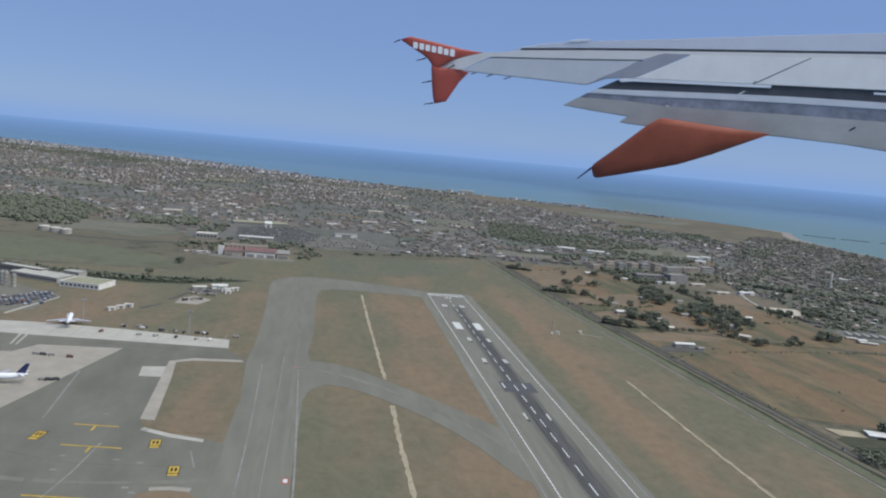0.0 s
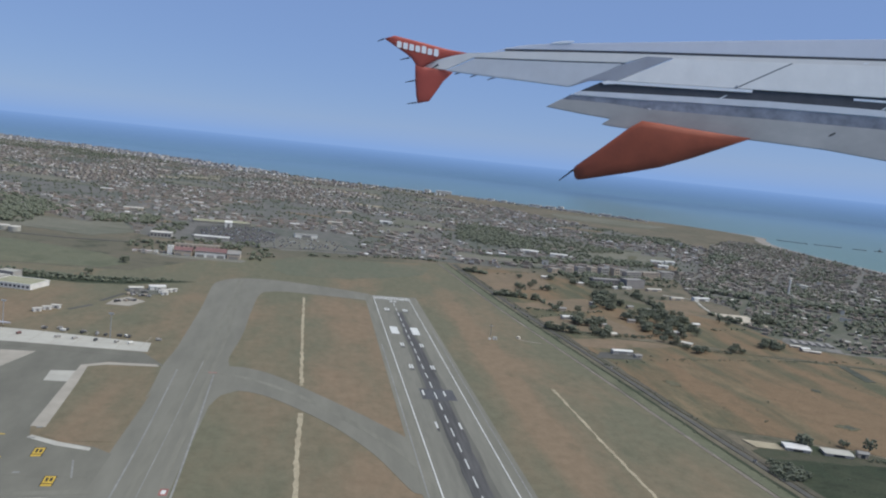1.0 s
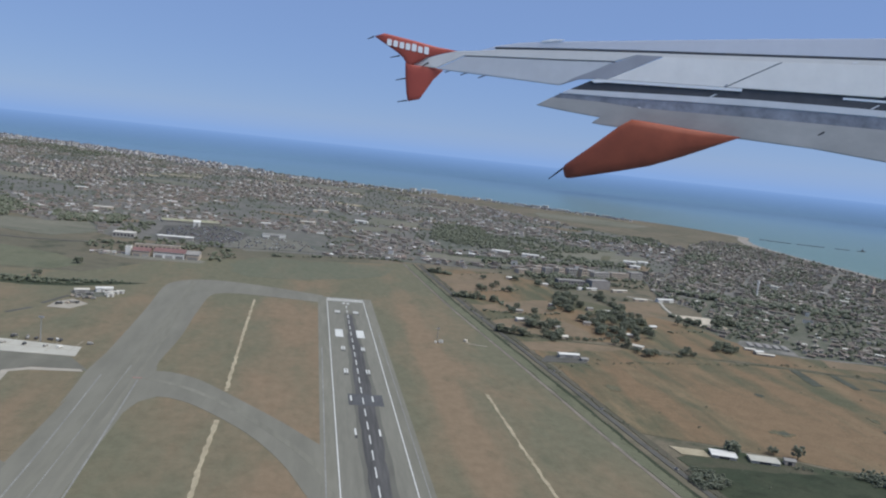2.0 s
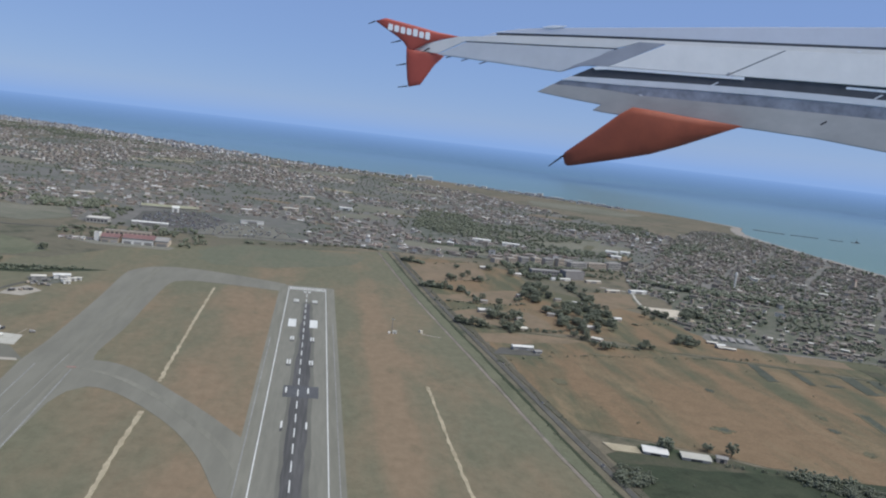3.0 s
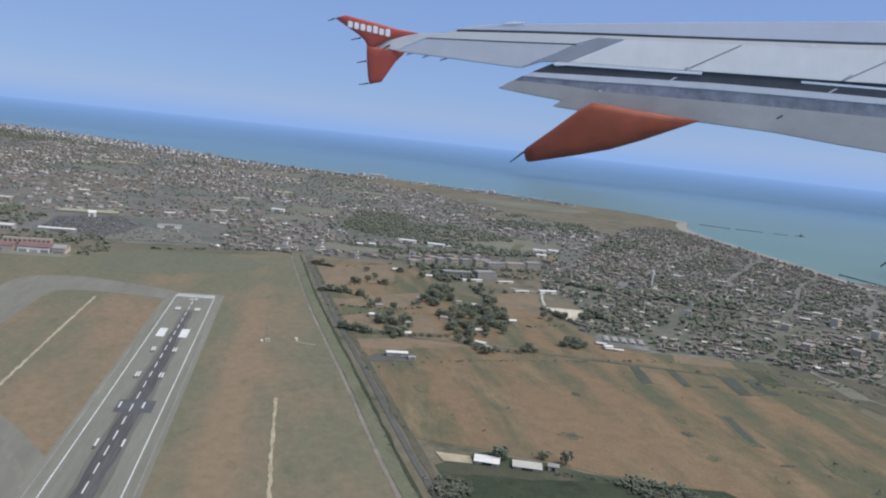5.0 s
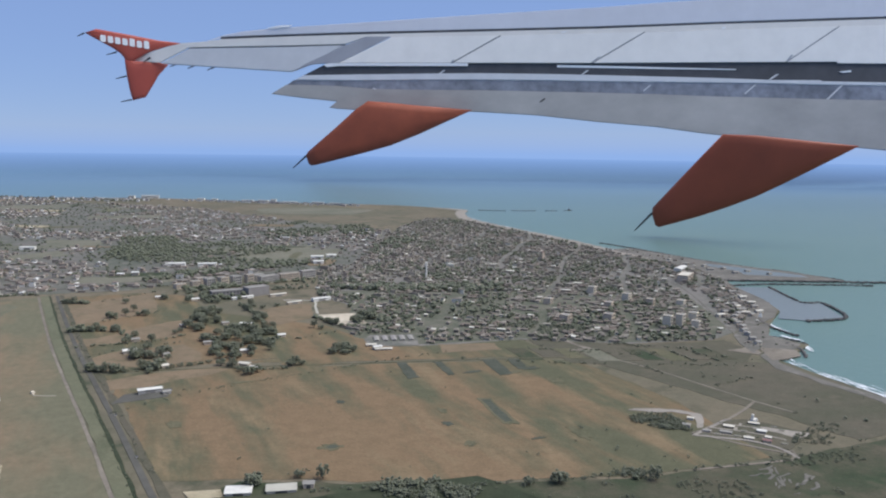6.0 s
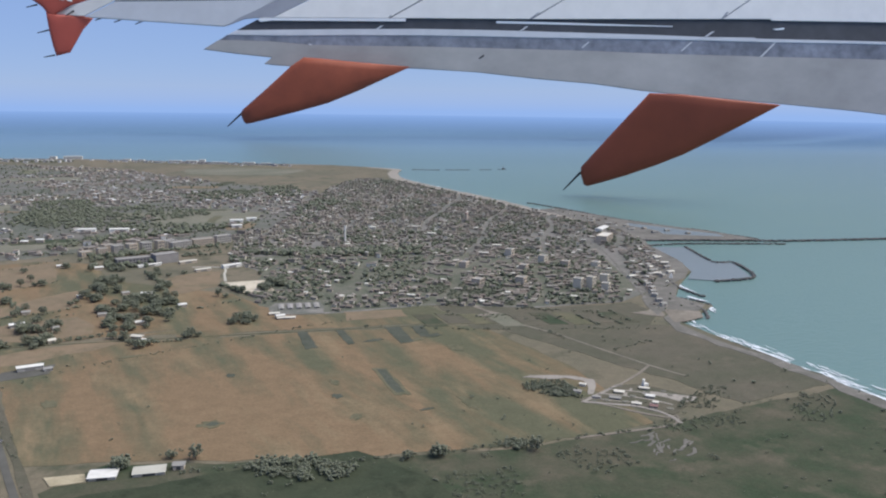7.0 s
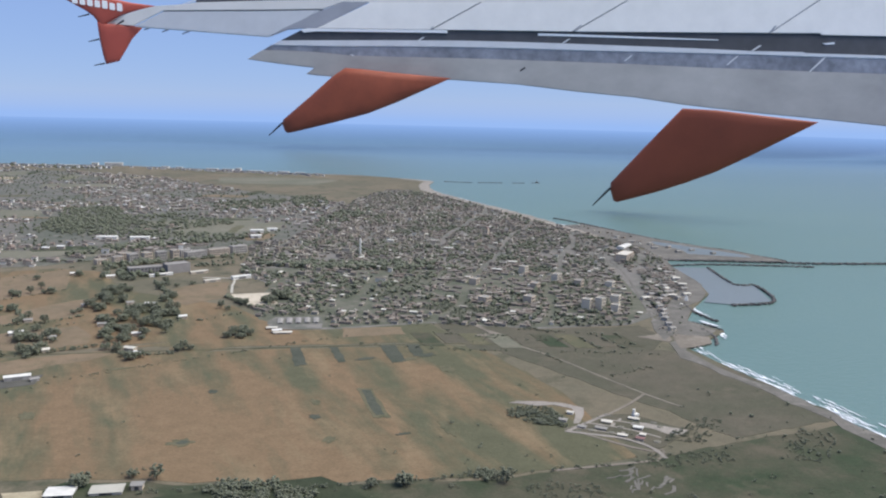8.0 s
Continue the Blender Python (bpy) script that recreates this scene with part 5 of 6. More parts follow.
# taller blocks by the shore
for x, y, w, d, h, key in ((636, 582, 8, 8, 11, "creamwall"), (648, 578, 8, 7, 12, "creamwall"), (676, 592, 9, 8, 9, "creamwall"), (658, 568, 7, 7, 7, "creamwall"), (600, 625, 9, 9, 7, "tanwall"),
                           (669, 752, 9, 8, 9, "creamwall"), (560, 640, 10, 9, 6, "tanwall"), (683, 706, 10, 8, 8, "creamwall"), (690, 674, 9, 8, 7, "tanwall"), (590, 720, 10, 8, 6, "tanwall"),
                           (720, 660, 8, 8, 6, "creamwall"), (640, 680, 10, 8, 6, "tanwall"), (839, 790, 34, 14, 9, "tanwall")):
    flat_building("apartment_block", "cream apartment block near the sea", "apartment block", (x, y, 0.1), random.uniform(-8, 8) + 32, w, d, h, key, "beigeroof" if w > 20 else "greyroof", 4 if w < 20 else 12, max(2, int(h / 2.6)), "shore apartments")
shed("hall", "white hall on the harbour front", (892, 860, 0.2), 35, 34, 10, 5, 1.2, "whitewall", "whiteroof", 6, category="hall")
t = thing("sail_tower", "small white pointed building on the shore", "building", (756, 584, 0.2), 0)
part("wall", tube(bmesh.new(), (0, 0, -0.3), (0, 0, 5), 2.8, 0.5, 4), M["whitewall"], t)

for x, y, w in ((940, 905, 10), (952, 880, 8), (936, 850, 9), (960, 850, 8), (975, 820, 7), (948, 815, 8), (985, 790, 6), (930, 930, 9), (948, 950, 8), (742, 600, 9), (760, 615, 10), (775, 640, 8), (735, 612, 7), (752, 600, 8), (712, 575, 6), (690, 540, 6), (700, 552, 7), (682, 528, 6), (718, 600, 8), (728, 590, 7), (750, 590, 6), (770, 600, 8), (786, 622, 7), (800, 640, 8), (815, 668, 9), (830, 700, 8), (845, 730, 8), (768, 628, 7), (672, 512, 5), (664, 498, 5), (708, 566, 6)):
    shed("harbour_shed", "small low building on the harbour front", (x, y, 0.5), random.uniform(-30, 40), w, 5, 2.4, 0.7, random.choice(("tanwall", "greywall", "creamwall")), random.choice(("greyroof", "beigeroof", "greyroof")), 2, "harbour sheds", "building")

# seaside hotel and far white blocks
flat_building("seaside_hotel", "long white seaside hotel with rows of windows", "hotel", (336, 2580, 0.1), -10, 50, 16, 9, "whitewall", "whiteroof", 16, 3)
for x, y, w, h in ((470, 2470, 22, 6), (505, 2440, 18, 6), (585, 2360, 34, 7), (625, 2330, 30, 8), (690, 2280, 40, 6), (760, 2230, 34, 7), (800, 2200, 26, 6), (285, 2600, 18, 9), (220, 2560, 40, 5), (650, 2310, 16, 12)):
    flat_building("beach_club", "low white building on the far shore", "building", (x, y, 0.1), -28, w, 10, h * 0.85, "whitewall", "whiteroof", int(w / 4), 2, "far shore buildings")

# hangars beyond the taxiway
for x, w, d, h, wall, roof, label in ((-188, 17, 22, 5.0, "tanwall", "redroof", "small tan hangar with weathered red roof"), (-161, 30, 26, 5.6, "whitewall", "redroof", "wide hangar with red sheet roof and white front"),
                                      (-138, 13, 22, 5.2, "tanwall", "greyroof", "tan workshop beside the hangars")):
    t = thing("hangar", label, "hangar", (x, 838 + d / 2 + (x + 188) * 0.04, 0.15), 2, "hangars")
    part("wall", shape((-w / 2, w / 2, -d / 2, d / 2, -0.3, h)), M[wall], t)
    part("roof", gable(bmesh.new(), -w / 2, w / 2, -d / 2, d / 2, h, 2.8, 0.4), M[roof], t, "weathered sheet roof")
    part("parapet", shape((-w / 2, w / 2, -d / 2 - 0.3, -d / 2 - 0.02, h - 0.8, h + 0.5)), M["greyroof"], t)
    n = max(1, int(w / 8))
    for k in range(n):
        cx = -w / 2 + (k + 0.5) * w / n
        part("door", shape((cx - 0.36 * w / n, cx + 0.36 * w / n, -d / 2 - 0.12, -d / 2 + 0.05, 0, h * 0.5)), M["greywall"] if k % 2 else M["greyroof"], t, "wide hangar door")
flat_building("hangar_annex", "low tan annex behind the hangars", "building", (-180, 884, 0.1), 6, 46, 6, 6.0, "tanwall", "greyroof", 10, 1)
flat_building("hangar_annex", "narrow white tower beside the hangars", "building", (-201, 846, 0.1), 2, 5, 9, 8, "whitewall", "greyroof")
for k in range(14):
    shed("site_cabin", "small cabin or crate beside the hangars", (-236 + k * 2.6 + random.uniform(-2, 2), 846 + random.uniform(-12, 8), 0.12), random.uniform(-30, 30), random.uniform(2, 5), 2.2, 1.6, 0.4, random.choice(("whitewall", "greywall", "tanwall")), random.choice(("whiteroof", "greyroof", "redroof")), 1, "hangar clutter", "cabin")
flat_building("hangar", "flat beige-roofed hall beside the hangars", "hangar", (-234, 972, 0.1), 4, 24, 18, 5, "greywall", "beigeroof", 6, 1)
shed("warehouse", "long white-roofed store in the yard", (-178, 980, 0.15), 2, 40, 7, 4, 1.0, "greywall", "whiteroof", 8, category="warehouse")
shed("warehouse", "long olive-roofed hall behind the yard", (-190, 1166, 0.15), 10, 76, 26, 2.6, 0.9, "blockwall", "greenroof", 8, category="warehouse")
shed("warehouse", "small white gabled store", (-176, 1128, 0.15), 10, 9, 9, 6, 2.5, "whitewall", "whiteroof", 1, category="warehouse")
shed("warehouse", "grey store in the vehicle yard", (-70, 1085, 0.15), 10, 30, 10, 4, 1.0, "whitewall", "greyroof", 4, category="warehouse")
for x, y, w in ((-325, 1238, 34), (-487, 2305, 46), (-10, 1514, 36), (-30, 1292, 32), (-438, 1534, 26), (-547, 1730, 46), (-90, 1216, 18), (-260, 1420, 20)):
    shed("warehouse", "long pale-roofed warehouse among houses", (x, y, 0.1), 12, w * 0.8, 9, 3.6, 0.8, "tanwall", "beigeroof" if w > 30 else "whiteroof", int(w / 6), "warehouses", "warehouse")
for x, y in ((-402, 930), (-388, 922), (-375, 916)):
    t = thing("storage_tank", "round pale storage tank", "tank", (x, y, 0.1), 0, "storage tanks")
    part("shell", tube(bmesh.new(), (0, 0, -0.3), (0, 0, 5), 6, 6, 20), M["concrete2"], t)
    part("cover", tube(bmesh.new(), (0, 0, 5), (0, 0, 5.8), 6.1, 1, 20), M["beigeroof"], t)

# terminal and the towers beside it
flat_building("terminal_building", "long low terminal with pale flat roof and dark glass band", "terminal", (-309, 652, 0.1), -24, 44, 20, 3.4, "greywall", "concrete2", 20, 1)
flat_building("terminal_building", "low hall with olive roof and white end wall", "building", (-270, 632, 0.1), -14, 31, 24, 3.6, "whitewall", "greenroof", 9, 1)
flat_building("terminal_building", "low white-roofed annex of the terminal", "building", (-289, 664, 0.1), -20, 14, 10, 4.6, "greywall", "concrete2", 5, 1)
flat_building("terminal_building", "narrow dark wing behind the terminal", "building", (-330, 672, 0.1), -24, 40, 8, 4.4, "greyroof", "concrete2", 14, 1)
for x, y, h in ((-326, 618, 9.5), (-321, 612, 10.5), (-315, 610, 9)):
    t = thing("silo", "slim pale banded silo beside the terminal", "silo", (x, y, 0.1), 0, "silos")
    part("shell", tube(bmesh.new(), (0, 0, -0.3), (0, 0, h), 1.7, 1.7, 16), M["concrete2"], t)
    part("cap", tube(bmesh.new(), (0, 0, h), (0, 0, h + 0.8), 1.8, 0.7, 16), M["greyroof"], t)
    for k in range(3):
        part("band", tube(bmesh.new(), (0, 0, h * (0.25 + 0.25 * k)), (0, 0, h * (0.25 + 0.25 * k) + 0.7), 1.76, 1.76, 16), M["greyroof"], t, "dark band")
shed("airfield_shed", "white vehicle shed on the airfield", (-176, 655, 0.15), 20, 12, 6, 3, 0.8, "whitewall", "whiteroof", 3)
shed("airfield_shed", "low shed on the service yard", (-190, 645, 0.15), 20, 10, 5, 2.6, 0.8, "greywall", "beigeroof", 2)
for x, y in ((-174, 653), (-167, 637), (-166, 648), (-163, 652), (-170, 643), (-228, 560), (-224, 566), (-232, 553)):
    shed("container_cabin", "small pale site cabin", (x, y, 0.15), random.uniform(-20, 40), 5, 2.5, 2.2, 0.3, "whitewall", "beigeroof", 1, "site cabins", "cabin")
for x, y in ((-238, 512), (-172, 497)):
    t = thing("light_mast", "tall thin apron floodlight mast", "mast", (x, y, 0.1), 0, "floodlight masts")
    part("pole", tube(bmesh.new(), (0, 0, -0.3), (0, 0, 15), 0.3, 0.18, 8), M["steel"], t)
    part("lamp_head", shape((-1.4, 1.4, -0.4, 0.4, 14.6, 15.3)), M["steel"], t)

# water works near the coast
ground_piece("yard", slab(bmesh.new(), ragged([(456, 344), (493, 357), (507, 350), (524, 320), (510, 312), (490, 304), (479, 324)], 3.0, 1.0), -0.3, 0.27), M["marsh"], "rough compound of a water works", "yard")
ground_piece("yard", slab(bmesh.new(), ragged([(447, 395), (454, 390), (461, 384), (471, 383), (478, 373), (473, 361), (466, 352), (470, 351), (480, 362), (486, 371), (478, 384), (469, 390), (454, 396)], 3.0, 0.7), -0.3, 0.28), M["shell"], "pale bare spoil ground", "yard")
ground_piece("yard", slab(bmesh.new(), ragged([(500, 342), (514, 329), (522, 319), (517, 315), (508, 317), (504, 328), (496, 338)], 2.5, 0.7), -0.3, 0.29), M["shell"], "pale gravel strip at the works", "yard")
for way, wide in (([(455, 343), (474, 350), (494, 357)], 2.4), ([(455, 344), (468, 333), (479, 324), (485, 312), (486, 303), (484, 293)], 2.6), ([(474, 350), (486, 338), (495, 326), (500, 316)], 1.6), ([(463, 347), (472, 338), (480, 330)], 1.2), ([(484, 353), (497, 341), (508, 326)], 1.4)):
    ground_piece("path", ribbon(way, wide, -0.2, 0.3 + wide * 0.004, 0.25, 3.0), M["shell"], "pale gravel drive at the works", "path")
for k in range(26):
    x, y = random.uniform(458, 518), random.uniform(308, 356)
    if inside((x, y), [(456, 344), (493, 357), (507, 350), (524, 320), (510, 312), (490, 304), (479, 324)]):
        n, a = random.uniform(1.2, 3.2), random.choice((-0.84, 0.73))
        ground_piece("basin_bed", ribbon([(x - n * math.cos(a), y - n * math.sin(a)), (x, y), (x + n * math.cos(a), y + n * math.sin(a))], random.uniform(1.0, 2.2), -0.2, 0.31 + 0.001 * k, 0.1, 2.0), M[random.choice(("pond", "spit", "town", "shell"))], "narrow settling bed at the works", "basin")
for k in range(22):
    x, y, a = random.uniform(444, 470), random.uniform(258, 290), random.uniform(-0.5, 0.9)
    n = random.uniform(2, 6)
    ground_piece("bare_scrape", ribbon([(x - n * math.cos(a), y - n * math.sin(a)), (x + random.uniform(-1, 1), y + random.uniform(-1, 1)), (x + n * math.cos(a + 0.3), y + n * math.sin(a + 0.3))], random.uniform(0.6, 1.6), -0.2, 0.27 + 0.001 * k, 0.4, 2.0), M["spit"], "pale bare scrape in the scrub", "ground")
for x, y, w, d, h, wall, key in ((496, 331, 7, 4, 2.4, "greywall", "whiteroof"), (476, 339, 9, 4, 1.5, "greywall", "greyroof"), (485, 346, 8, 4, 1.6, "tanwall", "greyroof"), (467, 345, 6, 3, 1.5, "greywall", "greyroof"), (487, 318, 6, 4, 2.0, "tanwall", "redroof"),
                                 (481, 326, 7, 3, 1.6, "greywall", "beigeroof"), (503, 344, 8, 3, 1.6, "greywall", "greyroof"), (492, 322, 4, 3, 1.8, "greywall", "greyroof"), (462, 357, 6, 4, 2.4, "greywall", "greyroof"), (473, 366, 5, 3, 2.0, "whitewall", "beigeroof")):
    shed("works_building", "small works building on a paved compound", (x, y, 0.27), -48, w * 0.7, d * 0.7, h * 0.6, 0.3, wall, "beigeroof" if key == "greyroof" and x > 480 else key, 0, "works buildings", "building")
for x, y in ((470, 339), (478, 332), (488, 337), (500, 337), (510, 329), (494, 312)):
    t = thing("settling_tank", "round open concrete settling tank", "tank", (x, y, 0.27), 0, "settling tanks")
    part("rim", tube(bmesh.new(), (0, 0, -0.2), (0, 0, 0.3), 1.9, 1.9, 16), M["concrete"], t)
    part("liquid", tube(bmesh.new(), (0, 0, 0.3), (0, 0, 0.36), 1.7, 1.7, 16), M["asphalt2"], t, "dark water")
t = thing("water_tank_tower", "small white tower at the water works", "tower", (506, 348, 0.27))
part("shaft", tube(bmesh.new(), (0, 0, -0.3), (0, 0, 4.5), 1.0, 0.8, 10), M["whitewall"], t)
part("base", shape((-0.6, 3.2, -1.2, 1.2, -0.3, 1.6)), M["whitewall"], t)


# ---- houses ----
def house_proto(w, d, h, rise):
    t = thing("house", "small plastered house with tiled roof and garden", "house", (0, 0, -50), 0, "houses at the town edge")
    part("wall", shape((-w / 2, w / 2, -d / 2, d / 2, -0.3, h)), M["wall_one"], t)
    part("roof", gable(bmesh.new(), -w / 2, w / 2, -d / 2, d / 2, h, rise, 0.35) if rise else shape((-w / 2 - 0.2, w / 2 + 0.2, -d / 2 - 0.2, d / 2 + 0.2, h, h + 0.35)), M["roof_one"], t)
    part("door", shape((-0.35, 0.35, -d / 2 - 0.05, -d / 2 + 0.05, 0, 1.2)), M["glass"], t)
    for k in (-1, 1):
        part("window", shape((k * w * 0.3 - 0.4, k * w * 0.3 + 0.4, -d / 2 - 0.05, -d / 2 + 0.05, h * 0.45, h * 0.75)), M["glass"], t)
    if rise:
        part("chimney", shape((w * 0.2, w * 0.2 + 0.5, 0.3, 0.8, h, h + rise + 0.5)), M["wall_one"], t)
    return t


class Heap:
    """Many boxes, roofs or clumps gathered as plain vertex and face arrays."""

    def __init__(self):
        self.v, self.f, self.m, self.n = [], [], [], 0

    def add(self, verts, faces, slot):
        self.v.extend(verts)
        self.f.extend([tuple(i + self.n for i in f) for f in faces])
        self.m.extend([slot] * len(faces))
        self.n += len(verts)

    def link(self, name, mats, label, category):
        me = bpy.data.meshes.new(name)
        me.from_pydata(self.v, [], self.f)
        for m in mats:
            me.materials.append(m)
        me.polygons.foreach_set("material_index", self.m)
        me.update()
        return tagged(new(name, me), label, category, kind="stuff")


def heap_house(hp, x, y, turn, w, d, h, rise, slot=0):
    c, s = math.cos(turn), math.sin(turn)
    put = lambda px, py, pz: (x + px * c - py * s, y + px * s + py * c, pz)
    a, b = w / 2, d / 2
    hp.add([put(*p) for p in ((-a, -b, 0), (a, -b, 0), (a, b, 0), (-a, b, 0), (-a, -b, h), (a, -b, h), (a, b, h), (-a, b, h))], [(0, 1, 5, 4), (1, 2, 6, 5), (2, 3, 7, 6), (3, 0, 4, 7)], slot)
    a, b = a + 0.3, b + 0.3
    if rise > 0:
        hp.add([put(*p) for p in ((-a, -b, h), (a, -b, h), (a, b, h), (-a, b, h), (-a, 0, h + rise), (a, 0, h + rise))], [(0, 1, 5, 4), (2, 3, 4, 5), (1, 2, 5), (3, 0, 4)], slot + 1)
    else:
        hp.add([put(*p) for p in ((-a, -b, h), (a, -b, h), (a, b, h), (-a, b, h), (-a, -b, h + 0.4), (a, -b, h + 0.4), (a, b, h + 0.4), (-a, b, h + 0.4))],
               [(4, 5, 6, 7), (0, 1, 5, 4), (1, 2, 6, 5), (2, 3, 7, 6), (3, 0, 4, 7)], slot + 1)


BLOB = bmesh.new()
bmesh.ops.create_icosphere(BLOB, subdivisions=1, radius=1.0)
BLOB_V, BLOB_F = [tuple(v.co) for v in BLOB.verts], [tuple(v.index for v in f.verts) for f in BLOB.faces]
BLOB.free()


def heap_tree(hp, x, y, r, lumps=4, base=0.0):
    """A crown of clumps; in the open fields of more and smaller ones."""
    small = y < 640 and x < 560
    for _ in range(lumps * 3 if small else lumps):
        k = r * (random.uniform(0.2, 0.42) if small else random.uniform(0.45, 0.8))
        wide = 0.95 if small else 0.6
        ox, oy, oz = x + random.uniform(-wide, wide) * r, y + random.uniform(-wide, wide) * r, base + r * random.uniform(0.2 if small else 0.5, 1.25)
        hp.add([(ox + vx * k * random.uniform(0.7, 1.3), oy + vy * k * random.uniform(0.7, 1.3), max(-0.2, oz + vz * k * random.uniform(0.6, 1.0))) for vx, vy, vz in BLOB_V], BLOB_F, 0)


PROTOS = [house_proto(*p) for p in ((5.2, 3.4, 1.9, 0.8), (4.4, 3.5, 2.7, 0.7), (5.6, 3.6, 2.2, 0), (3.8, 3.2, 1.9, 0.7), (6.8, 3.3, 1.8, 0.6))]
NO_HOUSE = [[(p[0], p[1]) for p in FIELDS[i][0]] for i in (0, 1, 2, 6, 7, 8, 9, *range(14, len(FIELDS)))]
NO_HOUSE.append([(345, 655), (405, 645), (396, 592), (342, 604)])
NO_HOUSE.append([(338, 760), (388, 745), (378, 688), (336, 706)])
NO_HOUSE.append([(632, 478), (644, 470), (705, 571), (794, 721), (839, 826), (823, 830), (779, 729), (690, 579)])
NO_HOUSE.append([(160, 1240), (203, 1497), (284, 1505), (300, 1290), (289, 1206), (416, 1122), (405, 1063), (284, 1127), (181, 1200)])
near_houses, town_heap, tree_heap, suburb_heap, resort_heap = [], Heap(), Heap(), Heap(), Heap()


def free(x, y):
    return not any(inside((x, y), f) for f in NO_HOUSE)


def cell(x, y, scale, off=0.0):
    return noise.noise(Vector((x * scale + off, y * scale - off, off * 0.37)))


ang = radians(-38)
ca, sa = math.cos(ang), math.sin(ang)
for i in range(-88, 225):
    for j in range(-102, 160):
        if i % 14 == 0 or j % 9 == 0:
            continue
        gx, gy = i * 6.5 + random.uniform(-1.8, 1.8), j * 5.5 + random.uniform(-1.4, 1.4)
        gx, gy = gx + 22 * noise.noise(Vector((gx * 0.006, gy * 0.006, 3))), gy + 22 * noise.noise(Vector((gx * 0.006, gy * 0.006, 8)))
        x, y = 600 + gx * ca - gy * sa, 900 + gx * sa + gy * ca
        if not inside((x, y), TOWN) or not free(x, y):
            continue
        dens, grove = cell(x, y, 0.006, 3), cell(x, y, 0.017, 21)
        roll = random.random()
        turn = ang + random.choice((0, 0, math.pi / 2)) + random.uniform(-0.12, 0.12)
        if dens < -0.55 or (grove < -0.42 and roll < 0.5):
            continue
        if roll < 0.20 - dens * 0.35 + max(0, grove - 0.1) * 1.3:
            heap_tree(tree_heap, x, y, random.uniform(1.3, 3.2), 4)
        elif roll < (0.84 if y > 820 else 0.75):
            if y < 668 and len(near_houses) < 290:
                near_houses.append((x, y, turn))
            else:
                tall = y > 760 and random.random() < 0.2
                long_row = random.random() < 0.10
                heap_house(town_heap, x, y, turn, random.uniform(7, 11) if long_row else random.uniform(2.6, 6.2), random.uniform(2.4, 4), random.uniform(2.8, 5.0) if tall else random.uniform(1.1, 2.3), random.choice((0, 0, 0.6, 0.8)))
            if random.random() < 0.45:
                heap_tree(tree_heap, x + random.uniform(-3.6, 3.6), y - random.uniform(2.0, 3.6), random.uniform(0.7, 1.7), 3)
for k, (x, y, turn) in enumerate(near_houses):
    copy_thing(PROTOS[k % 5], pose(x, y, 0.1, 0, 0, math.degrees(turn)))
for t in PROTOS:
    for o in (*t.children_recursive, t):
        bpy.data.objects.remove(o)
SHORE = [(690, 562), (735, 566), (770, 590), (800, 640), (846, 715), (893, 780), (925, 850), (905, 860), (850, 780), (790, 680), (730, 600)]
for _ in range(420):
    x, y = random.uniform(660, 1000), random.uniform(470, 1080)
    if inside((x, y), SHORE) or (y > 850 and inside((x, y), [(930, 870), (948, 950), (958, 1085), (980, 1085), (988, 1000), (976, 930), (950, 860)])):
        heap_house(town_heap, x, y, radians(55) + random.uniform(-0.3, 0.3), random.uniform(2.2, 7), random.uniform(2, 3.6), random.uniform(0.9, 2.2), random.choice((0, 0, 0.5)))
        if random.random() < 0.5:
            heap_tree(tree_heap, x + random.uniform(-5, 5), y + random.uniform(-5, 5), random.uniform(0.7, 1.6), 3)
for _ in range(90):
    x, y = random.uniform(636, 760), random.uniform(478, 600)
    if inside((x, y), [(642, 486), (664, 476), (698, 492), (702, 524), (744, 564), (728, 584), (690, 556)]):
        if random.random() < 0.4:
            heap_house(town_heap, x, y, radians(50) + random.uniform(-0.5, 0.5), random.uniform(1.5, 4.5), random.uniform(1.4, 2.6), random.uniform(0.7, 1.4), random.choice((0, 0.4)))
        else:
            heap_tree(tree_heap, x, y, random.uniform(0.5, 1.3), 3)
town_heap.link("town_houses", (M["town_walls"], M["town_roofs"]), "dense town of tan and grey houses", "houses")

for _ in range(44000):
    x, y = random.uniform(-1700, 700), random.uniform(940, 3300)
    if not inside((x, y), SUBURB) or not free(x, y) or (-262 < x < -5 and 860 < y < 1160):
        continue
    dens = cell(x, y, 0.0045, 11) + 0.5 * cell(x, y, 0.013, 5)
    if dens > -0.10 and random.random() < 0.66:
        tall = random.random() < 0.12
        heap_house(suburb_heap, x, y, radians(-14) + cell(x, y, 0.002, 9) * 0.9 + random.choice((0, math.pi / 2)), random.uniform(4.5, 9), random.uniform(4, 6), random.uniform(3.5, 5.5) if tall else random.uniform(1.6, 2.8), random.choice((0, 0.8, 1.0)))
    elif random.random() < (0.62 if dens > -0.30 else 0.36):
        heap_tree(tree_heap, x, y, random.uniform(1.1, 2.7), 3)
suburb_heap.link("suburb_houses", (M["walls"], M["roofs"]), "sprawling suburb of low houses and gardens", "houses")

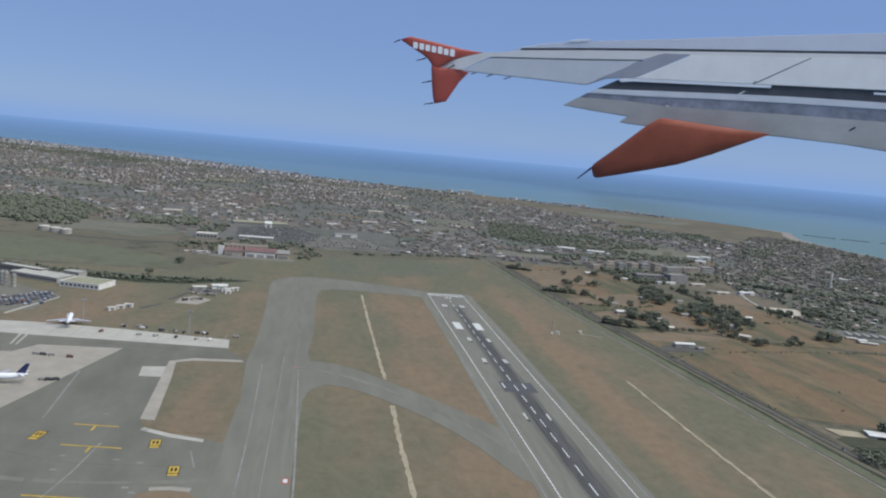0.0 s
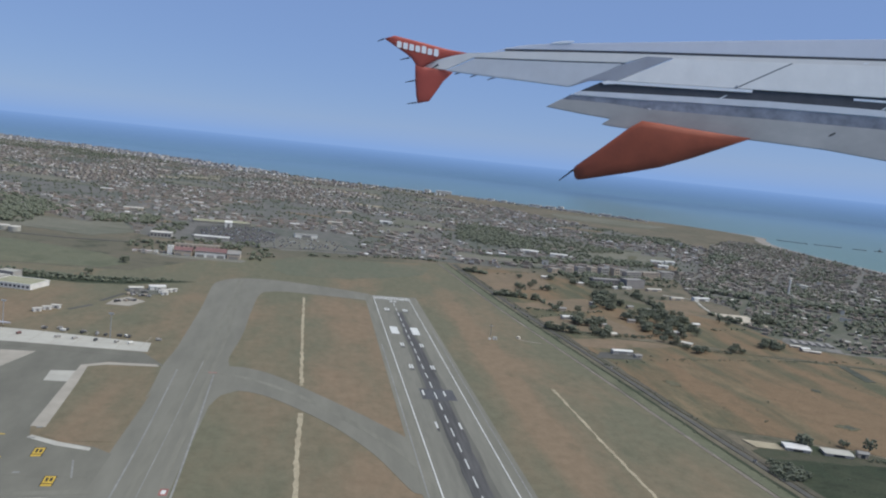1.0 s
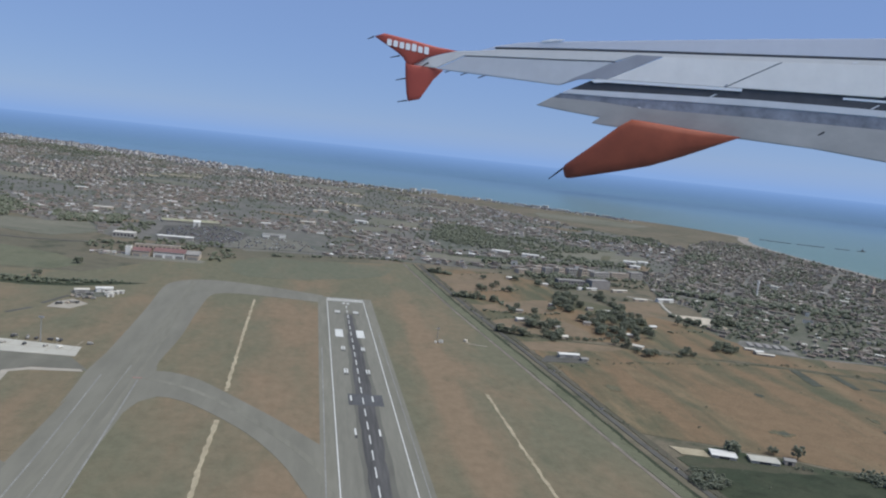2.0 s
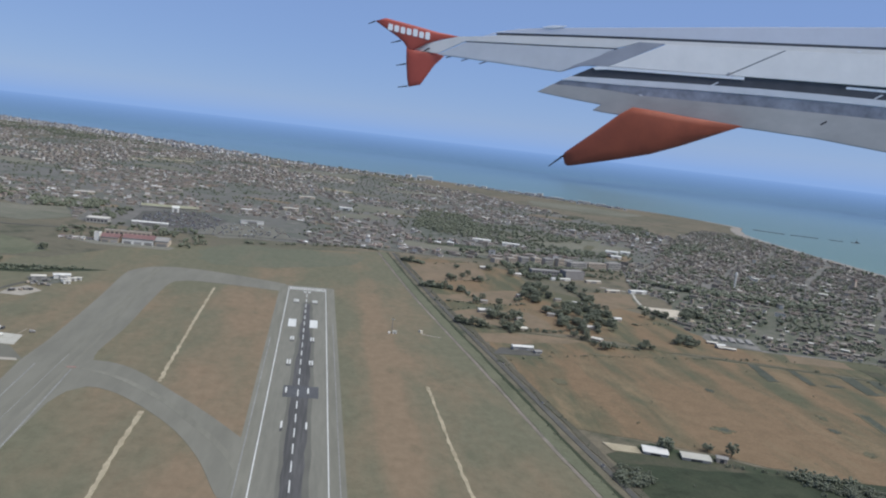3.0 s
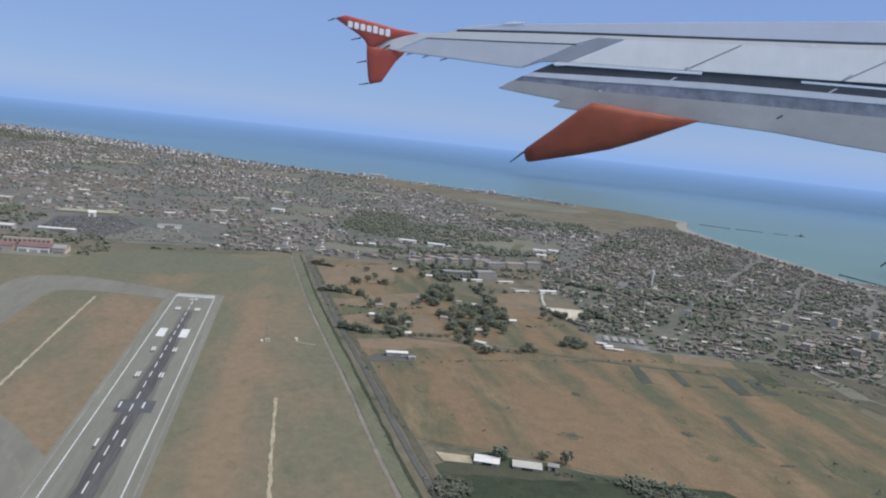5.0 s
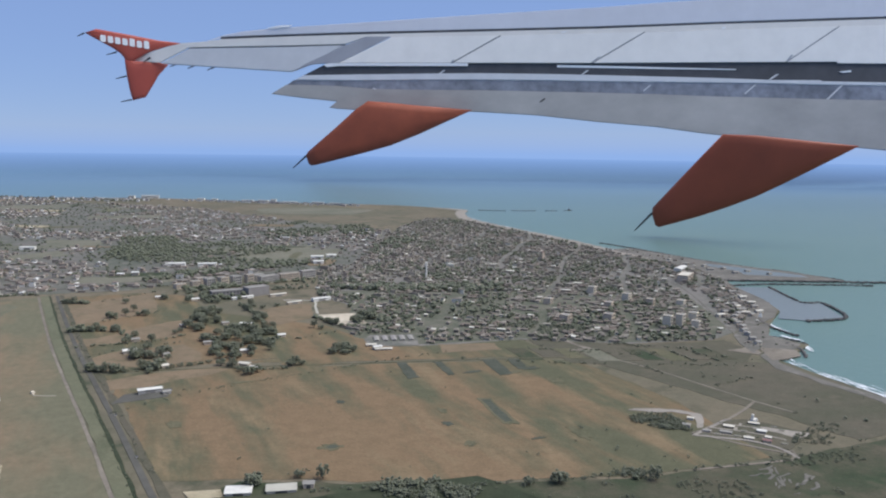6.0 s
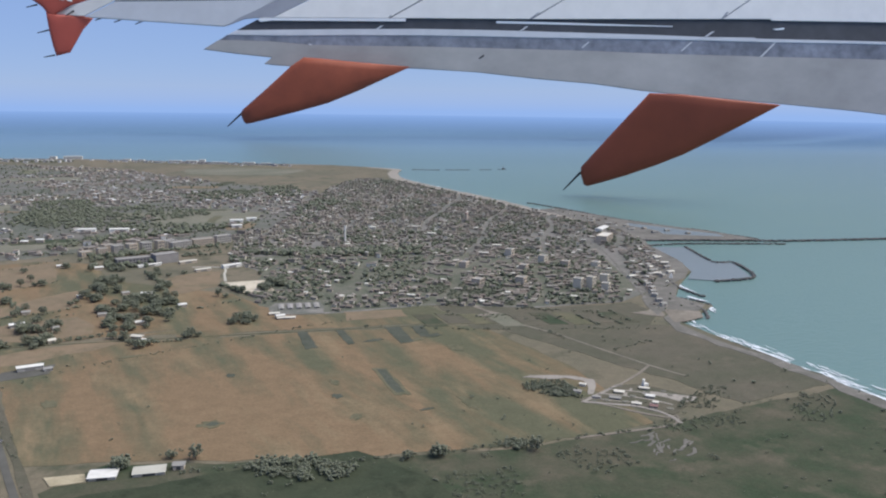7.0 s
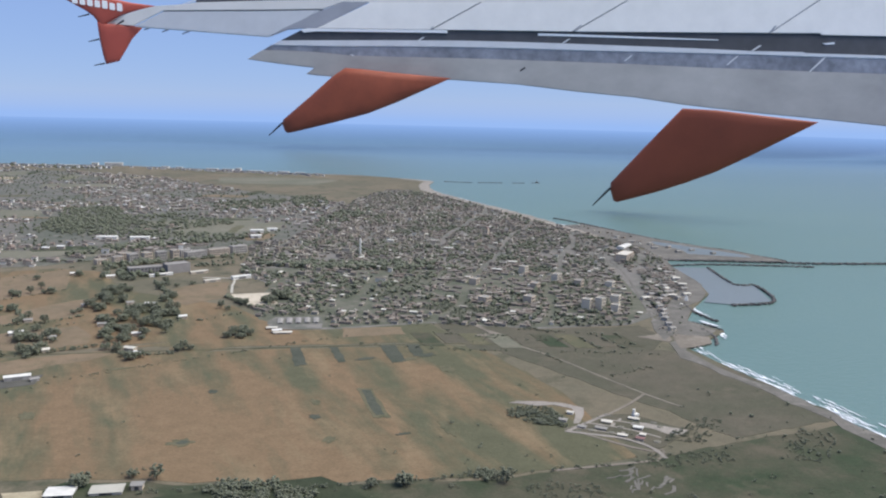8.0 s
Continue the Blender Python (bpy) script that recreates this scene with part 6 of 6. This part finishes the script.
line = smooth_line([(-1750, 4020), (-1040, 3570), (-770, 3370), (-500, 3120), (-260, 2880)], 9)
for p in line:
    for _ in range(15):
        x, y = p.x + random.gauss(-20, 60), p.y + random.gauss(-40, 70)
        if inside((x, y), COAST + [(-3300, -1800)]):
            heap_house(resort_heap, x, y, radians(-35), random.uniform(5, 11), random.uniform(5, 8), random.uniform(5, 9) if random.random() < 0.2 else random.uniform(2, 4.5), 0)
line = smooth_line([(-260, 2880), (-60, 2700), (150, 2600), (340, 2540)], 14)
for p in line:
    for _ in range(2):
        heap_house(resort_heap, p.x + random.gauss(-20, 30), p.y + random.gauss(-40, 30), radians(-30), random.uniform(6, 12), random.uniform(6, 9), random.uniform(3, 7), 0)
for _ in range(90):
    q = random.random()
    x, y = 420 + 430 * q + random.gauss(0, 12), 2490 - 310 * q - abs(random.gauss(20, 26))
    heap_house(resort_heap, x, y, radians(-30) + random.uniform(-0.4, 0.4), random.uniform(4, 12), random.uniform(4, 7), random.uniform(2, 4.5), 0)
resort_heap.link("resort_houses", (M["resort"], M["roofs"]), "far seaside resort of pale apartment houses", "houses")

# wooded belts
def wood(poly, count, r):
    """A wood or belt of trees inside an outline."""
    xs, ys = [p[0] for p in poly], [p[1] for p in poly]
    made = 0
    for _ in range(count * 6):
        x, y = random.uniform(min(xs), max(xs)), random.uniform(min(ys), max(ys))
        if inside((x, y), poly):
            heap_tree(tree_heap, x, y, r * random.uniform(0.6, 1.2), 4)
            made += 1
            if made >= count:
                break


wood([(160, 1240), (203, 1497), (284, 1505), (300, 1290), (289, 1206), (416, 1122), (405, 1063), (284, 1127), (181, 1200)], 1000, 2.5)
wood([(-565, 1298), (-449, 1229), (-394, 1074), (-394, 992), (-447, 988), (-600, 1050)], 900, 3.2)
wood([(-262, 880), (-212, 862), (-206, 900), (-250, 925)], 40, 2.2)
wood([(-128, 850), (-112, 842), (-96, 880), (-110, 930), (-128, 900)], 34, 2.2)
wood([(-250, 1000), (-222, 1000), (-226, 1120), (-262, 1110)], 60, 2.4)
wood([(-375, 1154), (-334, 1134), (-270, 1164), (-266, 1080), (-339, 1059)], 320, 3.0)
wood([(623, 1614), (691, 1601), (651, 1425), (585, 1440)], 220, 3)
wood([(400, 905), (460, 872), (540, 832), (610, 812), (610, 796), (540, 810), (455, 846), (395, 882)], 190, 3.2)
wood([(-230, 912), (-140, 905), (-110, 950), (-130, 972), (-215, 968)], 70, 2.6)
wood([(-700, 1330), (-480, 1290), (-380, 1150), (-430, 1040), (-560, 1090), (-700, 1180)], 900, 3.0)
wood([(180, 1340), (370, 1380), (450, 1240), (330, 1180), (190, 1230)], 420, 2.6)
wood([(-1600, 3500), (-1000, 3300), (-520, 2900), (-600, 2700), (-1200, 2900), (-1750, 3100)], 1500, 3.4)
wood([(430, 1400), (560, 1440), (600, 1560), (470, 1560)], 220, 3)
wood([(440, 900), (520, 860), (600, 850), (600, 820), (500, 830), (440, 860)], 120, 3.6)
wood([(230, 930), (300, 950), (300, 935), (240, 910)], 40, 3.4)
wood([(560, 1230), (640, 1330), (700, 1330), (600, 1200)], 90, 4)
wood([(230, 850), (290, 850), (300, 880), (240, 890)], 30, 3.2)
wood([(238, 944), (300, 946), (404, 968), (404, 956), (300, 932), (240, 930)], 70, 2.4)
wood([(326, 905), (398, 948), (426, 934), (352, 884)], 34, 2.4)
wood([(384, 690), (398, 690), (402, 740), (388, 742)], 22, 3.0)
wood([(200, 1000), (440, 1090), (440, 1120), (200, 1040)], 160, 3.6)
wood([(-362, 708), (-300, 694), (-243, 686), (-208, 692), (-160, 699), (-205, 672), (-238, 664), (-290, 672), (-342, 668)], 330, 1.5)
wood([(330, 2480), (-250, 2860), (-280, 2820), (280, 2440)], 260, 3.2)
wood([(258, 350), (276, 347), (290, 341), (304, 321), (294, 314), (274, 323), (258, 336)], 130, 2.0)
wood([(161, 332), (172, 347), (181, 343), (184, 332), (172, 322), (163, 322)], 70, 1.7)
wood([(374, 318), (388, 316), (396, 308), (385, 303)], 34, 1.7)
wood([(434, 379), (448, 384), (459, 374), (466, 363), (457, 352), (445, 358), (437, 371)], 130, 1.3)
for low in ([(470, 302), (520, 290), (516, 276), (476, 284)], [(396, 296), (432, 282), (428, 262), (400, 270)], [(500, 312), (545, 334), (552, 322), (516, 300)], [(540, 270), (590, 300), (596, 280), (560, 255)], [(330, 300), (372, 290), (360, 262), (332, 272)]):
    wood(low, 110, 0.8)
# hedges and scattered bushes


def hedge(pts, count, r):
    """Bushes strung along a line."""
    line = smooth_line(pts, 3)
    for _ in range(count):
        p = random.choice(line)
        heap_tree(tree_heap, p.x + random.uniform(-1.5, 1.5), p.y + random.uniform(-2, 2), r * random.uniform(0.6, 1.4), 3)


hedge([(113, 946), (130, 714), (152, 495), (163, 381), (170, 311)], 70, 0.6)
hedge([(405, 548), (470, 508), (580, 456)], 40, 1.0)
hedge([(230, 353), (252, 348), (298, 330), (325, 327), (357, 317), (389, 312), (421, 302), (474, 292)], 70, 1.1)
hedge([(575, 505), (573, 473)], 26, 0.9)
hedge([(591, 505), (591, 466)], 28, 0.9)
hedge([(610, 504), (604, 472)], 24, 0.9)
hedge([(547, 557), (561, 527)], 24, 1.1)
hedge([(525, 480), (525, 456)], 16, 0.9)
hedge([(540, 415), (577, 421)], 20, 0.8)
hedge([(470, 560), (520, 520), (560, 500)], 30, 1.0)
hedge([(505, 540), (560, 505)], 24, 0.9)
hedge([(540, 545), (600, 505)], 26, 1.0)
hedge([(139, 500), (150, 381), (158, 311)], 34, 0.55)
hedge([(118, 714), (139, 495)], 34, 0.6)
hedge([(438, 380), (450, 372), (458, 352)], 30, 1.5)
hedge([(448, 384), (462, 378), (462, 366)], 30, 1.4)
hedge([(146, 512), (176, 527), (232, 544), (301, 557), (345, 566), (400, 572)], 80, 0.7)
hedge([(115, 898), (137, 886)], 40, 2.2)
hedge([(137, 886), (206, 934)], 20, 1.0)
hedge([(122, 756), (141, 752), (150, 750)], 44, 2.2)
hedge([(154, 748), (160, 744), (168, 708)], 22, 1.6)
hedge([(126, 694), (156, 693), (186, 695), (212, 706)], 40, 1.0)
hedge([(135, 618), (142, 612), (155, 608), (176, 603), (218, 609)], 60, 1.4)
hedge([(128, 655), (164, 676), (208, 680)], 24, 0.8)
hedge([(142, 786), (201, 820)], 16, 0.9)
hedge([(281, 828), (286, 785), (286, 743), (286, 665)], 80, 1.5)
hedge([(230, 596), (240, 580), (268, 570)], 30, 1.4)
hedge([(337, 740), (345, 708), (352, 690), (365, 690)], 40, 1.8)
hedge([(300, 660), (337, 672)], 16, 0.9)
hedge([(176, 980), (232, 966)], 30, 1.4)
hedge([(500, 312), (520, 322)], 16, 1.0)
hedge([(560, 470), (612, 440)], 18, 0.8)
hedge([(-356, 700), (-300, 688), (-240, 678)], 30, 2.2)
hedge([(500, 1000), (560, 990), (660, 930)], 70, 2.6)
hedge([(-200, 890), (-120, 850)], 20, 1.4)
hedge([(90, 950), (60, 960), (-60, 912)], 60, 1.6)
for _ in range(620):
    x, y = random.uniform(165, 620), random.uniform(180, 330) if random.random() < 0.6 else random.uniform(330, 600)
    if inside((x, y), COAST + [(-3300, -1800)]) and not (x < 470 and 385 < y and random.random() < 0.75):
        heap_tree(tree_heap, x, y, 0.3 + 1.4 * random.random() ** 3, 2)
tree_heap.link("woodland", (M["leaf"],), "dark green trees, hedges and bushes between houses and fields", "trees")


# ---- single trees ----
def tree_proto(height, spread_r, clumps, seed):
    rng = random.Random(seed)
    t = thing("tree", "broad dark green tree in a field", "tree", (0, 0, -50), 0, "field trees")
    bm = tube(bmesh.new(), (0, 0, -0.3), (0.1, 0, height * 0.45), 0.28, 0.16, 7)
    for k in range(5):
        a = k * 1.26 + rng.uniform(-0.3, 0.3)
        tube(bm, (0.05, 0, height * rng.uniform(0.25, 0.42)), (spread_r * 0.6 * math.cos(a), spread_r * 0.6 * math.sin(a), height * rng.uniform(0.55, 0.75)), 0.12, 0.05, 5)
    part("trunk", bm, M["bark"], t)
    hp = Heap()
    for _ in range(clumps):
        a, q, z = rng.uniform(0, 6.283), math.sqrt(rng.random()), rng.uniform(0.3, 1.0)
        rr = spread_r * q * (1.15 - 0.75 * abs(z - 0.55))
        k = spread_r * rng.uniform(0.12, 0.26)
        o = (rr * math.cos(a), rr * math.sin(a), height * z)
        hp.add([(o[0] + v[0] * k * rng.uniform(0.6, 1.3), o[1] + v[1] * k * rng.uniform(0.6, 1.3), o[2] + v[2] * k * rng.uniform(0.5, 1.0)) for v in BLOB_V], BLOB_F, 0)
    me = bpy.data.meshes.new("crown")
    me.from_pydata(hp.v, [], hp.f)
    me.materials.append(M["leaf"])
    part("crown", me, None, t)
    return t


TREES = [tree_proto(5.8, 4.0, 84, 1), tree_proto(4.8, 3.5, 72, 2), tree_proto(7, 3.2, 80, 3), tree_proto(3.8, 2.8, 54, 4)]
spots = [(204, 371), (206, 374), (238, 366), (228, 372), (-228, 770), (-240, 700), (392, 300), (330, 320), (345, 316)]
spots += [(118, 896), (125, 893), (132, 888), (156, 806), (160, 803), (170, 812), (182, 808), (188, 806), (174, 876), (179, 830), (122, 757), (130, 756), (138, 753), (143, 752), (160, 752), (158, 744), (164, 696), (172, 709), (168, 705)]
spots += [(136, 616), (142, 611), (146, 610), (156, 609), (152, 607), (179, 669), (184, 692), (171, 643), (176, 640), (181, 637), (186, 640), (172, 606), (178, 602), (175, 610), (181, 606), (191, 631), (192, 650), (188, 655), (170, 609), (174, 595), (184, 612)]
spots += [(313, 600), (317, 604), (321, 597), (326, 603), (331, 602), (320, 608), (324, 594), (327, 610), (274, 577), (278, 579), (282, 577), (347, 703), (343, 712), (325, 697), (329, 689), (383, 731), (384, 724), (382, 716), (316, 805), (284, 795), (287, 768), (246, 769), (211, 722)]
spots += [(366, 706), (369, 702), (371, 708), (368, 699), (373, 703)]
spots += [(226, 598), (233, 590), (236, 576), (240, 566), (247, 570), (217, 738), (206, 716), (213, 884), (240, 900), (268, 896), (228, 916), (255, 860), (262, 846), (234, 858), (300, 800)]
for grove, n in (([(219, 734), (224, 774), (243, 812), (259, 800), (247, 738), (227, 716)], 34), ([(224, 690), (256, 724), (278, 702), (276, 636), (251, 613), (231, 610), (222, 640)], 66), ([(280, 820), (292, 822), (291, 700), (283, 680), (278, 740)], 12), ([(382, 748), (394, 744), (394, 712), (380, 706)], 12), ([(250, 896), (282, 900), (280, 888), (250, 880)], 10)):
    while n:
        x, y = random.uniform(216, 392), random.uniform(606, 902)
        if inside((x, y), grove):
            spots.append((x, y))
            n -= 1
for cx, cy, rx, ry, n in ((176, 648, 14, 10, 5),):
    spots += [(cx + random.gauss(0, rx * 0.6), cy + random.gauss(0, ry * 0.6)) for _ in range(n)]
for k, (x, y) in enumerate(spots):
    copy_thing(TREES[k % 4], pose(x, y, 0.15, 0, 0, random.uniform(0, 360)))
for t in TREES:
    for o in (*t.children_recursive, t):
        bpy.data.objects.remove(o)


# ---- aircraft, vehicles ----
def airliner(at, turn, tail_key, label):
    t = thing("airliner", label, "airplane", at, turn, "parked airliners")
    t.scale = (1.5, 1.5, 1.5)
    bm = bmesh.new()
    prof = [(-9, 0.15, 2.5), (-8.3, 0.55, 2.35), (-7, 0.92, 2.2), (-5, 1.0, 2.15), (4, 1.0, 2.15), (6.5, 0.8, 2.4), (8.5, 0.35, 2.8), (9.4, 0.1, 3.0)]
    loops = [[bm.verts.new((x, r * math.cos(k * math.pi / 6), z + r * math.sin(k * math.pi / 6))) for k in range(12)] for x, r, z in prof]
    for a, b in zip(loops, loops[1:]):
        for k in range(12):
            bm.faces.new((a[k], a[(k + 1) % 12], b[(k + 1) % 12], b[k]))
    bm.faces.new(loops[0])
    bm.faces.new(loops[-1])
    bmesh.ops.recalc_face_normals(bm, faces=bm.faces)
    for f in bm.faces:
        f.smooth = True
    part("fuselage", bm, M["plane"], t)
    for s in (-1, 1):
        part("wing", slab(bmesh.new(), [(-2.5, s * 0.7), (1.0, s * 0.7), (3.0, s * 8.3), (2.1, s * 8.4)], 1.6, 1.85), M["wing_grey"], t)
        part("tailplane", slab(bmesh.new(), [(6.4, s * 0.3), (8.0, s * 0.3), (8.9, s * 3.0), (8.1, s * 3.0)], 3.0, 3.12), M["plane"], t)
        part("engine", tube(bmesh.new(), (-2.6, s * 2.8, 1.1), (-0.4, s * 2.8, 1.15), 0.55, 0.4, 12), M["plane"], t)
        part("wheel", tube(bmesh.new(), (0.6, s * 1.5 - 0.2, 0.35), (0.6, s * 1.5 + 0.2, 0.35), 0.35, 0.35, 10), M["tyre"], t)
        part("strut", shape((0.5, 0.7, s * 1.5 - 0.08, s * 1.5 + 0.08, 0.3, 1.7)), M["steel"], t)
    part("wheel", tube(bmesh.new(), (-6.8, -0.15, 0.3), (-6.8, 0.15, 0.3), 0.3, 0.3, 10), M["tyre"], t)
    part("strut", shape((-6.9, -6.7, -0.06, 0.06, 0.25, 1.5)), M["steel"], t)
    fin = bmesh.new()
    v = [fin.verts.new((x, y, z)) for y in (-0.12, 0.12) for x, z in ((5.6, 3.0), (8.6, 3.1), (9.7, 6.2), (8.5, 6.2))]
    for f in ((3, 2, 1, 0), (4, 5, 6, 7), (0, 1, 5, 4), (1, 2, 6, 5), (2, 3, 7, 6), (3, 0, 4, 7)):
        fin.faces.new([v[i] for i in f])
    part("fin", fin, M[tail_key], t, "dark blue tail fin" if tail_key == "navy" else "white tail fin")
    part("cockpit_window", shape((-8.5, -8.0, -0.45, 0.45, 2.55, 2.8)), M["glass"], t)


airliner((-240, 386, 0.12), 8, "navy", "white airliner with dark blue tail parked on concrete")
airliner((-245, 508, 0.12), -78, "plane", "white airliner parked on the pale stand")


def service_vehicle(at, turn, key, label):
    t = thing("service_truck", label, "truck", at, turn, "apron vehicles")
    part("body", shape((-1.4, 1.1, -0.55, 0.55, 0.35, 1.5)), M[key], t)
    part("cab", shape((1.15, 1.9, -0.5, 0.5, 0.3, 1.2)), M[key], t)
    part("windscreen", shape((1.88, 1.93, -0.4, 0.4, 0.75, 1.1)), M["glass"], t)
    for x in (-0.9, 1.4):
        for s in (-1, 1):
            part("wheel", tube(bmesh.new(), (x, s * 0.5 - 0.1, 0.25), (x, s * 0.5 + 0.1, 0.25), 0.25, 0.25, 8), M["tyre"], t)


for x, y, a, key in ((-222, 393, 0, "greywall"), (-219, 393, 10, "patchdark"), (-216, 394, 20, "patchdark"), (-240, 372, 40, "whitewall"), (-232, 436, 5, "greywall"), (-236, 436, 0, "patchdark"), (-240, 437, 0, "greywall"), (-222, 434, 0, "redroof"),
                     (-222, 492, 70, "redroof"), (-200, 490, 30, "greywall"), (-178, 488, 80, "patchdark"), (-166, 487, 70, "greywall"), (-158, 486, 60, "whitewall"), (-190, 489, 50, "greywall")):
    service_vehicle((x, y, 0.14), a, key, "small apron service truck")


def car_heap(name, spots, label):
    hp = Heap()
    for x, y, a in spots:
        heap_house(hp, x, y, a, 2.2, 0.95, 0.55, 0)
        heap_house(hp, x - 0.1 * math.cos(a), y - 0.1 * math.sin(a), a, 1.2, 0.8, 0.85, 0)
    return hp.link(name, (M["car"], M["car"]), label, "cars")


rows = []
for r in range(26):
    for k in range(46):
        x, y = -218 + k * 5.0 + r * 1.0, 930 + r * 8.0 + k * 1.2
        if (inside((x, y), STORE) or inside((x, y), STORE_EAST)) and random.random() < 0.42:
            rows.append((x, y, random.uniform(-0.1, 0.1) + 1.2))
car_heap("parked_cars", rows, "rows of parked cars in a storage yard")
rows = [(-350 + k * 3 + r * 7, 520 + k * 1.6 + r * 9, 1.0) for r in range(9) for k in range(26) if inside((-350 + k * 3 + r * 7, 520 + k * 1.6 + r * 9), [(-360, 500), (-278, 540), (-276, 590), (-340, 640), (-420, 640)]) and random.random() < 0.8]
car_heap("parked_cars", rows, "cars in the terminal car park")
for x, y in ((148, 505), (155, 430), (129, 660), (162, 345)):
    t = thing("car", "small car on the public road", "car", (x, y, 0.25), 94, "cars on the road")
    part("body", shape((-1.1, 1.1, -0.48, 0.48, 0.18, 0.6)), M["greywall"], t)
    part("cabin", shape((-0.6, 0.5, -0.42, 0.42, 0.6, 0.92)), M["glass"], t)
    for dx in (-0.7, 0.7):
        for s in (-1, 1):
            part("wheel", tube(bmesh.new(), (dx, s * 0.42 - 0.08, 0.18), (dx, s * 0.42 + 0.08, 0.18), 0.18, 0.18, 8), M["tyre"], t)


# approach equipment on the grass and clutter round the stands
t = thing("equipment_cabin", "small white equipment cabin on the grass", "cabin", (80, 565, 0.08), 5)
part("wall", shape((-1.4, 1.4, -1.0, 1.0, -0.2, 1.7)), M["whitewall"], t)
part("roof", shape((-1.6, 1.6, -1.2, 1.2, 1.7, 1.9)), M["concrete2"], t)
part("door", shape((-0.4, 0.4, -1.06, -0.95, 0, 1.3)), M["greyroof"], t)
t = thing("equipment_cabin", "low white equipment box on the grass", "cabin", (76, 564, 0.08), 5)
part("wall", shape((-0.8, 0.8, -0.7, 0.7, -0.2, 1.0)), M["whitewall"], t)
t = thing("antenna_mast", "thin red and white antenna mast on the grass", "mast", (79, 576, 0.08))
part("pole", tube(bmesh.new(), (0, 0, -0.2), (0, 0, 9), 0.25, 0.15, 8), M["greyroof"], t)
part("crossbar", shape((-1.2, 1.2, -0.12, 0.12, 7.5, 7.8)), M["steel"], t)
t = thing("equipment_cabin", "small pale cabin beside a concrete path", "cabin", (100, 573, 0.08), 20)
part("wall", shape((-0.9, 0.9, -1.3, 1.3, -0.2, 1.5)), M["creamwall"], t)
ground_piece("path", ribbon([(99, 577), (101, 568), (106, 565), (114, 562)], 1.1, -0.2, 0.16, 0.1), M["concrete"], "narrow pale concrete path in the grass", "path")
for p, q in (((-216, 565), (-206, 584)), ((-204, 599), (-195, 631))):
    ground_piece("road", ribbon([p, q], 3.4, -0.2, 0.17, 0.2), M["road"], "dark asphalt service lane on the airfield", "road")
ground_piece("yard", slab(bmesh.new(), [(-198, 589), (-197, 606), (-189, 620), (-175, 607), (-182, 588)], -0.3, 0.18), M["concrete"], "pale concrete pad with parked equipment", "yard")
for k in range(30):
    x, y = random.choice(((-190, 627), (-187, 632), (-181, 626), (-177, 625), (-190, 600), (-186, 604), (-184, 640)))
    service_vehicle((x + random.uniform(-4, 4), y + random.uniform(-3, 3), 0.18), random.uniform(0, 180), random.choice(("patchdark", "greywall", "greyroof", "patchdark", "tanwall")), "small service truck parked on the airfield yard")
for k in range(15):
    q = random.random()
    service_vehicle((-216 + 72 * q + random.uniform(-1, 1), 511 - 15 * q + random.uniform(-2.5, 1.5), 0.14), random.choice((80, 85, 0, 170, 120)), random.choice(("patchdark", "greyroof", "patchdark", "greywall", "whitewall")), "small apron truck at the edge of the stand")
